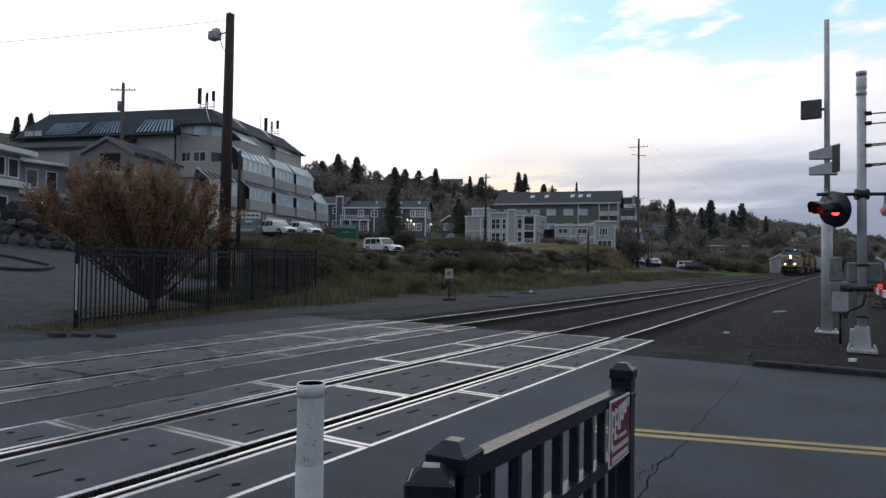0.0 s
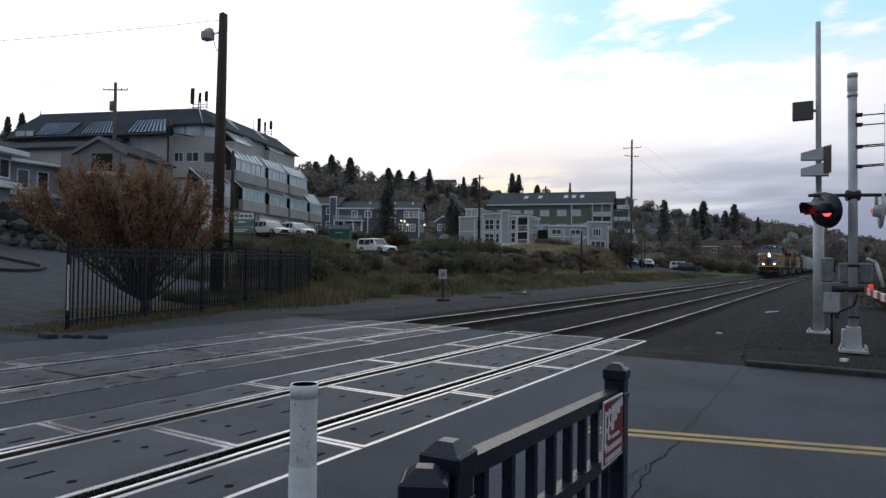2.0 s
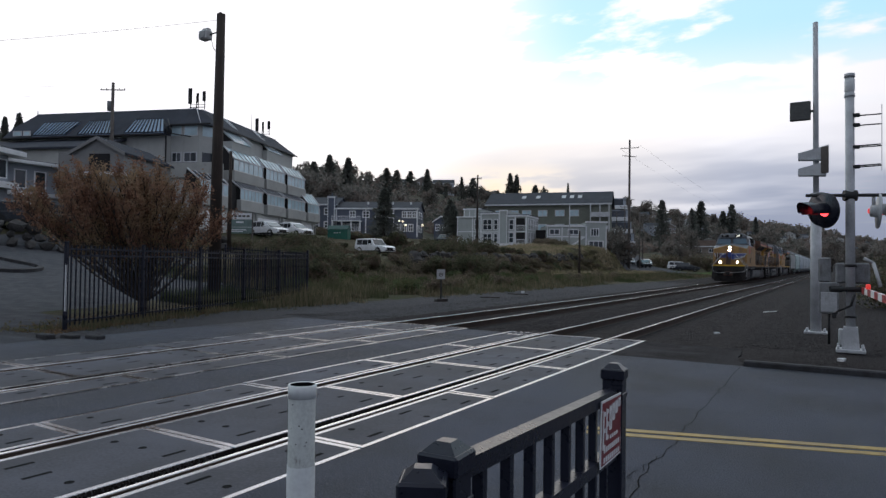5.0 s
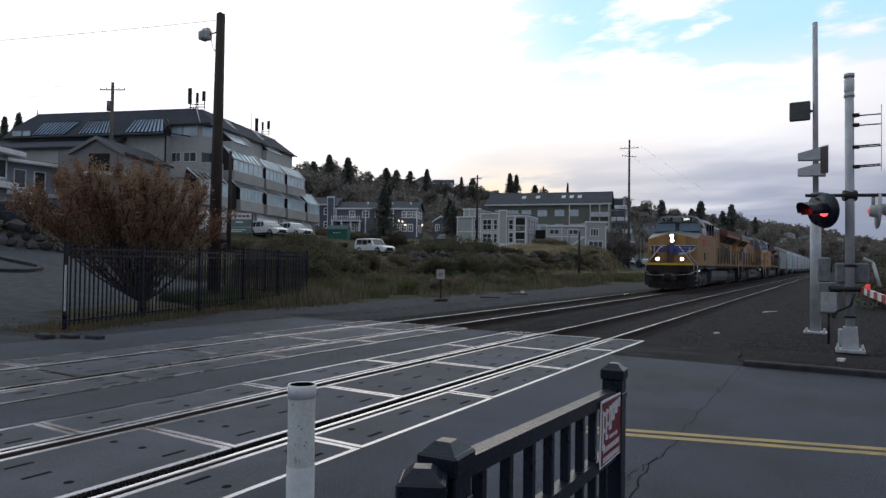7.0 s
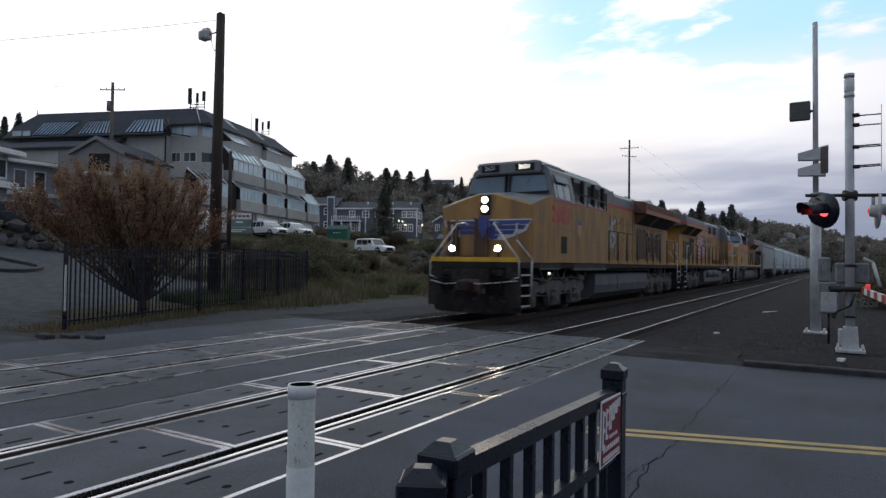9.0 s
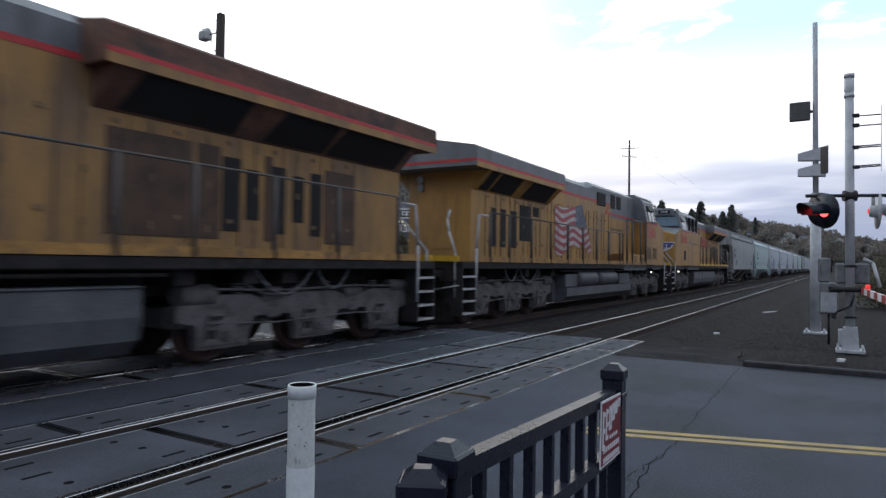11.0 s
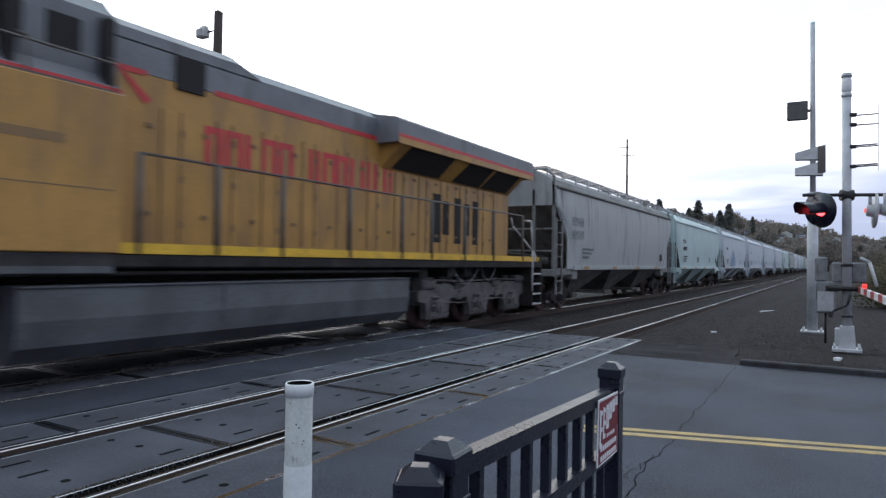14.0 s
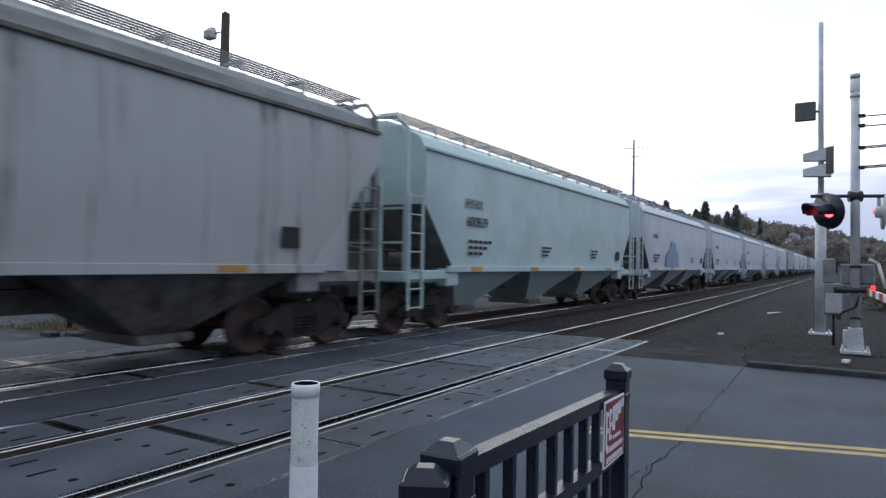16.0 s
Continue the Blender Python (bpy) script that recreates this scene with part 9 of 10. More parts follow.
def rock_wall(path, h, seed, label, size=(0.5, 1.0)):
    """Boulders stacked in courses along a line."""
    t = thing("rock_wall", label, "rock wall", kind="structure")
    rnd = random.Random(seed)
    protos = []
    for k in range(6):
        me = bpy.data.meshes.new("boulder")
        bm = bmesh.new()
        bmesh.ops.create_icosphere(bm, subdivisions=1, radius=1.0)
        for v in bm.verts:
            d = v.co.normalized()
            v.co = d * (0.9 + 0.45 * noise.noise(d * 1.3 + Vector((k * 7.1, 0, 0))))
        bm.to_mesh(me)
        bm.free()
        me.materials.append(ROCK)
        protos.append(me)
    for (x0, y0), (x1, y1) in zip(path[:-1], path[1:]):
        length = math.hypot(x1 - x0, y1 - y0)
        z = 0.0
        row = 0
        while z < h:
            u = rnd.uniform(0, 0.3)
            while u < length:
                r = rnd.uniform(*size)
                x, y = x0 + (x1 - x0) * u / length, y0 + (y1 - y0) * u / length
                off = -0.25 * row
                nx, ny = (y1 - y0) / length, -(x1 - x0) / length
                o = new("boulder", rnd.choice(protos))
                o.parent = t
                gz = ground_z(x, y)
                o.matrix_basis = Matrix.LocRotScale((x + nx * off, y + ny * off, gz + z + r * 0.35), Euler((rnd.uniform(-0.4, 0.4), rnd.uniform(-0.4, 0.4), rnd.uniform(0, 6.3))),
                                                    (r * rnd.uniform(0.7, 1.0), r * rnd.uniform(0.5, 0.8), r * rnd.uniform(0.5, 0.75)))
                u += r * 1.45
            z += sum(size) / 2 * 0.85
            row += 1


rock_wall([(-46, 12), (-43.2, 20), (-40.5, 27), (-40, 34)], 1.4, 5, "stacked grey boulder retaining wall above the driveway", (0.45, 0.8))
rock_wall([(-31.5, 47), (-31.6, 54), (-31.4, 64), (-31.0, 76), (-30.8, 88)], 0.5, 6, "low overgrown bank of dark boulders", (0.3, 0.75))


def blue_row():
    """Dark blue row houses with white trim."""
    b = gable("blue_row_house", "dark blue two-storey row house with white trim", Matrix.Translation((-87.3, 101.0, 7.3)) @ pose(0, 0, 0, 0, 0, 25), 16.9, 8, 5.0, 1.5, BLUE_SIDING, ROOF_GREY, "x", 0.35)
    for a, w in ((2.9, 1.3), (5.6, 1.5), (8.2, 1.4), (10.6, 1.3), (13.7, 1.0), (14.7, 1.0), (15.8, 0.9)):
        window(b, "front", a, 3.05, w, 1.45, -0.01, 2, 2, bar=0.2)
    for a, w in ((1.2, 0.9), (2.3, 0.9), (3.3, 0.9), (4.4, 0.9), (12.4, 1.1), (13.7, 1.1), (15.0, 1.1)):
        window(b, "front", a, 0.3, w, 1.6, -0.01, 2, 2, bar=0.2)
    # no real recess: a black panel paints the doorway's shade
    s = Shape()
    s.box(8.9, 10.4, -0.05, 0.0, -0.4, 2.1)
    put("doorway", s, GRILLE, b, "flat black panel for a recessed doorway's shade")
    for x in (6.2, 8.6, 10.5, 11.9, 16.7, 0.05):
        s = Shape()
        s.box(x, x + 0.24, -0.08, -0.0, -0.8, 4.8)
        put("corner_board", s, TRIM, b)
    s = Shape()
    s.box(-0.3, 5.6, -1.9, -0.1, 2.25, 2.45)
    porch = put("porch", s, TRIM, b, "white porch and balcony")
    for i in range(15):
        s = Shape()
        s.box(-0.25 + i * 0.41, -0.15 + i * 0.41, -1.9, -1.84, 2.45, 3.2)
        put("baluster", s, TRIM, porch)
    s = Shape()
    s.box(-0.3, 5.6, -1.93, -1.82, 3.2, 3.30)
    put("balcony_rail", s, TRIM, porch)
    for x in (-0.25, 1.7, 3.6, 5.4):
        s = Shape()
        s.box(x, x + 0.24, -1.9, -1.68, -0.9, 2.25)
        put("porch_post", s, TRIM, porch)
    s = Shape()
    s.box(-1.45, -0.05, -0.6, 0.8, -1.0, 7.3)
    s.box(-1.55, 0.05, -0.7, 0.9, 7.3, 7.5)
    s.cyl((-0.75, 0.1, 7.5), (-0.75, 0.1, 8.1), 0.12, n=8)
    ch = put("chimney", s, BLUE_SIDING, b, "blue boxed chimney with white corners")
    for x in (-1.5, -0.15):
        s = Shape()
        s.box(x, x + 0.14, -0.66, -0.58, -1.0, 7.3)
        put("corner_trim", s, TRIM, ch)
    s = Shape()
    s.box(-1.56, 0.06, -0.72, -0.6, 7.05, 7.32)
    put("cap_trim", s, TRIM, ch)
    for x in (6.1, 11.2, 15.0):
        s = Shape()
        s.box(x, x + 0.35, 2.0, 2.35, 5.8, 6.5)
        put("roof_vent", s, TRIM, b)
    for a, zz in ((1.2, 3.05), (4.2, 3.05), (1.2, 0.3), (4.2, 0.3)):
        window(b, "right", a, zz, 1.6, 1.45, 16.91, 2, 2, bar=0.2)
    l = gable("blue_row_house", "dark blue row house set back beside a white porch", Matrix.Translation((-93.5, 99.3, 7.6)) @ pose(0, 0, 0, 0, 0, 25), 6.3, 8, 5.6, 1.6, BLUE_SIDING, ROOF_GREY, "x", 0.35)
    for a in (0.8, 3.6):
        window(l, "front", a, 3.4, 1.9, 1.45, -0.01, 2, 2, bar=0.2)
        window(l, "front", a, 0.6, 1.9, 1.5, -0.01, 2, 2, bar=0.2)
    g = gable("blue_gable_house", "small dark blue house with a white-edged gable end", Matrix.Translation((-70.2, 111.5, 7.0)) @ pose(0, 0, 0, 0, 0, 28), 2.9, 6, 2.9, 1.0, BLUE_SIDING, ROOF_GREY, "y", 0.3)
    window(g, "front", 0.3, 0.9, 1.0, 1.4, -0.01, 2, 2, bar=0.17)
    window(g, "front", 1.6, 0.9, 1.0, 1.4, -0.01, 2, 2, bar=0.17)
    for x, y, zz in ((-74.6, 105.5, 9.7), (-74.0, 105.8, 9.6), (-73.4, 106.0, 8.9), (-70.3, 107.4, 8.9)):
        l = thing("porch_light", "small lit warm porch light", "lamp", Matrix.Translation((x, y, zz)), group="porch lights")
        s = Shape()
        s.lathe((0, 0, 0), (0, 0, 1), ((-0.2, 0.0), (-0.18, 0.14), (0.12, 0.18), (0.18, 0.05), (0.18, 0.0)), 10)
        put("globe", s, WARM_LAMP, l)
        s = Shape()
        s.cyl((0, 0, ground_z(x, y) - zz), (0, 0, -0.18), 0.05, n=6)
        put("stand", s, DARK_METAL, l)


def grey_house():
    z = 4.5
    g = thing("grey_house", "light grey flat-roofed house with white window trim", "house", Matrix.Translation((-54.9, 94.6, z)) @ pose(0, 0, 0, 0, 0, 8))
    for box, label in (((0, 4.35, 0, 8, -2, 4.75), "grey siding wall"), ((0.7, 3.7, 1.2, 8, 4.75, 6.2), "set-back top storey"),
                       ((4.35, 7.75, -0.5, 8, -2, 5.2), "grey siding wall"), ((7.75, 9.1, -0.9, 7.5, -2, 5.65), "plain grey tower"),
                       ((9.1, 12.3, -0.6, 6.2, -2, 4.8), "grey siding wall")):
        s = Shape()
        s.box(*box)
        put("wall", s, GREY_SIDING, g, label)
    def trims(boxes):
        for q in boxes:
            s = Shape()
            s.box(*q)
            put("trim", s, TRIM, g)
    # roof edges, corner boards and belt boards
    trims(((-0.15, 4.35, -0.15, 0.02, 4.62, 4.84), (0.55, 3.85, 1.05, 1.2, 6.05, 6.26), (4.25, 7.75, -0.66, -0.5, 5.06, 5.28),
           (7.68, 9.2, -1.0, -0.9, 5.52, 5.72), (9.1, 12.45, -0.78, -0.6, 4.6, 4.86), (12.3, 12.45, -0.7, 6.2, 4.6, 4.86),
           (0.0, 0.14, -0.06, 0.0, -1, 4.62), (2.7, 2.84, -0.06, 0.0, -1, 4.62), (4.36, 4.56, -0.58, -0.5, -1, 5.06), (7.5, 7.70, -0.58, -0.5, -1, 5.06),
           (7.75, 7.87, -0.96, -0.9, -1, 5.52), (8.98, 9.1, -0.96, -0.9, -1, 5.52), (10.25, 10.5, -0.72, -0.6, -1, 4.6), (12.08, 12.32, -0.72, -0.6, -1, 4.6),
           (0.14, 2.7, -0.05, 0.0, 2.2, 2.34), (2.84, 4.35, -0.05, 0.0, 2.2, 2.34), (4.56, 7.5, -0.56, -0.5, 2.08, 2.26), (9.1, 12.1, -0.66, -0.6, 2.08, 2.26),
           (0.7, 0.82, 1.14, 1.2, 4.84, 6.05), (1.7, 1.8, 1.14, 1.2, 4.84, 6.05), (2.7, 2.8, 1.14, 1.2, 4.84, 6.05)))
    s = Shape()
    s.box(9.0, 12.5, -0.7, 6.3, 4.86, 4.96)
    s.box(4.2, 7.75, -0.6, 8, 5.28, 5.38)
    s.box(0.6, 3.8, 1.1, 8, 6.26, 6.34)
    put("roof", s, ROOF_GREY, g, "flat dark roofs")
    for a, zz, w, h, c, r in ((3.1, 2.55, 0.9, 1.75, 1, 2), (3.1, 0.45, 0.9, 1.2, 1, 2)):
        window(g, "front", a, zz, w, h, -0.01, c, r, bar=0.12)
    for a, zz, w, h, c, r in ((4.75, 2.45, 1.65, 1.85, 2, 2), (6.65, 2.45, 0.75, 1.85, 1, 2), (4.75, 0.40, 1.65, 1.55, 2, 2), (6.65, 0.40, 0.75, 1.55, 1, 2)):
        window(g, "front", a, zz, w, h, -0.51, c, r, bar=0.13)
    for zz in (2.45, 0.35):
        window(g, "front", 9.3, zz, 0.85, 1.75, -0.61, 1, 2, bar=0.12)
    for a in (0.0, 1.6, 3.2, 4.8):
        for zz in (2.5, 0.3):
            window(g, "right", a, zz, 1.2, 1.9, 12.31, 2, 2, bar=0.14)
    # corner balconies: a flat black sheet paints each recess's shade
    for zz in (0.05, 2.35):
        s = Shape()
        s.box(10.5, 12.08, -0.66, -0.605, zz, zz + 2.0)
        r = put("balcony_recess", s, GRILLE, g, "flat black sheet for the balcony recess's shade")
        for i in range(8):
            s = Shape()
            s.box(10.55 + i * 0.2, 10.59 + i * 0.2, -0.73, -0.68, zz + 0.05, zz + 0.8)
            put("baluster", s, TRIM, r)
        s = Shape()
        s.box(10.5, 12.08, -0.75, -0.67, zz + 0.8, zz + 0.9)
        put("railing", s, TRIM, r)
    s = Shape()
    s.box(4.3, 14.0, -1.9, -1.8, -0.9, 0.25)
    put("garden_wall", s, TRIM, g, "low white garden wall")
    s = Shape()
    s.box(12.8, 14.4, 3.0, 3.2, -1.0, 2.6)
    put("entrance", s, GRILLE, g, "dark entrance beside the house")
    # low neighbour
    l = thing("low_grey_house", "low light grey house with white panel trim", "house", Matrix.Translation((-40.4, 98.6, 4.4)) @ pose(0, 0, 0, 0, 0, 31))
    s = Shape()
    s.box(0, 8.6, 0, 7, -2, 3.3)
    s.box(6.3, 9.6, -0.4, 7, -2, 4.0)
    put("wall", s, GREY_SIDING, l)
    s = Shape()
    s.box(-0.2, 6.4, -0.15, 0.1, 3.2, 3.5)
    s.box(6.2, 9.8, -0.55, -0.3, 3.9, 4.15)
    s.box(0, 6.3, -0.05, 0.0, 1.5, 1.7)
    s.hexa([(3.4, -0.06, -0.2), (3.8, -0.06, -0.2), (3.8, 0, -0.2), (3.4, 0, -0.2)], [(5.9, -0.06, 1.6), (6.3, -0.06, 1.6), (6.3, 0, 1.6), (5.9, 0, 1.6)])
    for x in (0, 2.4, 6.25, 9.45):
        s.box(x, x + 0.15, -0.06 if x < 6 else -0.46, 0.02, -1, 3.3)
    put("trim", s, TRIM, l)
    for a, zz, w, h in ((0.4, 1.9, 1.7, 0.95), (3.4, 1.9, 1.8, 0.95), (0.4, -0.1, 1.7, 1.2)):
        window(l, "front", a, zz, w, h, -0.01, 2, 1)
    for a, zz, w, h in ((7.0, 1.7, 1.4, 1.3), (6.7, -0.2, 2.4, 1.2)):
        window(l, "front", a, zz, w, h, -0.41, 3, 1)
    s = Shape()
    s.box(0, 8.6, 0, 7, 3.3, 3.4)
    put("roof", s, ROOF_GREY, l)
    # the olive block behind
    o = gable("olive_building", "olive green three-storey block with a long grey roof", Matrix.Translation((-61.2, 118.0, 5.0)) @ pose(0, 0, 0, 0, 0, 14), 24, 11, 8.6, 2.6, OLIVE_SIDING, ROOF_GREY, "x", 0.6, trim=PALE_TRIM)
    for a in (1.5, 4.4, 7.0, 10.2, 13.6, 16.4):
        window(o, "front", a, 6.0, 1.9, 1.3, -0.01, 2, 1, trim=PALE_TRIM, glass_mat=SUNROOM)
        window(o, "front", a, 3.2, 1.9, 1.3, -0.01, 2, 1, trim=PALE_TRIM, glass_mat=SUNROOM)
    s = Shape()
    for zz in (0.6, 3.2, 5.8):
        s.box(20.5, 24.2, -1.4, 0, zz, zz + 0.9)
    for x in (20.5, 22.3, 24.0):
        s.box(x, x + 0.2, -1.4, -1.2, 0, 8.4)
    put("balcony_stack", s, PALE_TRIM, o, "stack of pale balconies")
    for x in (6.5, 9.4, 14.6, 16.2, 17.8):
        s = Shape()
        s.hexa([(x, 2.2, 9.72), (x + 0.8, 2.2, 9.72), (x + 0.8, 3.6, 10.4), (x, 3.6, 10.4)], [(x, 2.2, 9.9), (x + 0.8, 2.2, 9.9), (x + 0.8, 3.6, 10.55), (x, 3.6, 10.55)])
        put("roof_window", s, PALE_TRIM, o)
    # stepped white building with terraces at its end
    w = thing("stepped_white_house", "pale stepped house with dark terraces", "house", Matrix.Translation((-43.0, 136.0, 6.0)) @ pose(0, 0, 0, 0, 0, 20))
    for k in range(4):
        s = Shape()
        s.box(0, 6.5 - 0.5 * k, k * 0.8, 8, k * 2.6 - 2, k * 2.6 + 2.2)
        put("storey", s, PALE_BLUE, w)
        s = Shape()
        s.box(-0.2, 6.7 - 0.5 * k, k * 0.8 - 1.0, k * 0.8, k * 2.6 - 0.2, k * 2.6 + 0.6)
        put("terrace_rail", s, TRIM, w)
        s = Shape()
        s.box(0.4, 5.9 - 0.5 * k, k * 0.8 - 0.05, k * 0.8, k * 2.6 + 0.7, k * 2.6 + 2.0)
        put("dark_glazing", s, PANE, w)


blue_row()
grey_house()


def hillside_houses():
    rnd = random.Random(31)
    kinds = []
    for k, (w, d, h, rh, wall, roof, ridge) in enumerate(((11, 8, 5.4, 2.2, PALE_BLUE, ROOF_GREY, "x"), (9, 9, 5.8, 2.4, BEIGE, BROWN_ROOF, "y"), (12, 8, 3.2, 1.6, GREY_SIDING, SLATE, "x"), (10, 8, 5.4, 2.0, STUCCO, SLATE, "y"))):
        m = Matrix.Translation((-190 - 12 * k, 300, ground_z(-190 - 12 * k, 300))) @ pose(0, 0, 0, 0, 0, 25)
        g = gable("hillside_house", ("pale blue-grey house with grey roof on the hill", "beige gabled house with brown roof on the hill",
                                     "low light grey house on the hill", "grey stucco house with dark roof on the hill")[k], m, w, d, h, rh, wall, roof, ridge, 0.5, group="houses on the hill")
        for a in (1.2, 4.4, 7.2):
            window(g, "front", a, h - 2.3, 1.7, 1.4, -0.01, 1, 1, bar=0.2)
            if h > 4:
                window(g, "front", a, 0.5, 1.7, 1.5, -0.01, 1, 1, bar=0.2)
        kinds.append(g)
    n = 0
    for b, d in [(35.6, 262), (36.3, 255), (34.7, 268), (33.0, 275), (32.4, 280), (30.3, 330), (29.6, 330), (29.0, 335), (28.0, 340), (27.4, 345), (26.2, 350), (25.6, 352), (31.9, 250), (22.8, 385), (21.5, 400), (20.4, 410), (19.6, 400),
                 (17.4, 300), (16.8, 340), (15.6, 320), (15.0, 360), (14.0, 330), (13.2, 380), (11.2, 400), (10.4, 300), (8.6, 420), (8.0, 330), (7.6, 420), (6.0, 440), (5.2, 520), (4.4, 480), (3.6, 540), (2.6, 560), (2.0, 520), (1.0, 580), (0.2, 620), (-0.8, 560), (-1.6, 620), (-2.4, 560), (-3.4, 600),
                 (37.0, 395), (36.1, 405), (35.2, 400), (34.2, 410), (33.6, 398), (31.2, 420), (30.0, 425), (29.2, 415), (28.4, 430), (27.2, 420), (26.6, 435), (25.4, 430), (13.8, 240), (12.6, 250), (11.8, 215), (9.6, 230), (8.8, 262)]:
        d *= 1.0 if d > 392 and b > 25 else 1.42 if d < 360 else 1.12
        x, y = spot(b, d)
        if -x < 28 and y < 500:
            x -= 18
        copy_thing(kinds[n % 4], Matrix.Translation((x, y, ground_z(x, y) + 0.6)) @ pose(0, 0, 0, 0, 0, b + rnd.uniform(-25, 35)) @ Matrix.Scale(0.74, 4))
        n += 1
    # the long low beige house by the lawn
    g = gable("beige_house", "long low beige house with a brown hipped roof", Matrix.Translation((-46.6, 235.0, 5.3)) @ pose(0, 0, 0, 0, 0, 8), 18, 8, 3.2, 1.9, BEIGE, BROWN_ROOF, "x", 0.6)
    for a in (1.5, 5.0, 9.0, 12.5):
        window(g, "front", a, 0.9, 1.8, 1.3, -0.01, 2, 1, bar=0.14)
    g = gable("small_white_house", "small pale house beside the tracks", Matrix.Translation((-16.5, 180.0, 0.4)) @ pose(0, 0, 0, 0, 0, 8), 6, 6, 3.0, 1.6, GREY_SIDING, ROOF_GREY, "y", 0.4)
    window(g, "front", 2.0, 0.9, 1.8, 1.3, -0.01, 2, 1, bar=0.14)


hillside_houses()


# ---------------------------------------------------------------- vehicles and bin
CAR_WHITE = mat("white_car_paint", (0.82, 0.83, 0.85), 0.25, var=0.03, scale=1, bump=0)
CAR_DARK = mat("dark_car_paint", (0.03, 0.035, 0.045), 0.25, var=0.05, scale=1, bump=0)
CAR_SILVER = mat("silver_car_paint", (0.35, 0.36, 0.38), 0.3, 0.3, var=0.05, scale=1, bump=0)
TYRE = mat("tyre_rubber", (0.018, 0.018, 0.018), 0.85, var=0.2)
RIM = mat("alloy_rim", (0.4, 0.4, 0.42), 0.35, 0.8, var=0.1)
CAR_GLASS = glass("car_glass", (0.015, 0.018, 0.022), 0.04)


def car(name, label, m, paint, length, width, low, high, hood, screen, rear, kind):
    """A road vehicle heading to +x: hood, screen and rear are places along its length."""
    t = thing(name, label, "truck" if kind == "pickup" else "car", m, group="parked vehicles")
    w = width / 2

    def ring(x, z, k):
        return [(x, -w * k, 0.32), (x, w * k, 0.32), (x, w * k, z - 0.12), (x, w * k * 0.94, z), (x, -w * k * 0.94, z), (x, -w * k, z - 0.12)]
    s = loft(Shape(), [ring(-length / 2, low * 0.92, 0.86), ring(-length / 2 + 0.18, low, 0.97), ring(rear, low, 1.0), ring(hood, low, 1.0), ring(length / 2 - 0.35, low * 0.88, 0.97), ring(length / 2, low * 0.74, 0.82)])
    put("body", s, paint, t)
    g = w * 0.80
    back = -length / 2 + 0.12
    s = loft(Shape(), [
        [(back, -w * 0.93, low - 0.02), (hood, -w * 0.93, low - 0.02), (hood, w * 0.93, low - 0.02), (back, w * 0.93, low - 0.02)],
        [(back + (0.1 if kind == "pickup" else 0.6), -g, high - 0.06), (screen, -g, high - 0.06), (screen, g, high - 0.06), (back + (0.1 if kind == "pickup" else 0.6), g, high - 0.06)],
        [(back + (0.3 if kind == "pickup" else 0.85), -g * 0.9, high), (screen - 0.25, -g * 0.9, high), (screen - 0.25, g * 0.9, high), (back + (0.3 if kind == "pickup" else 0.85), g * 0.9, high)]])
    put("cabin", s, paint, t)
    def side_pane(x0, x1, sg):
        p = Shape()
        za, zb = low + 0.03, high - 0.14
        f = (zb - low) / (high - low)
        ya, yb = w * 0.93 + 0.012, g + (w * 0.93 - g) * (1 - f) + 0.012
        lean = 0.55 * (screen - hood) if x1 >= screen - 0.1 else 0
        lean_b = 0.2 if x0 <= back + 0.5 and kind != "pickup" else 0
        p.hexa([(x0, sg * ya, za), (x1 - lean * 0.6, sg * ya, za), (x1 - lean * 0.6, sg * (ya - 0.03), za), (x0, sg * (ya - 0.03), za)],
               [(x0 + lean_b, sg * yb, zb), (x1, sg * yb, zb), (x1, sg * (yb - 0.03), zb), (x0 + lean_b, sg * (yb - 0.03), zb)])
        put("side_window", p, CAR_GLASS, t)
    cuts = [back + 0.3, back + 1.3, (back + 1.5 + screen) / 2 + 0.1, screen]
    for sg in (-1, 1):
        for i in range(3):
            side_pane(cuts[i] + 0.06, cuts[i + 1] - 0.05, sg)
    s = Shape()
    s.hexa([(hood - 0.03, -g * 0.98, low + 0.05), (hood + 0.02, -g * 0.98, low + 0.05), (hood + 0.02, g * 0.98, low + 0.05), (hood - 0.03, g * 0.98, low + 0.05)],
           [(screen + 0.0, -g * 0.9, high - 0.1), (screen + 0.05, -g * 0.9, high - 0.1), (screen + 0.05, g * 0.9, high - 0.1), (screen + 0.0, g * 0.9, high - 0.1)])
    put("windscreen", s, CAR_GLASS, t)
    r = 0.36 if kind == "pickup" else 0.34
    for x in (-length * 0.30, length * 0.31):
        for sg in (-1, 1):
            s = Shape()
            s.lathe((x, sg * (w - 0.22), r), (0, sg, 0), ((0, 0.1), (0, r), (0.03, r + 0.0), (0.2, r), (0.225, r - 0.05), (0.225, r - 0.12)), 20)
            wh = put("wheel", s, TYRE, t)
            s = Shape()
            s.lathe((x, sg * (w - 0.01), r), (0, sg, 0), ((0, r - 0.11), (0.01, r - 0.13), (-0.02, 0.06), (0.01, 0.0)), 16)
            put("rim", s, RIM, wh)
            s = Shape()
            s.lathe((x, sg * (w - 0.0), r), (0, sg, 0), ((0.0, r + 0.09), (0.006, r + 0.06), (0.006, r)), 20)
            put("wheel_arch", s, TYRE, t)
    for sg in (-1, 1):
        s = Shape()
        s.box(length / 2 - 0.22, length / 2 - 0.02, min(sg * w * 0.5, sg * w * 0.84), max(sg * w * 0.5, sg * w * 0.84), low * 0.64, low * 0.74, 0.02)
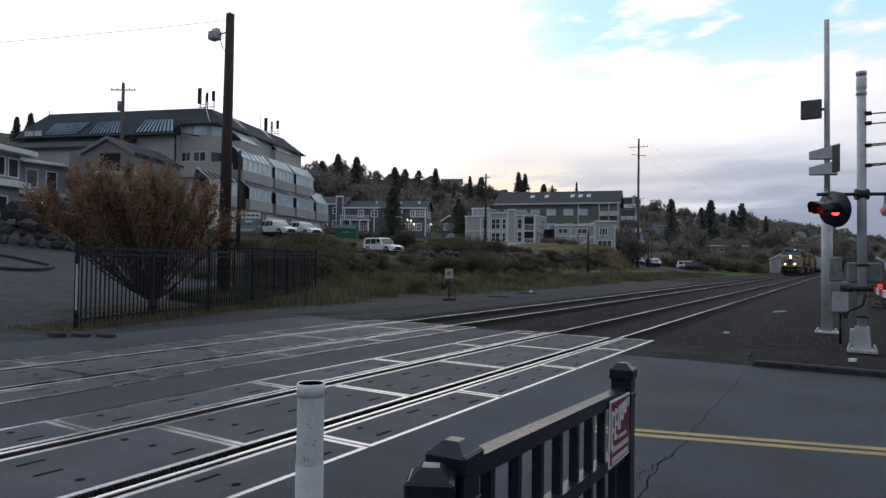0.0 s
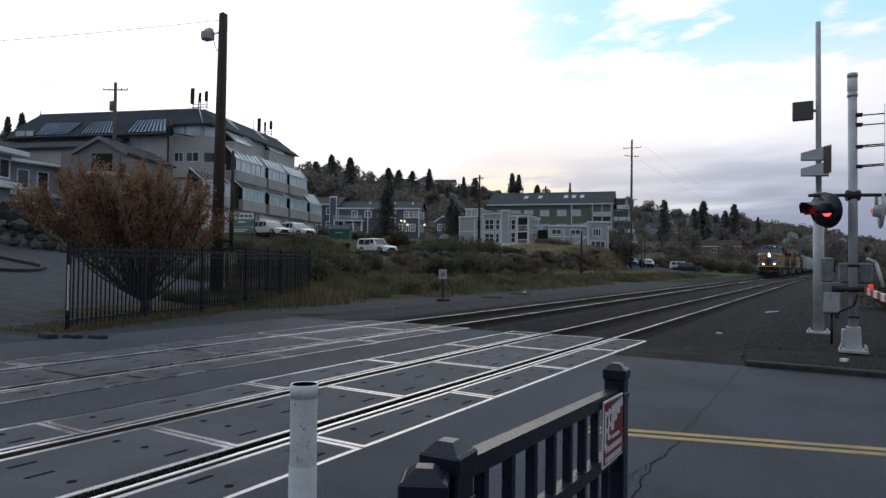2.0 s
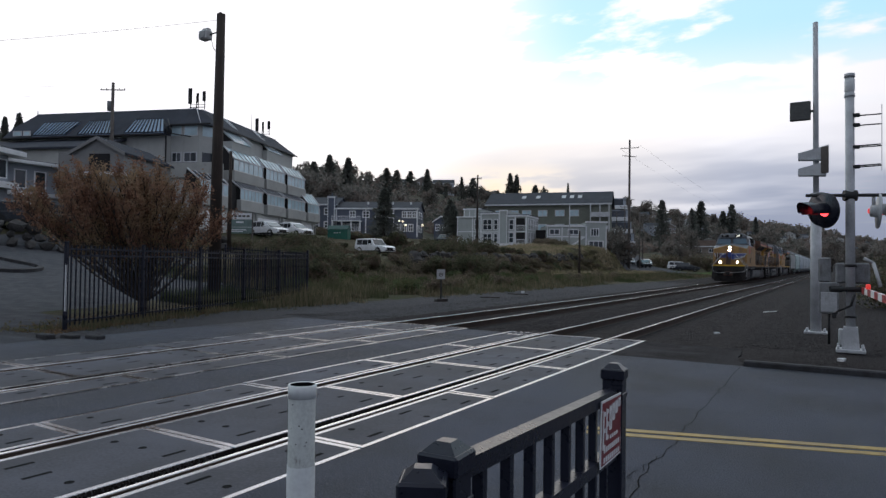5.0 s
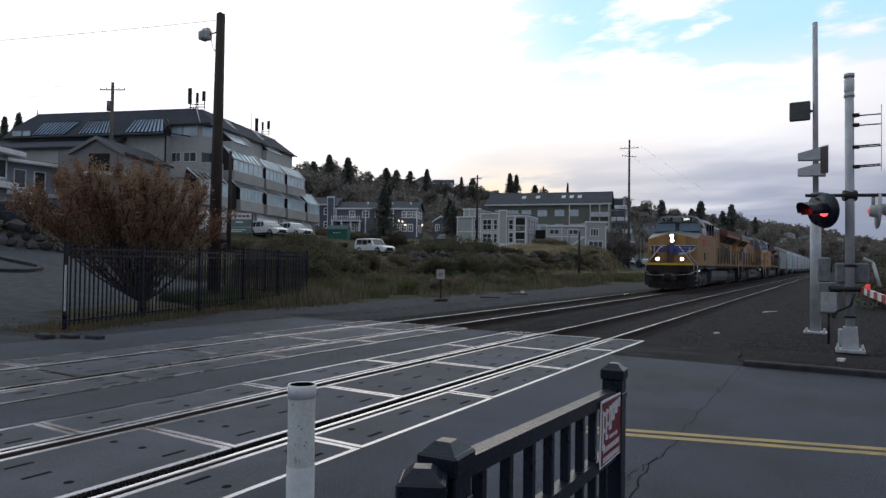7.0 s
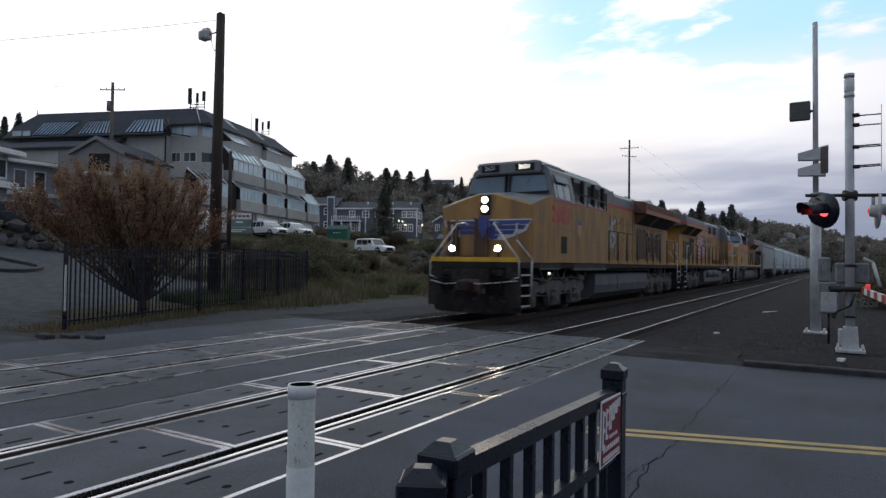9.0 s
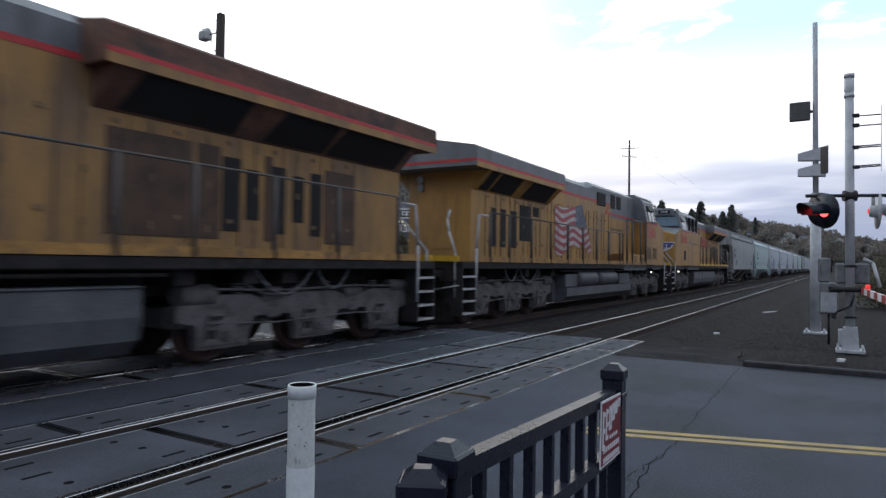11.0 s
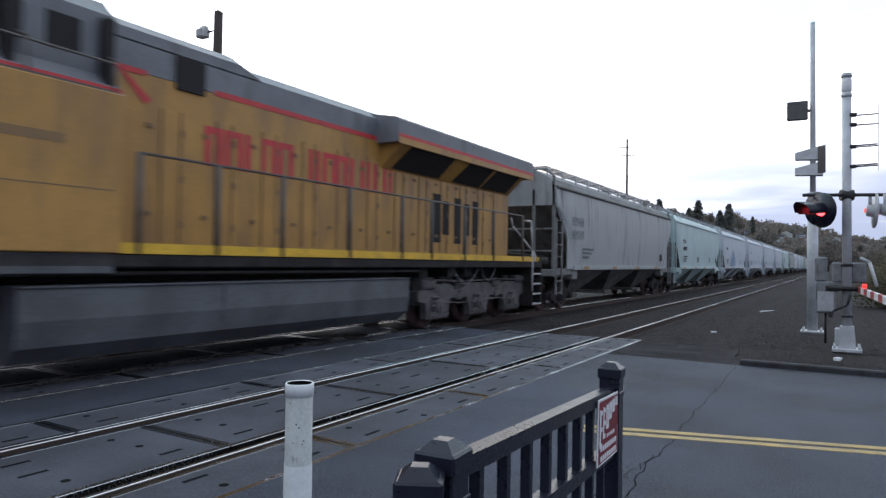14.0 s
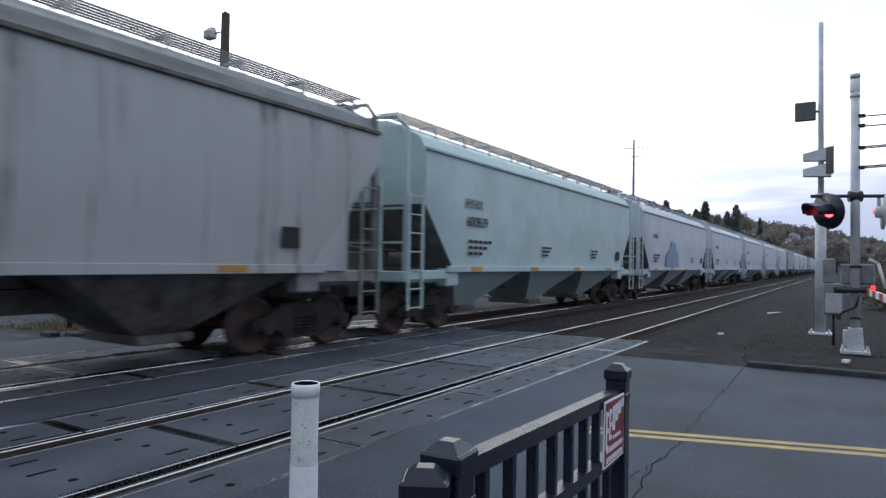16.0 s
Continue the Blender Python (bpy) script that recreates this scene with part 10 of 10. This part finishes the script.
        put("headlight", s, DARK_LENS, t)
        s = Shape()
        s.box(-length / 2 - 0.01, -length / 2 + 0.08, min(sg * w * 0.6, sg * w * 0.8), max(sg * w * 0.6, sg * w * 0.8), low * 0.7, low * 0.9, 0.01)
        put("tail_light", s, RED_PAINT, t)
    s = Shape()
    s.box(length / 2 - 0.08, length / 2 + 0.03, -w * 0.45, w * 0.45, low * 0.5, low * 0.7, 0.02)
    s.box(length / 2 - 0.12, length / 2 + 0.03, -w * 0.75, w * 0.75, 0.36, 0.5, 0.02)
    put("grille", s, GRILLE, t)
    for sg in (-1, 1):
        s = Shape()
        s.box(-length * 0.42, length * 0.42, *sorted((sg * w * 0.96, sg * (w + 0.012))), 0.24, 0.42, 0.01)
        put("sill_cladding", s, TYRE, t, "dark lower body cladding")
        s = Shape()
        s.box(hood - 0.75, hood - 0.55, *sorted((sg * w * 0.93, sg * (w + 0.14))), low + 0.02, low + 0.16, 0.02)
        put("door_mirror", s, paint, t)
    return t


def parked(name, label, x, y, turn, paint, kind, z=None):
    z = ground_z(x, y) if z is None else z
    m = Matrix.Translation((x, y, z)) @ pose(0, 0, 0, 0, 0, turn)
    if kind == "pickup":
        return car(name, label, m, paint, 5.2, 1.85, 1.02, 1.74, 0.95, 0.35, -2.2, kind)
    return car(name, label, m, paint, 4.6, 1.86, 1.0, 1.64, 1.28, 0.22, -1.9, "suv")


parked("pickup_truck", "white pickup truck with canopy parked on the terrace", -43.4, 56.8, -14, CAR_WHITE, "pickup", 2.32)
parked("suv", "white compact suv parked by the garages", -49.5, 47.0, -6, CAR_WHITE, "suv")
parked("suv", "white compact suv parked by the garages", -50.4, 51.6, -6, CAR_WHITE, "suv")
parked("car", "dark car parked above the boulder wall", -46.3, 22.6, 25, CAR_DARK, "suv", 3.6)
parked("car", "dark blue car parked above the boulder wall", -49.0, 25.6, 25, CAR_DARK, "suv", 4.0)
parked("car", "dark car parked before the row houses", -57.2, 95.5, -20, CAR_DARK, "suv")
parked("car", "silver car parked before the row houses", -56.6, 99.5, -20, CAR_SILVER, "suv")
parked("car", "dark car on the far street", -33.5, 133.0, -60, CAR_DARK, "suv")
parked("car", "silver car on the far street", -38.5, 141.0, -65, CAR_SILVER, "suv")
parked("car", "white car on the far street", -36.5, 147.0, -65, CAR_WHITE, "suv")
parked("pickup_truck", "white work truck parked by the lawn", -27.5, 139.0, 5, CAR_WHITE, "pickup")
parked("car", "dark car parked by the lawn", -25.5, 135.5, 5, CAR_DARK, "suv")


def dumpster():
    x, y = -52.6, 61.6
    t = thing("dumpster", "green covered waste bin on the parking area", "waste bin", Matrix.Translation((x, y, 4.1)) @ pose(0, 0, 0, 0, 0, 25) @ Matrix.Scale(0.78, 4))
    g = mat("green_bin_paint", (0.015, 0.12, 0.085), 0.5, var=0.15, scale=2)
    s = Shape()
    s.box(-1.6, 1.6, -1.0, 1.0, 0.0, 1.7, 0.04)
    put("box", s, g, t)
    s = Shape()
    s.prism([(-1.1, 1.7), (1.1, 1.7), (0.3, 2.35), (-0.3, 2.35)], "x", -1.65, 1.65)
    put("lid", s, mat("green_bin_lid", (0.012, 0.07, 0.06), 0.5, var=0.15, scale=2), t)
    s = Shape()
    for i in range(3):
        s.box(-0.6 + i * 0.42, -0.32 + i * 0.42, -1.02, -1.0, 1.1, 1.2)
    put("marking_bars", s, TRIM, t)


dumpster()


def street_island():
    """Kerbed island at the driveway's mouth."""
    t = thing("traffic_island", "low kerbed island of dry grass in the driveway", "traffic island", kind="structure")
    for cx, cy, rx, ry in ((-36.0, 15.0, 5.0, 2.2),):
        s = Shape()
        n = 26
        z = ground_z(cx, cy)
        for i in range(n):
            a, b = 2 * math.pi * i / n, 2 * math.pi * (i + 1) / n
            def q(t, k, h):
                px, py = cx + rx * k * math.cos(t), cy + ry * k * math.sin(t)
                return (px, py, ground_z(px, py) + h)
            s.hexa([q(a, 1, -0.1), q(b, 1, -0.1), q(b, 0.93, -0.1), q(a, 0.93, -0.1)], [q(a, 1, 0.15), q(b, 1, 0.15), q(b, 0.93, 0.15), q(a, 0.93, 0.15)])
        put("kerb", s, KERB, t)
    s = Shape()
    for i in range(3):
        x = -12.3 - i * 0.45
        s.box(x, x + 0.43, 7.05 - 0.22 * i, 7.22 - 0.22 * i, -0.1, 0.07, 0.02)
    put("kerb_stub", s, KERB, t, "broken dark kerb by the fence")


street_island()


# ---------------------------------------------------------------- movement
def place(s0, t):
    """The train runs steadily and picks up a little speed over the crossing."""
    return at_start(s0) - SPEED * t - 0.012 * max(0.0, t - 9) ** 2


def motions():
    times = [0.0, 1 / 30] + [0.5 * i for i in range(1, 32)] + [16 - 1 / 30, 16.0]
    for ob, s0, turned, wheels in train:
        walk(ob, [(t, pose(FAR_TRACK, place(s0, t), 0, 0, 0, 180 if turned else 0)) for t in times])
        for w, r in wheels:
            spot = w.matrix_basis.translation.copy()
            turn = math.degrees(SPEED / r / 30) * (-1 if turned else 1)
            walk(w, [(k / 30, pose(*spot, turn * k)) for k in range(481)])


motions()
